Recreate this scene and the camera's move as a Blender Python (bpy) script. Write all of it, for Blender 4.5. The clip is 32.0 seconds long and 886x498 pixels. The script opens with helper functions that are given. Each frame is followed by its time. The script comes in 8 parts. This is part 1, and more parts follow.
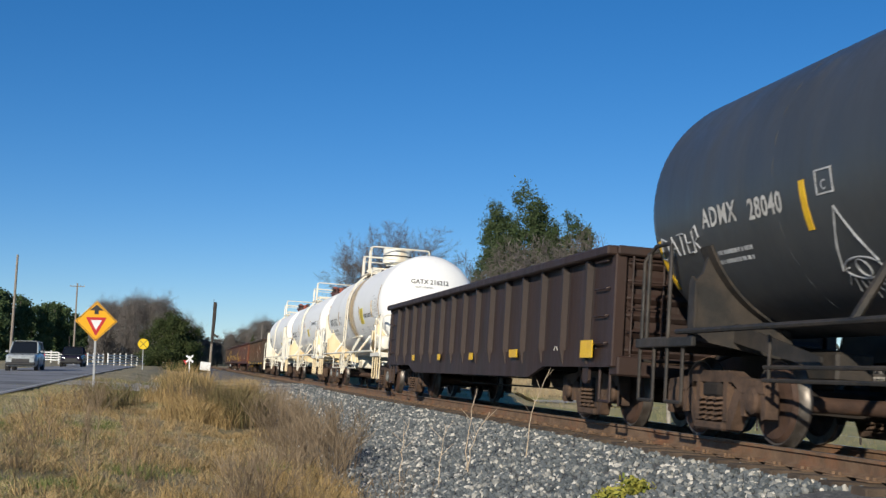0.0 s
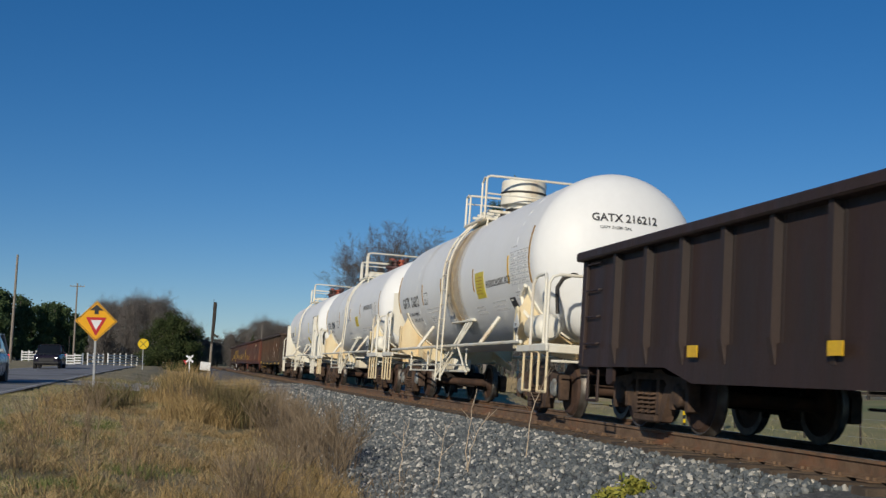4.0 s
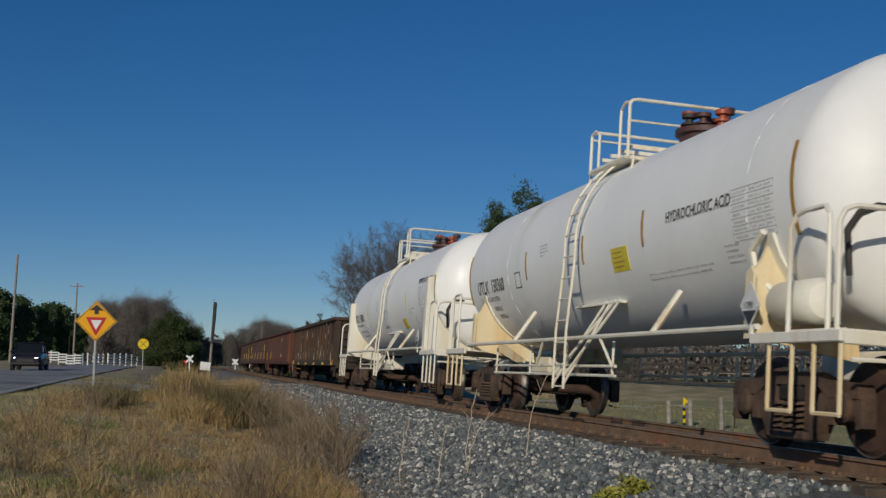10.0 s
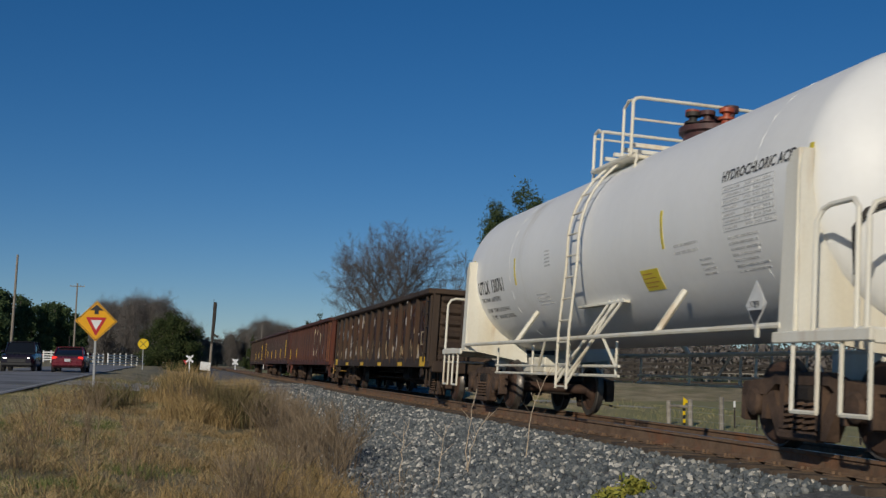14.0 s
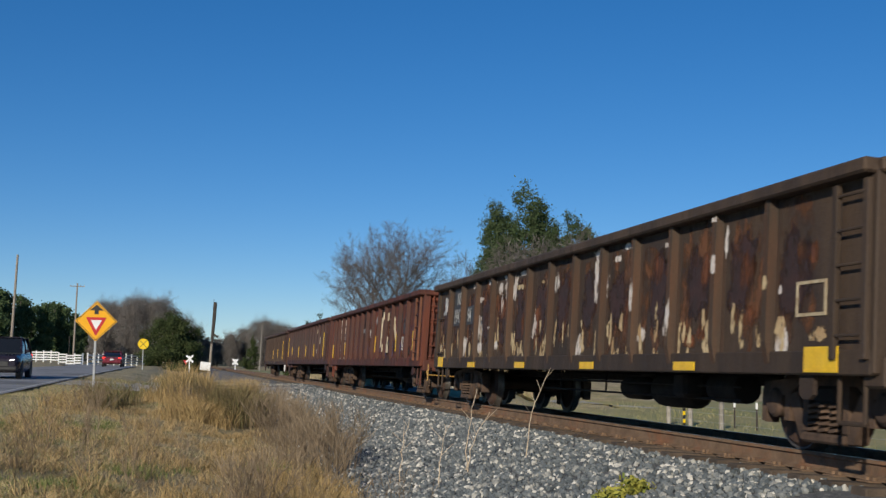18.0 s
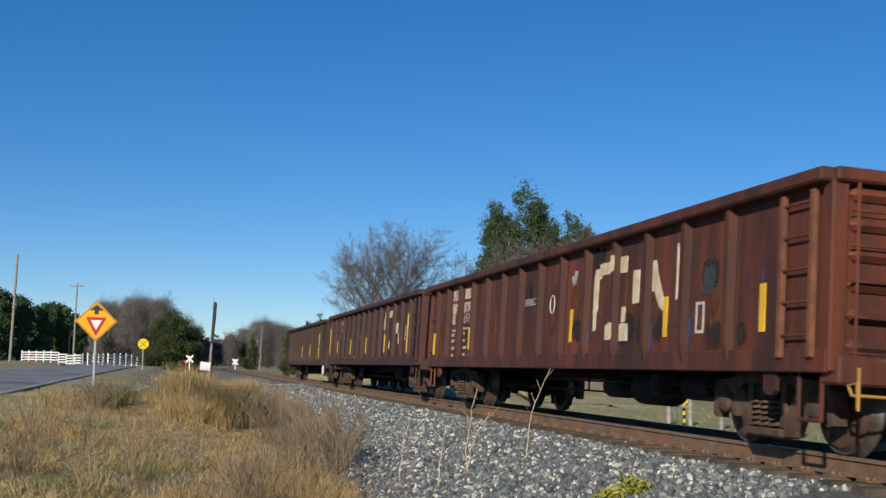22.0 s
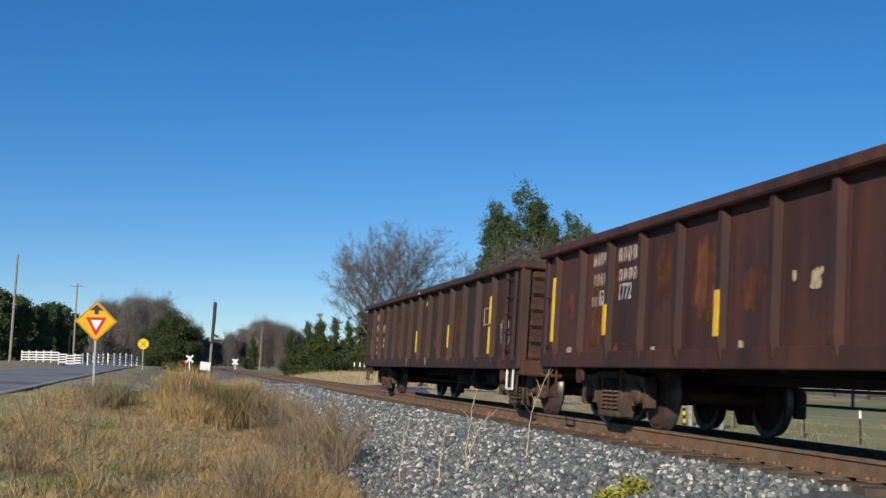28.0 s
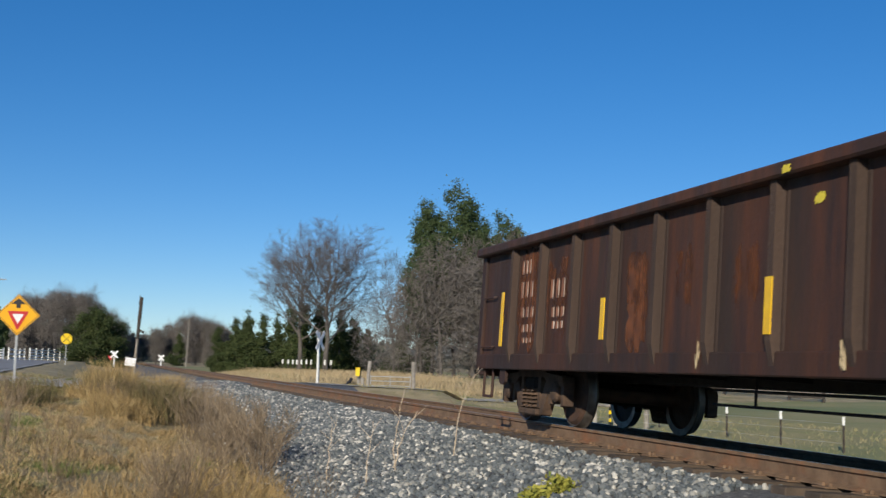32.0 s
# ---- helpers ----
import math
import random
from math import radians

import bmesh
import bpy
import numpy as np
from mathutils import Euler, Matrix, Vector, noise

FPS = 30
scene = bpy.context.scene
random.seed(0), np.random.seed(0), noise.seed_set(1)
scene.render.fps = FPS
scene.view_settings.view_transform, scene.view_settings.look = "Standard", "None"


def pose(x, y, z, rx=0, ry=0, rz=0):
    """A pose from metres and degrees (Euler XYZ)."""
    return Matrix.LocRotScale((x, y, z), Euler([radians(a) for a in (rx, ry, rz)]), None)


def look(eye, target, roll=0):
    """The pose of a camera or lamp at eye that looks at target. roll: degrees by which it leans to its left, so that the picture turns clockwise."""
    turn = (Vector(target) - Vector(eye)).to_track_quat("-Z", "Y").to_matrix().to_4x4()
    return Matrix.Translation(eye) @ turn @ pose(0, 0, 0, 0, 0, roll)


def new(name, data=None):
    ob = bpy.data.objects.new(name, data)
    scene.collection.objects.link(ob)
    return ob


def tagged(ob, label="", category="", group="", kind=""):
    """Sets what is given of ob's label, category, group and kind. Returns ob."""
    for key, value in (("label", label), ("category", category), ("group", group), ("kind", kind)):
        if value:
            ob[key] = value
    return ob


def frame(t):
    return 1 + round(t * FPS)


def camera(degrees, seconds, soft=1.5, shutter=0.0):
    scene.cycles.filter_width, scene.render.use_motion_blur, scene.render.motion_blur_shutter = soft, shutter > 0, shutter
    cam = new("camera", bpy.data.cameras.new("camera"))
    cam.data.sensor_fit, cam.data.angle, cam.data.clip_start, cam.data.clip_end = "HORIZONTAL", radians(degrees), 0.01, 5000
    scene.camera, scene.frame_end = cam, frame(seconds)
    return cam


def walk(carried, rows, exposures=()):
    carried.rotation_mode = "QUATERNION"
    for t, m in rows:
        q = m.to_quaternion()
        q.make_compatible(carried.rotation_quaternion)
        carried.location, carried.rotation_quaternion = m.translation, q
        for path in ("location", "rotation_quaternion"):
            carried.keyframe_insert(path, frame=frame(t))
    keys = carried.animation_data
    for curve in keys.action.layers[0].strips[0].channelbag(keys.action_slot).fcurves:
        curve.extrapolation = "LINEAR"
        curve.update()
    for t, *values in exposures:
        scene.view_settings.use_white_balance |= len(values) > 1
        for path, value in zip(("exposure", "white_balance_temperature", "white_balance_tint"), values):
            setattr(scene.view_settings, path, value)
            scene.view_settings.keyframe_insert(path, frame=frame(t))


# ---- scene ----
import collections

# ---------------------------------------------------------------- camera
EYE = (-6.497, 0.0, 0.771)
YAW, PITCH, ROLL = 12.65, 5.863, 0.8815
cam = camera(42.27, 32.0, soft=1.4, shutter=0.3)


def aim(k):
    """The standing pose, and the turn to the right at the very end as k goes from 0 to 1."""
    yaw, pitch = radians(YAW + 3.486 * k), radians(PITCH - 0.0235 * k)
    ahead = Vector((math.sin(yaw) * math.cos(pitch), math.cos(yaw) * math.cos(pitch), math.sin(pitch)))
    return look(EYE, Vector(EYE) + ahead * 10, ROLL + 0.486 * k)


walk(cam, [(0, aim(0)), (31.5, aim(0)), (31.6, aim(0.01)), (31.7, aim(0.20)), (31.8, aim(0.51)), (31.9, aim(0.80)), (32, aim(1.0))],
     [(0, -0.04), (2.0, -0.20), (3.5, -0.42), (5.5, -0.90), (14.5, -0.88), (16.5, -0.58), (17.3, -0.40), (18.2, -0.14), (19.5, -0.02), (32, 0.0)])

# ---------------------------------------------------------------- light
SUN_DIR = Vector((-0.49, -0.79, 0.355)).normalized()
world = bpy.data.worlds.new("world")
scene.world = world
world.use_nodes = True
wn = world.node_tree.nodes
sky = wn.new("ShaderNodeTexSky")
sky.sky_type = "NISHITA"
sky.sun_disc = False
sky.sun_elevation = math.asin(SUN_DIR.z)
sky.sun_rotation = math.atan2(SUN_DIR.x, SUN_DIR.y) % (2 * math.pi)
sky.altitude, sky.air_density, sky.dust_density, sky.ozone_density = 100, 0.77, 0.0, 4.8
wn["Background"].inputs["Strength"].default_value = 0.142
tone = wn.new("ShaderNodeHueSaturation")
tone.inputs["Hue"].default_value, tone.inputs["Saturation"].default_value = 0.506, 1.32
soften = wn.new("ShaderNodeGamma")
soften.inputs["Gamma"].default_value = 0.82
world.node_tree.links.new(sky.outputs["Color"], soften.inputs["Color"])
world.node_tree.links.new(soften.outputs["Color"], tone.inputs["Color"])
world.node_tree.links.new(tone.outputs["Color"], wn["Background"].inputs["Color"])
sun = new("sun", bpy.data.lights.new("sun", "SUN"))
sun.data.energy, sun.data.angle, sun.data.color = 5.0, radians(0.5), (1.0, 0.91, 0.75)
sun.matrix_world = look(SUN_DIR * 100, (0, 0, 0))


# ---------------------------------------------------------------- materials
def paint(name, colour, colour2=None, scale=3.0, rough=0.6, metal=0.0, bump=0.0, bscale=60.0, stain=None, stain_scale=1.2, stain_amount=0.0,
          streak=False, random_tint=0.0, island_tint=0.0, contrast=(0.4, 0.62), grain=(0.86, 1.1)):
    """A painted, rusty, earthy or leafy surface: a base colour that drifts to a second one, stains, streaks and fine relief."""
    mat = bpy.data.materials.new(name)
    mat.use_nodes = True
    nt = mat.node_tree
    n, link = nt.nodes, nt.links.new
    b = n["Principled BSDF"]
    b.inputs["Roughness"].default_value, b.inputs["Metallic"].default_value = rough, metal
    co = n.new("ShaderNodeTexCoord")
    mp = n.new("ShaderNodeMapping")
    link(co.outputs["Object"], mp.inputs["Vector"])
    if streak:
        mp.inputs["Scale"].default_value = (1.0, 1.0, 0.14)
    def blob(s, lo, hi, vec, detail=8.0):
        t = n.new("ShaderNodeTexNoise")
        t.inputs["Scale"].default_value, t.inputs["Detail"].default_value, t.inputs["Roughness"].default_value = s, detail, 0.62
        link(vec, t.inputs["Vector"])
        r = n.new("ShaderNodeMapRange")
        r.inputs["From Min"].default_value, r.inputs["From Max"].default_value = lo, hi
        link(t.outputs["Fac"], r.inputs["Value"])
        return r.outputs["Result"]
    def mix(fac, a, bb, mode="MIX"):
        m = n.new("ShaderNodeMix")
        m.data_type, m.blend_type = "RGBA", mode
        if isinstance(fac, float):
            m.inputs["Factor"].default_value = fac
        else:
            link(fac, m.inputs["Factor"])
        for sock, val in ((m.inputs["A"], a), (m.inputs["B"], bb)):
            if isinstance(val, tuple):
                sock.default_value = (*val, 1.0)
            else:
                link(val, sock)
        return m.outputs["Result"]
    c2 = colour2 or tuple(x * 0.72 for x in colour)
    col = mix(blob(scale, contrast[0], contrast[1], mp.outputs["Vector"]), colour, c2)
    if stain:
        f = blob(stain_scale, 0.5 - stain_amount * 0.2, 0.72 - stain_amount * 0.2, mp.outputs["Vector"], 12.0)
        col = mix(f, col, stain)
    fine = blob(bscale, 0.25, 0.8, co.outputs["Object"], 4.0)
    mul = n.new("ShaderNodeMapRange")
    mul.inputs["To Min"].default_value, mul.inputs["To Max"].default_value = grain
    link(fine, mul.inputs["Value"])
    col = mix(1.0, col, mul.outputs["Result"], "MULTIPLY")
    if random_tint or island_tint:
        if island_tint:
            src = n.new("ShaderNodeNewGeometry").outputs["Random Per Island"]
        else:
            src = n.new("ShaderNodeObjectInfo").outputs["Random"]
        amount = random_tint or island_tint
        rr = n.new("ShaderNodeMapRange")
        rr.inputs["To Min"].default_value, rr.inputs["To Max"].default_value = 1 - amount, 1 + amount
        link(src, rr.inputs["Value"])
        col = mix(1.0, col, rr.outputs["Result"], "MULTIPLY")
    link(col, b.inputs["Base Color"])
    if bump:
        bp = n.new("ShaderNodeBump")
        bp.inputs["Strength"].default_value, bp.inputs["Distance"].default_value = bump, 0.02
        link(fine, bp.inputs["Height"])
        link(bp.outputs["Normal"], b.inputs["Normal"])
    rg = n.new("ShaderNodeMapRange")
    rg.inputs["To Min"].default_value, rg.inputs["To Max"].default_value = max(0.05, rough - 0.12), min(1.0, rough + 0.12)
    link(blob(scale * 2.3, 0.3, 0.7, mp.outputs["Vector"]), rg.inputs["Value"])
    link(rg.outputs["Result"], b.inputs["Roughness"])
    return mat


def glow(name, colour, strength):
    mat = bpy.data.materials.new(name)
    mat.use_nodes = True
    b = mat.node_tree.nodes["Principled BSDF"]
    b.inputs["Emission Color"].default_value = (*colour, 1)
    b.inputs["Emission Strength"].default_value = strength
    b.inputs["Base Color"].default_value = (*colour, 1)
    return mat


WHITE_TANK = paint("white_tank_paint", (0.87, 0.87, 0.855), (0.82, 0.82, 0.80), 0.7, 0.50, 0, 0.0, 8, (0.60, 0.55, 0.45), 0.9, -0.50, True, grain=(0.97, 1.01))
CREAM = paint("cream_paint", (0.82, 0.79, 0.69), (0.74, 0.67, 0.52), 1.4, 0.5, 0, 0.06, 30, (0.46, 0.26, 0.10), 2.6, -0.45, True, grain=(0.95, 1.03))
RUSTY_CREAM = paint("rust_stained_cream", (0.80, 0.68, 0.45), (0.72, 0.53, 0.28), 1.6, 0.6, 0, 0.08, 30, (0.42, 0.20, 0.07), 1.6, -0.30, True, grain=(0.94, 1.03))
BLACK_TANK = paint("black_tank_paint", (0.047, 0.053, 0.060), (0.058, 0.064, 0.071), 1.2, 0.42, 0, 0.03, 14, (0.070, 0.073, 0.075), 1.6, -0.2, True, grain=(0.95, 1.05))
BLACK_STEEL = paint("black_steel", (0.022, 0.021, 0.020), (0.05, 0.04, 0.032), 3, 0.65, 0, 0.2, 40)

def flake(name, colour, colour2, scale=11.0, tear=1.5, edge=(0.28, 0.36), rough=0.8, stretch=0.30):
    """Old paint or rust that breaks up towards the rim of its patch, worn through in ragged holes."""
    mat = paint(name, colour, colour2, 5, rough, 0, 0.2, 40)
    nt = mat.node_tree
    n, link = nt.nodes, nt.links.new
    co = n.new("ShaderNodeTexCoord")
    xyz = n.new("ShaderNodeSeparateXYZ")
    link(co.outputs["Generated"], xyz.inputs["Vector"])
    def calc(op, a, b):
        m = n.new("ShaderNodeMath")
        m.operation = op
        for sock, val in zip(m.inputs, (a, b)):
            if isinstance(val, float):
                sock.default_value = val
            else:
                link(val, sock)
        return m.outputs["Value"]
    d = [calc("POWER", calc("ABSOLUTE", calc("MULTIPLY", calc("SUBTRACT", xyz.outputs[k], 0.5), 2.0), 0.0), 2.4) for k in ("Y", "Z")]
    inner = calc("SUBTRACT", 1.0, calc("ADD", d[0], d[1]))
    mp = n.new("ShaderNodeMapping")
    mp.inputs["Scale"].default_value = (1.0, 1.0, stretch)
    link(co.outputs["Object"], mp.inputs["Vector"])
    tx = n.new("ShaderNodeTexNoise")
    tx.inputs["Scale"].default_value, tx.inputs["Detail"].default_value, tx.inputs["Roughness"].default_value = scale, 9.0, 0.65
    link(mp.outputs["Vector"], tx.inputs["Vector"])
    total = calc("ADD", calc("MULTIPLY", inner, 0.5), calc("MULTIPLY", calc("SUBTRACT", tx.outputs["Fac"], 0.5), tear * 2.4))
    mr = n.new("ShaderNodeMapRange")
    mr.inputs["From Min"].default_value, mr.inputs["From Max"].default_value = edge
    link(total, mr.inputs["Value"])
    link(mr.outputs["Result"], n["Principled BSDF"].inputs["Alpha"])
    return mat


DARK_GON = paint("dark_brown_car_paint", (0.034, 0.018, 0.014), (0.046, 0.025, 0.019), 1.6, 0.62, 0, 0.15, 25, (0.030, 0.022, 0.020), 1.8, 0.2, True)
WORN_GON = paint("worn_brown_car_paint", (0.058, 0.036, 0.022), (0.034, 0.021, 0.015), 2.4, 0.8, 0, 0.3, 25, (0.036, 0.024, 0.018), 1.6, 0.1, True, contrast=(0.42, 0.58), random_tint=0.2)
WORN_POST = paint("worn_olive_post_paint", (0.056, 0.042, 0.026), (0.036, 0.024, 0.017), 2.0, 0.8, 0, 0.3, 30, (0.10, 0.04, 0.018), 2.4, 0.0, True, random_tint=0.2)
RED_GON = paint("red_oxide_car_paint", (0.150, 0.036, 0.015), (0.050, 0.016, 0.011), 2.4, 0.75, 0, 0.15, 25, (0.050, 0.022, 0.016), 2.0, 0.2, True, random_tint=0.22)
MAROON_GON = paint("maroon_car_paint", (0.070, 0.022, 0.015), (0.032, 0.014, 0.012), 2.4, 0.7, 0, 0.15, 25, (0.115, 0.042, 0.018), 1.5, -0.1, True, random_tint=0.22)
BROWN_GON = paint("brown_car_paint", (0.030, 0.014, 0.011), (0.078, 0.026, 0.011), 2.4, 0.75, 0, 0.15, 25, (0.030, 0.018, 0.014), 1.8, 0.2, True, random_tint=0.22)
RUST_STILE = paint("rusty_ladder_stile", (0.20, 0.075, 0.035), (0.11, 0.045, 0.026), 5, 0.85, 0, 0.3, 40)
BROWN_POST = paint("pale_worn_post", (0.070, 0.043, 0.030), (0.046, 0.026, 0.018), 2.0, 0.8, 0, 0.3, 30, (0.040, 0.024, 0.018), 2.0, 0.1, True, random_tint=0.15)
TRUCK_BROWN = paint("truck_dust_brown", (0.115, 0.070, 0.046), (0.050, 0.031, 0.022), 3.5, 0.9, 0, 0.3, 40)
# grimy underframe, its colour darkened further for the shade beneath the cars
UNDER = paint("underframe_grime_and_shade", (0.013, 0.010, 0.009), (0.022, 0.016, 0.013), 3, 0.9, 0, 0.2, 30)
WHEEL_FACE = paint("wheel_rust", (0.080, 0.042, 0.026), (0.045, 0.025, 0.018), 5, 0.8, 0, 0.2, 40)
WHEEL_TREAD = paint("wheel_tread_steel", (0.16, 0.145, 0.13), (0.09, 0.075, 0.065), 6, 0.45, 0.6, 0.05, 60)
YELLOW_TAPE = paint("yellow_reflector", (0.80, 0.50, 0.02), (0.72, 0.42, 0.02), 4, 0.45, 0, 0.05, 40)
AMBER_TAPE = paint("amber_stripe", (0.42, 0.24, 0.05), (0.34, 0.18, 0.04), 4, 0.5, 0, 0.05, 40)
LABEL_YELLOW = paint("yellow_label", (0.72, 0.60, 0.05), (0.60, 0.48, 0.05), 5, 0.5)
INK = paint("black_lettering", (0.030, 0.030, 0.032), (0.05, 0.05, 0.052), 5, 0.6)
GREY_INK = paint("grey_small_print", (0.40, 0.40, 0.41), (0.56, 0.56, 0.56), 20, 0.6)
PALE_INK = paint("pale_lettering", (0.58, 0.57, 0.54), (0.42, 0.40, 0.37), 6, 0.7)
OLD_WHITE = flake("old_white_paint", (0.70, 0.65, 0.61), (0.52, 0.44, 0.38), 14.0, 1.6, (0.18, 0.34))
OLD_CREAM = flake("old_cream_paint", (0.62, 0.49, 0.29), (0.40, 0.26, 0.13), 15.0, 1.7, (0.26, 0.46))
LETTER_CREAM = flake("worn_cream_letter", (0.72, 0.62, 0.44), (0.55, 0.42, 0.26), 12, 0.55, (-0.42, -0.30))
BAR_PAINT = flake("worn_pale_letter", (0.55, 0.46, 0.40), (0.36, 0.27, 0.22), 16, 0.6, (-0.5, -0.2))
CREAM_INK = paint("cream_stencil", (0.50, 0.42, 0.28), (0.34, 0.25, 0.15), 14, 0.8)
FADED_WHITE = flake("faded_white_letter", (0.46, 0.40, 0.35), (0.24, 0.16, 0.13), 20, 0.8, (-0.4, 0.0))
BAR_RUST = flake("worn_rusty_letter", (0.34, 0.15, 0.085), (0.20, 0.085, 0.05), 16, 0.7, (-0.45, -0.1))
SOFT_STAIN = flake("soft_tan_stain", (0.62, 0.50, 0.32), (0.48, 0.33, 0.17), 1.6, 0.35, (-0.1, 0.75), 0.6, 0.4)
ORANGE_RUST = flake("orange_rust_patch", (0.170, 0.054, 0.018), (0.080, 0.028, 0.014), 3.6, 2.3, (0.05, 0.95), 0.9, 0.16)
RUST_RIM = flake("rusty_panel_rim", (0.150, 0.058, 0.022), (0.075, 0.034, 0.018), 5.0, 1.6, (0.00, 0.60), 0.9, 0.4)
DARK_HEART = flake("dark_panel_blotch", (0.042, 0.018, 0.017), (0.026, 0.015, 0.016), 3.4, 0.9, (0.06, 0.42), 0.85, 0.6)
SOOT = flake("sooty_patch", (0.020, 0.016, 0.016), (0.032, 0.022, 0.020), 2.6, 1.4, (0.10, 0.90), 0.9, 0.25)
BLUE_MARK = flake("blue_crayon_mark", (0.045, 0.065, 0.20), (0.05, 0.05, 0.12), 12, 0.9, (0.0, 0.4))
RUST_INK = paint("rusty_lettering", (0.42, 0.16, 0.07), (0.30, 0.11, 0.05), 6, 0.8)
SLATE_MARK = paint("slate_overpaint", (0.045, 0.048, 0.056), (0.032, 0.026, 0.028), 8, 0.8)
CHALK = paint("chalk_paint", (0.40, 0.41, 0.43), (0.22, 0.23, 0.25), 6, 0.8)
VALVE_RED = paint("valve_red", (0.42, 0.085, 0.03), (0.30, 0.06, 0.03), 6, 0.5)
VALVE_DARK = paint("valve_dark", (0.06, 0.03, 0.03), (0.10, 0.04, 0.035), 6, 0.6)
SHINY = paint("bare_steel", (0.6, 0.6, 0.6), (0.45, 0.45, 0.45), 5, 0.35, 0.8)


# ---------------------------------------------------------------- mesh code
class Shape:
    """Collects vertices and faces of one part."""

    def __init__(self):
        self.v, self.f = [], []

    def add(self, vs, fs):
        k = len(self.v)
        self.v += [tuple(p) for p in vs]
        self.f += [tuple(i + k for i in q) for q in fs]
        return self

    def box(self, c, s, bev=0.0, m=None):
        hx, hy, hz = s[0] / 2, s[1] / 2, s[2] / 2
        if bev <= 0:
            vs = [(x, y, z) for x in (-hx, hx) for y in (-hy, hy) for z in (-hz, hz)]
            fs = [(0, 1, 3, 2), (4, 6, 7, 5), (0, 4, 5, 1), (2, 3, 7, 6), (0, 2, 6, 4), (1, 5, 7, 3)]
        else:
            b = min(bev, hx * 0.9, hy * 0.9, hz * 0.9)
            vs, idx = [], {}
            for sx in (-1, 1):
                for sy in (-1, 1):
                    for sz in (-1, 1):
                        for a in range(3):
                            p = [sx * hx, sy * hy, sz * hz]
                            for j in range(3):
                                if j != a:
                                    p[j] -= (sx, sy, sz)[j] * b
                            idx[sx, sy, sz, a] = len(vs)
                            vs.append(tuple(p))
            fs = []
            for a in range(3):
                o = [j for j in range(3) if j != a]
                for sg in (-1, 1):
                    ring = []
                    for u, w in ((-1, -1), (1, -1), (1, 1), (-1, 1)):
                        k = [0, 0, 0]
                        k[a], k[o[0]], k[o[1]] = sg, u, w
                        ring.append(idx[(*k, a)])
                    flip = (sg > 0) != (a == 1)
                    fs.append(tuple(ring) if flip else tuple(reversed(ring)))
            for a in range(3):
                o = [j for j in range(3) if j != a]
                for u in (-1, 1):
                    for w in (-1, 1):
                        q = []
                        for sg, first in ((-1, 0), (-1, 1), (1, 1), (1, 0)):
                            k = [0, 0, 0]
                            k[a], k[o[0]], k[o[1]] = sg, u, w
                            q.append(idx[(*k, o[first])])
                        fs.append(tuple(q))
            for sx in (-1, 1):
                for sy in (-1, 1):
                    for sz in (-1, 1):
                        fs.append(tuple(idx[sx, sy, sz, a] for a in range(3)))
        if m is not None:
            vs = [m @ Vector(p) for p in vs]
        return self.add([(p[0] + c[0], p[1] + c[1], p[2] + c[2]) for p in vs], fs)

    def tube(self, pts, r, n=8, caps=True):
        pts = [Vector(p) for p in pts]
        rs = r if isinstance(r, (list, tuple)) else [r] * len(pts)
        rings, vs, fs = [], [], []
        up = None
        for i, p in enumerate(pts):
            d = (pts[min(i + 1, len(pts) - 1)] - pts[max(i - 1, 0)]).normalized()
            if up is None:
                up = d.orthogonal().normalized()
            up = (up - d * up.dot(d)).normalized()
            w = d.cross(up)
            for k in range(n):
                a = 2 * math.pi * k / n
                vs.append(p + (up * math.cos(a) + w * math.sin(a)) * rs[i])
        for i in range(len(pts) - 1):
            for k in range(n):
                a, b = i * n + k, i * n + (k + 1) % n
                fs.append((a, b, b + n, a + n))
        if caps:
            fs.append(tuple(reversed(range(n))))
            fs.append(tuple(range((len(pts) - 1) * n, len(pts) * n)))
        return self.add(vs, fs)

    def turn(self, profile, axis, centre, n=24):
        """profile: (along, radius) rows, turned round an axis 'x', 'y' or 'z' through centre."""
        vs, fs = [], []
        for a_, r in profile:
            for k in range(n):
                t = 2 * math.pi * k / n
                u, w = r * math.cos(t), r * math.sin(t)
                p = {"x": (a_, u, w), "y": (w, a_, u), "z": (u, w, a_)}[axis]
                vs.append((p[0] + centre[0], p[1] + centre[1], p[2] + centre[2]))
        for i in range(len(profile) - 1):
            for k in range(n):
                a, b = i * n + k, i * n + (k + 1) % n
                fs.append((a, b, b + n, a + n))
        fs.append(tuple(reversed(range(n))))
        fs.append(tuple(range((len(profile) - 1) * n, len(profile) * n)))
        return self.add(vs, fs)

    def plate(self, outline, axis, at, thick):
        """A flat outline of (u, w) points pushed through a thickness along an axis, centred at 'at'."""
        vs = []
        k = len(outline)
        for d in (-thick / 2, thick / 2):
            for u, w in outline:
                vs.append({"x": (at + d, u, w), "y": (u, at + d, w), "z": (u, w, at + d)}[axis])
        fs = [tuple(reversed(range(k))), tuple(range(k, 2 * k))]
        fs += [(i, (i + 1) % k, (i + 1) % k + k, i + k) for i in range(k)]
        return self.add(vs, fs)

    def mesh(self, name, mat, smooth=False):
        me = bpy.data.meshes.new(name)
        me.from_pydata(self.v, [], self.f)
        bm = bmesh.new()
        bm.from_mesh(me)
        bmesh.ops.recalc_face_normals(bm, faces=bm.faces)
        bm.to_mesh(me)
        bm.free()
        if mat:
            me.materials.append(mat)
        if smooth:
            me.shade_smooth()
            me.set_sharp_from_angle(angle=radians(35))
        return me


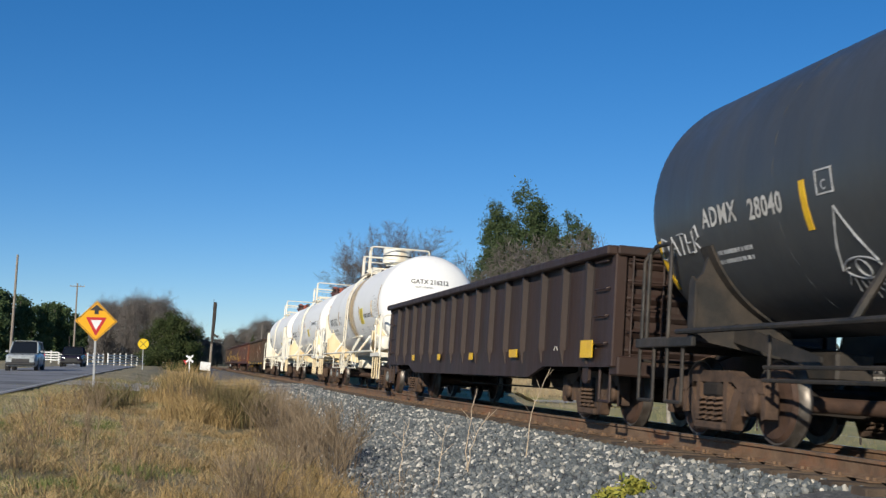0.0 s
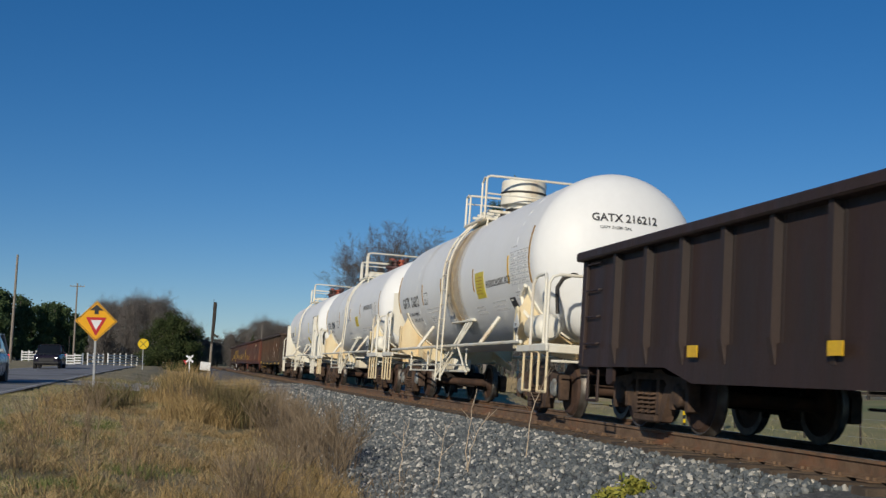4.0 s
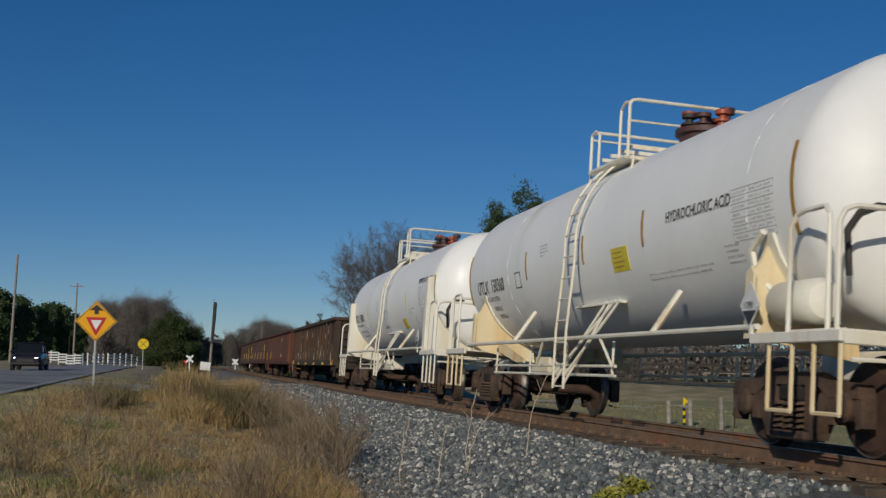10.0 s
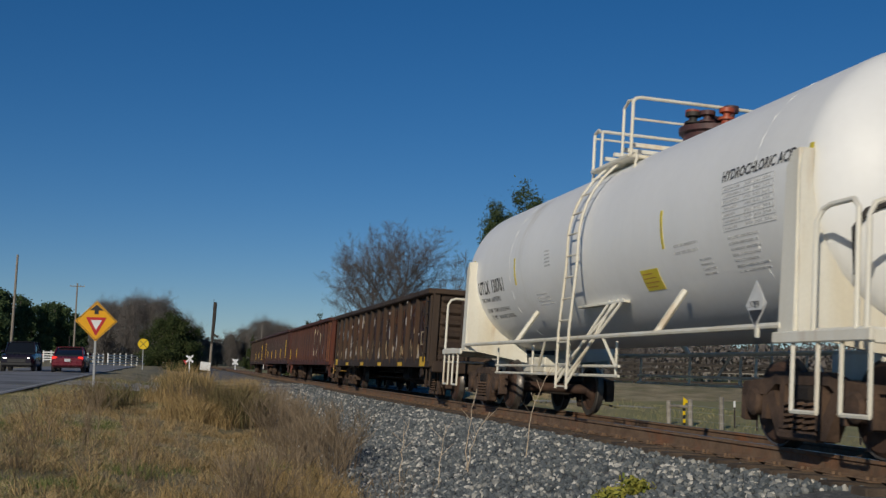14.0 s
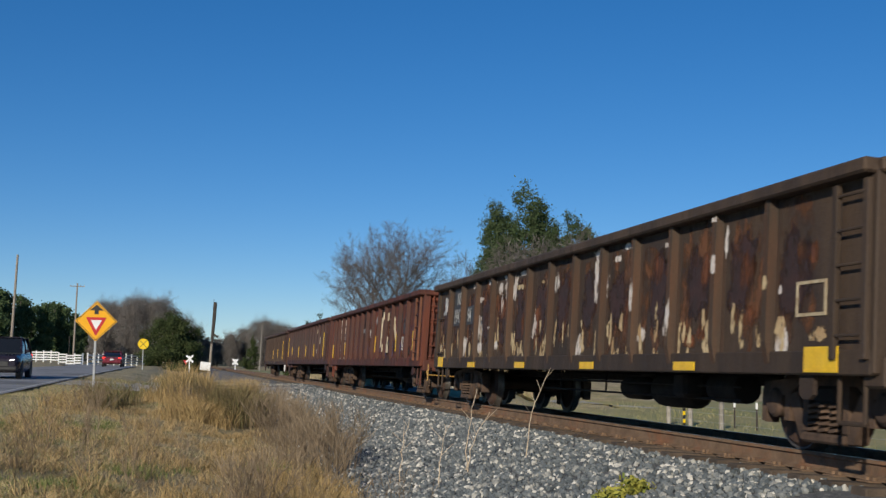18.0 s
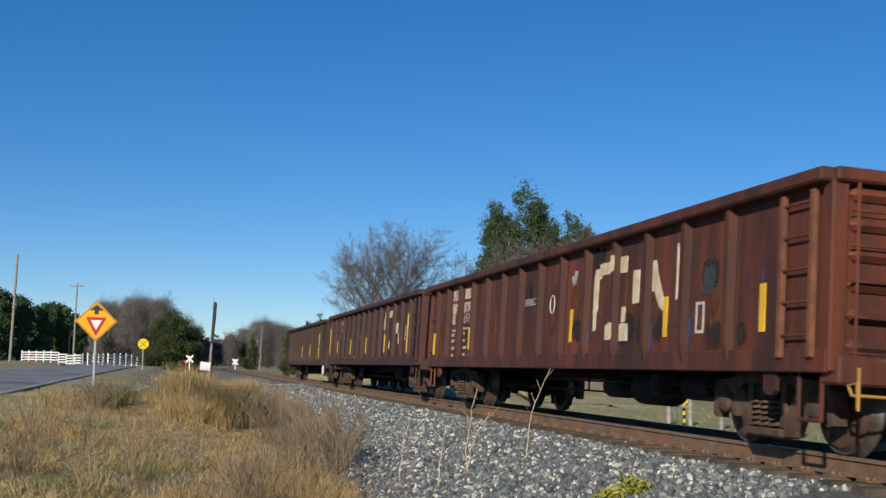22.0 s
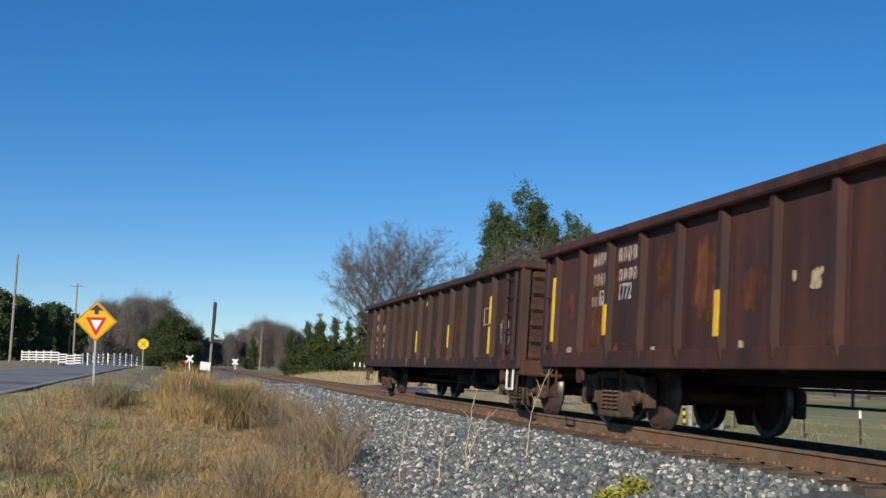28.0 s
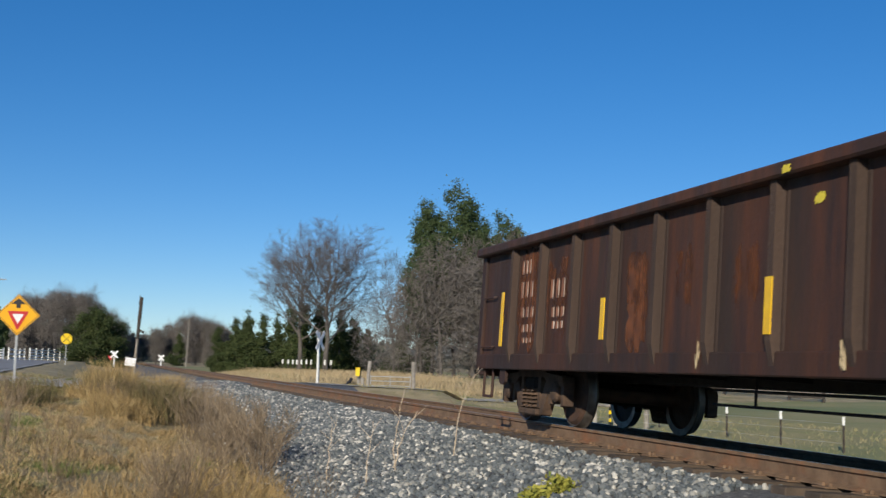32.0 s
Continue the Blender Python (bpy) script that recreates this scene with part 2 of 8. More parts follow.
def part(name, shape, mat, parent, label="", smooth=False, at=None):
    ob = new(name, shape if isinstance(shape, bpy.types.Mesh) else shape.mesh(name, mat, smooth))
    ob.parent = parent
    if at is not None:
        ob.matrix_basis = at
    return tagged(ob, label)


def thing(name, label, category, group="", kind="", m=None):
    ob = new(name)
    if m is not None:
        ob.matrix_basis = m
    return tagged(ob, label, category, group, kind)


def letters(text, height, y, z, n=-1.5, wrap=None, squeeze=1.0, thick=0.006, space=1.0):
    """Lettering on the side that faces the camera, from its lower left corner at y (along the car) and height z.
    wrap: (radius, centre height) lays it on a lying cylinder."""
    cu = bpy.data.curves.new("lettering", "FONT")
    cu.body, cu.size, cu.resolution_u, cu.space_character, cu.offset = text, height * 1.36, 2, space, height * (0.025 if height > 0.1 else 0.008)
    ob = bpy.data.objects.new("lettering", cu)
    scene.collection.objects.link(ob)
    bpy.context.view_layer.update()
    me = bpy.data.meshes.new_from_object(ob.evaluated_get(bpy.context.evaluated_depsgraph_get()))
    bpy.data.objects.remove(ob)
    bpy.data.curves.remove(cu)
    vs = [tuple(v.co) for v in me.vertices]
    fs = [tuple(p.vertices) for p in me.polygons]
    bpy.data.meshes.remove(me)
    sh = Shape()
    sh.add([onside(y - u * squeeze, z + v, n, wrap, thick) for u, v, _ in vs], fs)
    return sh


def onside(y, z, n, wrap, off):
    if wrap is None:
        return (n - off, y, z)
    r, hc = wrap[0] + off, wrap[1]
    a = (z - hc) / r
    return (-r * math.cos(a), y, hc + r * math.sin(a))


def panel(shape, y0, y1, z0, z1, n=-1.5, wrap=None, off=0.006):
    """A thin painted or stuck-on rectangle from y0 to y1 and z0 to z1; on a cylinder it bends."""
    k = 1 if wrap is None else max(1, int(abs(z1 - z0) / 0.12))
    vs = []
    for i in range(k + 1):
        z = z0 + (z1 - z0) * i / k
        for o in (off, -0.004):
            vs += [onside(y0, z, n, wrap, o), onside(y1, z, n, wrap, o)]
    fs = []
    for i in range(k):
        a = 4 * i
        fs += [(a, a + 1, a + 5, a + 4), (a + 2, a + 6, a + 7, a + 3), (a, a + 4, a + 6, a + 2), (a + 1, a + 3, a + 7, a + 5)]
    fs += [(0, 2, 3, 1), (4 * k, 4 * k + 1, 4 * k + 3, 4 * k + 2)]
    return shape.add(vs, fs)


def ragged(shape, y, z, w, h, n, rng, off=0.004, lean=0.0):
    """A flaking patch of paint with an uneven outline."""
    k = 30
    out = []
    for i in range(k):
        a = 2 * math.pi * i / k
        c, s_ = math.cos(a), math.sin(a)
        m = max(abs(c), abs(s_)) ** -0.75 * rng.choice((rng.uniform(0.9, 1.08), rng.uniform(0.62, 1.12)))
        out.append((y + c * w / 2 * m - lean * s_ * h / 2 * m, z + s_ * h / 2 * m))
    return shape.plate(out, "x", n - off / 2, off)


def small_print(shape, y, z, w, rows, pitch, n, wrap, rng, height=0.045):
    """Writing too small to read: rows of short bars."""
    for i in range(rows):
        p, end = y, y - w * rng.uniform(0.7, 1.0)
        while p > end:
            q = max(end, p - height * rng.choice((0.55, 0.7, 0.7, 0.3)))
            panel(shape, p, q, z - i * pitch, z - i * pitch + height * 0.9, n, wrap, 0.003)
            p = q - height * rng.choice((0.25, 0.25, 0.25, 0.7))


def stroke(shape, pts, r, n=-1.5, wrap=None):
    return shape.tube([onside(y, z, n, wrap, 0.004) for y, z in pts], r, 5)


# ---------------------------------------------------------------- rolling stock
WHEEL_R = 0.43
CANT = 3.1
WHEELSETS, CARS = [], []


def travel(t):
    return 3.974 * (t - 16) + 0.0112 * (t - 16) ** 2 - 0.000118 * (t - 16) ** 3


def truck_meshes():
    """The meshes of one freight truck, shared by all of them."""
    d = {}
    s = Shape()
    prof = [(-0.10, 0.13), (-0.10, 0.18), (-0.09, 0.36), (-0.05, 0.40), (-0.06, WHEEL_R - 0.01), (0.01, WHEEL_R), (0.04, WHEEL_R + 0.028), (0.065, WHEEL_R + 0.02), (0.06, 0.36), (0.02, 0.34), (0.03, 0.18), (0.08, 0.13)]
    left = [(-1.05, 0.05), (-1.05, 0.085), (-0.86, 0.085)] + [(a - 0.745, r) for a, r in prof] + [(-0.62, 0.09), (-0.2, 0.08)]
    s.turn(left + [(-a, r) for a, r in reversed(left)], "x", (0, 0, 0), 32)
    d["wheels"] = s.mesh("wheelset", WHEEL_FACE, True)
    d["wheels"].materials.append(WHEEL_TREAD)
    for p in d["wheels"].polygons:
        c = p.center
        if math.hypot(c.y, c.z) > 0.385:
            p.material_index = 1
    for sg, nm in ((-1, "bl"), (1, "br")):
        s = Shape()
        s.turn([(sg * 0.93, 0.13), (sg * 1.08, 0.14), (sg * 1.11, 0.11), (sg * 1.115, 0.05)], "x", (0, 0, 0), 14)
        d[nm] = s.mesh("bearing_cap", TRUCK_BROWN, True)
    # side frame: a bar over two boxes, sloping arms and the spring seat below, with the two windows left open
    for sg, nm in ((-1, "fl"), (1, "fr")):
        s = Shape()
        x = sg * 1.0
        top = [(-1.12, 0.50), (-1.08, 0.62), (-0.55, 0.66), (-0.38, 0.72), (0.38, 0.72), (0.55, 0.66), (1.08, 0.62), (1.12, 0.50), (0.62, 0.50), (0.46, 0.60), (-0.46, 0.60), (-0.62, 0.50)]
        s.plate(top, "x", x, 0.16)
        for q in (-1, 1):
            arm = [(q * 0.66, 0.52), (q * 0.50, 0.54), (q * 0.30, 0.22), (q * 0.30, 0.12), (q * 0.42, 0.12)]
            s.plate(arm, "x", x, 0.14)
            s.plate([(q * 0.36, 0.60), (q * 0.27, 0.60), (q * 0.27, 0.20), (q * 0.36, 0.20)], "x", x, 0.17)
            s.plate([(q * 1.13, 0.55), (q * 1.13, 0.26), (q * 1.05, 0.24), (q * 1.03, 0.52)], "x", x, 0.14)
            s.plate([(q * 0.70, 0.52), (q * 0.72, 0.27), (q * 0.64, 0.27), (q * 0.60, 0.50)], "x", x, 0.14)
        s.box((x, 0, 0.145), (0.24, 0.66, 0.085), 0.02)
        s.box((x - sg * 0.09, 0, 0.66), (0.04, 0.5, 0.10), 0.01)
        d[nm] = s.mesh("side_frame", TRUCK_BROWN)
    s = Shape()
    s.tube([(0.055 * math.cos(i / 24 * 10 * math.pi), 0.066 * math.sin(i / 24 * 10 * math.pi), 0.19 + 0.26 * i / 24) for i in range(25)], 0.018, 5)
    d["spring"] = s.mesh("spring", TRUCK_BROWN, True)
    s = Shape()
    s.box((0, 0, 0.52), (2.2, 0.40, 0.18), 0.04)
    s.box((0, 0, 0.64), (0.5, 0.40, 0.10), 0.02)
    for sg in (-1, 1):
        s.box((sg * 0.62, 0, 0.63), (0.22, 0.18, 0.07), 0.02)
        s.tube([(sg * 0.5, 0.42, 0.34), (-sg * 0.0, 0.30, 0.36), (sg * 0.5, -0.42, 0.34)], 0.04, 6)
        s.box((sg * 0.72, 0.46, 0.36), (0.09, 0.05, 0.26), 0.015)
        s.box((sg * 0.72, -0.46, 0.36), (0.09, 0.05, 0.26), 0.015)
    d["bolster"] = s.mesh("truck", UNDER)
    return d


TRUCK = truck_meshes()


def truck(car, y):
    tr = part("truck", TRUCK["bolster"], None, car, "rusty brown three-piece freight truck", at=pose(0, y, 0))
    part("side_frame", TRUCK["fl"], None, tr)
    part("side_frame", TRUCK["fr"], None, tr)
    for x in (-1.07, -0.93, 0.93, 1.07):
        for y_ in (-0.17, 0.0, 0.17):
            part("spring", TRUCK["spring"], None, tr, at=pose(x, y_, 0))
    for dy in (-0.87, 0.87):
        ws = part("wheelset", TRUCK["wheels"], None, tr, at=pose(0, dy, WHEEL_R))
        WHEELSETS.append((ws, dy))
        part("bearing_cap", TRUCK["bl"], None, tr, at=pose(0, dy, WHEEL_R))
        part("bearing_cap", TRUCK["br"], None, tr, at=pose(0, dy, WHEEL_R))


def coupler(car, y, sg, mat, lever=None):
    s = Shape()
    s.box((0, y + sg * 0.18, 0.80), (0.16, 0.55, 0.18), 0.03)
    s.plate([(-0.16, y + sg * 0.42), (0.14, y + sg * 0.42), (0.17, y + sg * 0.62), (0.05, y + sg * 0.70), (0.02, y + sg * 0.58), (-0.14, y + sg * 0.66)], "z", 0.80, 0.28)
    part("coupler", s, TRUCK_BROWN, car)
    s = Shape()
    s.tube([(-0.25, y, 0.72), (-0.26, y + sg * 0.2, 0.55), (-0.24, y + sg * 0.45, 0.42), (-0.18, y + sg * 0.62, 0.44)], 0.028, 8)
    part("air_hose", s, BLACK_STEEL, car, "black rubber air hose", True)
    s = Shape()
    s.tube([(-1.42, y + sg * 0.05, 0.80), (-0.5, y + sg * 0.12, 0.82), (-0.2, y + sg * 0.16, 0.95)], 0.02, 6)
    part("uncoupling_lever", s, lever or mat, car, "", True)


def step_stirrup(car, y, n, mat, top=0.72, low=0.34, w=0.36):
    s = Shape()
    for a, b in (((n, y - w / 2, top), (n, y - w / 2, low)), ((n, y + w / 2, top), (n, y + w / 2, low)), ((n, y - w / 2, low), (n, y + w / 2, low))):
        s.tube([a, b], 0.02, 6)
    part("step", s, mat, car, "bent bar step")


def gondola(label, centre, length, zb, zt, mat, posts, strips, belly=0.0, chord=None, post_mat=None, ladder=True, trucks=None, side_ladder=(), ladder_mat=None, back=0.0):
    car = thing("gondola_car", label, "freight car", "cars of the train")
    h = length / 2
    W = 1.45
    for sg in (-1, 1):
        cuts = [-h + 0.025] + sorted(posts) + [h + back - 0.025]
        for ya, yb in zip(cuts, cuts[1:]):
            part("side_sheet", Shape().box((sg * W, (ya + yb) / 2, (zb + zt) / 2), (0.03, yb - ya, zt - zb - 0.1)), mat, car)
        s = Shape()
        if belly:
            s.plate([(-h + 0.05, zb), (-h + 0.05, zb + 0.22), (h - 0.05, zb + 0.22), (h - 0.05, zb), (h - 2.7, zb), (h - 3.4, zb - belly), (-h + 3.4, zb - belly), (-h + 2.7, zb)], "x", sg * (W + 0.02), 0.05)
        else:
            s.box((sg * (W + 0.025), back / 2, zb + 0.09), (0.07, length + back - 0.02, 0.20), 0.012)
        part("side_sill", s, mat, car)
        pm = Shape()
        # a pressed hat-shaped post: flanges on the sheet, a raised web narrowing towards the foot
        zl, zh = zb + 0.03, zt - 0.10
        for (y0, y1), (x0, x1) in (((-0.11, 0.11), (0.015, 0.022)), ((-0.055, 0.055), (0.02, 0.105))):
            vs = [(sg * (W + x), y * k, z) for z, k, lift in ((zl, 0.8, 0.35), (zl + 0.24, 1.0, 1.0), (zh, 1.0, 1.0)) for y, x in ((y0, x0), (y0 * 0.8, x0 + (x1 - x0) * lift), (y1 * 0.8, x0 + (x1 - x0) * lift), (y1, x0))]
            fs = [(i + 4 * j, i + 1 + 4 * j, i + 5 + 4 * j, i + 4 + 4 * j) for j in (0, 1) for i in range(3)] + [(0, 1, 2, 3), (8, 9, 10, 11)]
            pm.add(vs, fs)
        pmesh = pm.mesh("side_post", post_mat or mat)
        for y in posts:
            part("side_post", pmesh, None, car, at=pose(0, y, 0))
    s = Shape()
    for sg in (-1, 1):
        s.box((sg * (W + 0.045), back / 2, zt - 0.06), (0.24, length + back + 0.02, 0.12), 0.02)
        s.box((0, h + back if sg > 0 else -h, zt - 0.06), (2 * W + 0.1, 0.18, 0.118), 0.02)
    part("top_chord", s, chord or mat, car)
    for sg in (-1, 1):
        e = h + back if sg > 0 else h
        s = Shape()
        s.box((0, sg * (e - 0.06), (zb + zt) / 2), (2 * W, 0.03, zt - zb - 0.1))
        k = 6
        for i in range(k):
            z = zb + 0.22 + (zt - zb - 0.42) * i / (k - 1)
            part("end_rib", Shape().box((0, sg * (e - 0.03), z), (2 * W - 0.25, 0.11, 0.12 if ladder else 0.17), 0.05), mat, car)
        part("end_wall", s, mat, car, "ribbed end wall")
        for x in (-W + 0.02, W - 0.02):
            s = Shape()
            s.box((x, sg * (e - 0.05), (zb + zt) / 2 - 0.03), (0.15, 0.16, zt - zb - 0.06), 0.015)
            part("corner_post", s, mat, car)
        s = Shape()
        s.box((0, sg * (e - 0.05), zb + 0.02), (2 * W, 0.28, 0.24), 0.02)
        part("end_sill", s, mat, car)
        s = Shape()
        yl = sg * (e + 0.06)
        for x in (-W + 0.16, -W + 0.56):
            s.tube([(x, yl, zb + 0.05), (x, yl, zt - 0.12)], 0.014, 6)
        for i in range(6):
            z = zb + 0.16 + 0.29 * i
            if z < zt - 0.1:
                s.tube([(-W + 0.10, yl, z), (-W + 0.62, yl, z)], 0.013, 6)
        if ladder:
            part("end_ladder", s, mat, car)
        else:
            part("end_stile", Shape().box((-W + 0.62, sg * (e + 0.05), (zb + zt) / 2), (0.12, 0.06, zt - zb - 0.3), 0.015), mat, car)
        if side_ladder:
            for side in (sg,):
                for dy in side_ladder:
                    part("ladder_stile", Shape().box((side * (W + 0.075), sg * (e - dy), (zb + zt) / 2 - 0.02), (0.05, 0.075, zt - zb - 0.26), 0.008), ladder_mat or mat, car)
                for i in range(5):
                    z = zb + 0.30 + (zt - zb - 0.55) * i / 4
                    part("ladder_rung", Shape().tube([(side * (W + 0.085), sg * (e - side_ladder[0] + 0.02), z), (side * (W + 0.085), sg * (e - side_ladder[1] - 0.02), z)], 0.013, 6), mat, car)
        for i in range(0 if side_ladder and sg < 0 else 2 if side_ladder else 4):
            z = zb + 0.30 + 0.34 * i * (2 if side_ladder else 1)
            y = sg * (e - 0.42)
            s = Shape()
            s.tube([(-W - 0.03, y - 0.22, z), (-W - 0.07, y - 0.21, z - 0.01), (-W - 0.07, y + 0.21, z - 0.01), (-W - 0.03, y + 0.22, z)], 0.012, 6)
            part("grab_iron", s, mat, car)
        step_stirrup(car, sg * (e - 0.36), -W + 0.02, mat, zb, 0.30)
        step_stirrup(car, sg * (e - 0.36), W - 0.02, mat, zb, 0.30)
        coupler(car, sg * (e - 0.0), sg, TRUCK_BROWN)
        truck(car, trucks[0 if sg < 0 else 1] if trucks else sg * (e - 1.42))
    s = Shape()
    s.box((0, back / 2, 0.86), (2 * W - 0.05, length + back - 0.2, 0.05))
    part("floor", s, UNDER, car)
    s = Shape()
    s.box((0, back / 2, 0.74), (0.36, length + back - 0.3, 0.26), 0.02)
    part("centre_sill", s, UNDER, car)
    for i in range(9):
        y = -h + 1.4 + (length - 2.8) * i / 8
        part("crossbearer", Shape().box((0, y, 0.76), (2 * W - 0.1, 0.12, 0.16)), UNDER, car)
    s = Shape()
    s.turn([(-0.35, 0.05), (-0.33, 0.16), (0.33, 0.16), (0.35, 0.05)], "y", (-0.75, -4.0, 0.55), 14)
    part("brake_cylinder", s, UNDER, car, "", True)
    for y0_, len_, rad in () if belly else ((-2.85, 1.2, 0.21), (-1.38, 0.9, 0.15)):
        s = Shape()
        s.turn([(y0_, 0.06), (y0_ + 0.05, rad * 0.8), (y0_ + 0.14, rad), (y0_ + len_ - 0.14, rad), (y0_ + len_ - 0.05, rad * 0.8), (y0_ + len_, 0.06)], "y", (-0.55, 0, 0.50), 16)
        part("air_reservoir", s, UNDER, car, "", True)
    part("brake_valve", Shape().box((-0.95, -3.3, 0.56), (0.24, 0.32, 0.28), 0.04), UNDER, car)
    for sg in (-1, 1):
        br = Shape()
        yq = sg * (h - 1.0)
        br.plate([(yq - 0.11, zb), (yq + 0.11, zb), (yq + 0.11, zb - 0.17), (yq + 0.05, zb - 0.21), (yq - 0.05, zb - 0.21), (yq - 0.11, zb - 0.17)], "x", -W + 0.01, 0.04)
        part("jacking_bracket", br, mat, car)
    s = Shape()
    for z in (0.42, 0.56):
        s.tube([(-0.9, -h + 3.2, z), (-0.9, h - 5.6, z)], 0.014, 6)
    for y in (-0.6, 1.3):
        s.tube([(-0.9, y, 0.68), (-0.9, y, 0.42)], 0.014, 6)
    part("brake_rod", s, UNDER, car)
    s = Shape()
    s.turn([(0, 0.03), (0.01, 0.20), (0.03, 0.23), (0.05, 0.20), (0.06, 0.03)], "y", (0.75, h + back + 0.12, zt - 0.45), 16)
    part("brake_wheel", s, TRUCK_BROWN, car, "", True)
    for y, z0, z1, w in strips:
        s = Shape()
        near = [p for p in posts if abs(y - p) < 0.26] if w < 0.2 else []
        on_post = len(near) > 0
        y = near[0] if near else y
        on_post = on_post or (w >= 0.2 and belly > 0)
        panel(s, y + w / 2, y - w / 2, z0, z1, -W - 0.107 if on_post else -W - 0.062 if z0 < 0.9 and w > 0.2 else (-W - 0.09 if w < 0.08 else -W - 0.018), None, 0.008)
        part("reflector", s, YELLOW_TAPE, car, "yellow reflective strip")
    CARS.append((car, centre))
    return car


def tank_body(car, r, hc, half, mat, jacket=True):
    s = Shape()
    (fore, cyl), head = half if isinstance(half, tuple) else (half, half), r * 0.52
    prof = [(-fore - head * math.cos(a), max(0.02, r * math.sin(a))) for a in [i * math.pi / 24 for i in range(0, 12)]]
    prof += [(-fore + (fore + cyl) * i / 10, r) for i in range(11)]
    prof += [(cyl + head * math.cos(a), max(0.02, r * math.sin(a))) for a in [i * math.pi / 24 for i in range(11, -1, -1)]]
    s.turn(prof, "y", (0, 0, hc), 64)
    part("tank", s, mat, car, "", True)


def tank_car(label, centre, r, hc, half, trucks, end, mat, trim, saddle_mat, lad_y, platform, dome, tall_saddle=False, hoop=True, rail_h=0.66):
    car = thing("tank_car", label, "freight car", "cars of the train")
    tank_body(car, r, hc, half, mat)
    both = [q if isinstance(q, tuple) else (q, q) for q in (trucks, end)]
    for sg in (-1, 1):
        trucks, end = (q[0 if sg < 0 else 1] for q in both)
        yb = sg * trucks
        # saddle: webs that rise from the bolster to hold the tank
        for side in (-1, 1):
            s = Shape()
            top = 2.65 if tall_saddle else 1.92
            out = [(side * 0.25, 0.85), (side * 1.42, 1.02), (side * 1.44, 1.20)]
            if tall_saddle:
                out += [(side * 1.46, top - 0.25), (side * 1.44, top)]
            else:
                out += [(side * 1.42, 1.62), (side * 1.33, 1.72)]
            a0 = math.asin(max(-0.99, min(0.99, (top - hc) / (r + 0.005))))
            for i in range(8):
                a = a0 + (-1.35 - a0) * i / 7
                out.append((side * (r + 0.005) * math.cos(a), hc + (r + 0.005) * math.sin(a)))
            yt = (5.74 if sg > 0 else -6.02) if tall_saddle else yb - sg * 0.2
            s.plate(out, "y", yt, 0.05)
            if tall_saddle:
                s.plate([(yt, 1.02), (yt + 0.26, 1.02), (yt + 0.20, top - 0.15), (yt + 0.10, top - 0.02), (yt, top)], "x", side * 1.45, 0.04)
            else:
                s.plate([(yb - 0.25 * sg, 1.0), (yb - 0.10 * sg, 1.0), (yb - 0.10 * sg, 1.60), (yb - 0.16 * sg, 1.68), (yb - 0.25 * sg, 1.62)], "x", side * 1.42, 0.03)
            part("saddle", s, saddle_mat, car, "stained steel saddle plate")
            if not tall_saddle:
                s = Shape()
                arc = [a0 + 0.06 + (-1.3 - a0) * i / 14 for i in range(15)]
                for rr_ in (r + 0.002, r + 0.030):
                    for dy in (-0.16, 0.10):
                        s.v += [(side * rr_ * math.cos(a), yb - sg * 0.2 + dy, hc + rr_ * math.sin(a)) for a in arc]
                for i in range(14):
                    s.f += [(15 * p + i, 15 * p + i + 1, 15 * q + i + 1, 15 * q + i) for p, q in ((0, 1), (2, 3), (0, 2), (1, 3))]
                part("saddle_pad", s, trim, car, "curved pad plate under the tank")
            # sloping shear plate back along the sill
            s = Shape()
            s.plate([(yb - sg * 0.2, 1.02), (yb - sg * 0.2, 1.22), (yb - sg * 1.9, 0.86), (yb - sg * 1.9, 0.74)], "x", side * 0.95, 0.03)
            if sg > 0 and not tall_saddle:
                part("shear_plate", s, saddle_mat, car)
            # end platform and sill
        s = Shape()
        s.box((0, sg * (trucks + end) / 2, 0.82), (0.42, end - trucks + 1.9, 0.30), 0.03)
        part("stub_sill", s, trim, car)
        s = Shape()
        s.box((0, sg * (end - 0.45), 1.03), (2.95, 0.75, 0.05), 0.012)
        s.box((-1.47, sg * (end - 0.75), 0.99), (0.05, 1.5, 0.10), 0.01)
        s.box((1.47, sg * (end - 0.75), 0.99), (0.05, 1.5, 0.10), 0.01)
        s.box((0, sg * (end - 0.05), 0.98), (2.9, 0.06, 0.11), 0.01)
        part("end_platform", s, trim, car)
        for side in (-1, 1):
            for yy in (end - 0.25, end - 1.0):
                step_stirrup(car, sg * yy, side * 1.45, saddle_mat, 1.0, 0.36, 0.40)
        if hoop:
            s = Shape()
            x0, x1, yh = -1.46, 1.46, sg * (end - 0.10)
            s.tube([(x0, yh, 1.0), (x0, yh, 1.92), (x0 + 0.05, yh, 2.02), (x0 + 0.15, yh, 2.06), (x1 - 0.15, yh, 2.06), (x1 - 0.05, yh, 2.02), (x1, yh, 1.92), (x1, yh, 1.0)], 0.024, 8)
            part("end_railing", s, trim, car, "", True)
            s = Shape()
            yo = sg * (end - 0.85)
            s.tube([(-1.47, yo, 1.0), (-1.47, yo, 1.95), (-1.45, yo + sg * 0.06, 2.05), (-1.44, yo + sg * 0.16, 2.08), (-1.44, sg * (end - 0.35), 2.08), (-1.46, sg * (end - 0.25), 2.0), (-1.46, sg * (end - 0.24), 1.0)], 0.024, 8)
            if not (tall_saddle and sg > 0):
                part("side_railing", s, trim, car, "", True)
        coupler(car, sg * end, sg, trim)
        truck(car, sg * trucks)
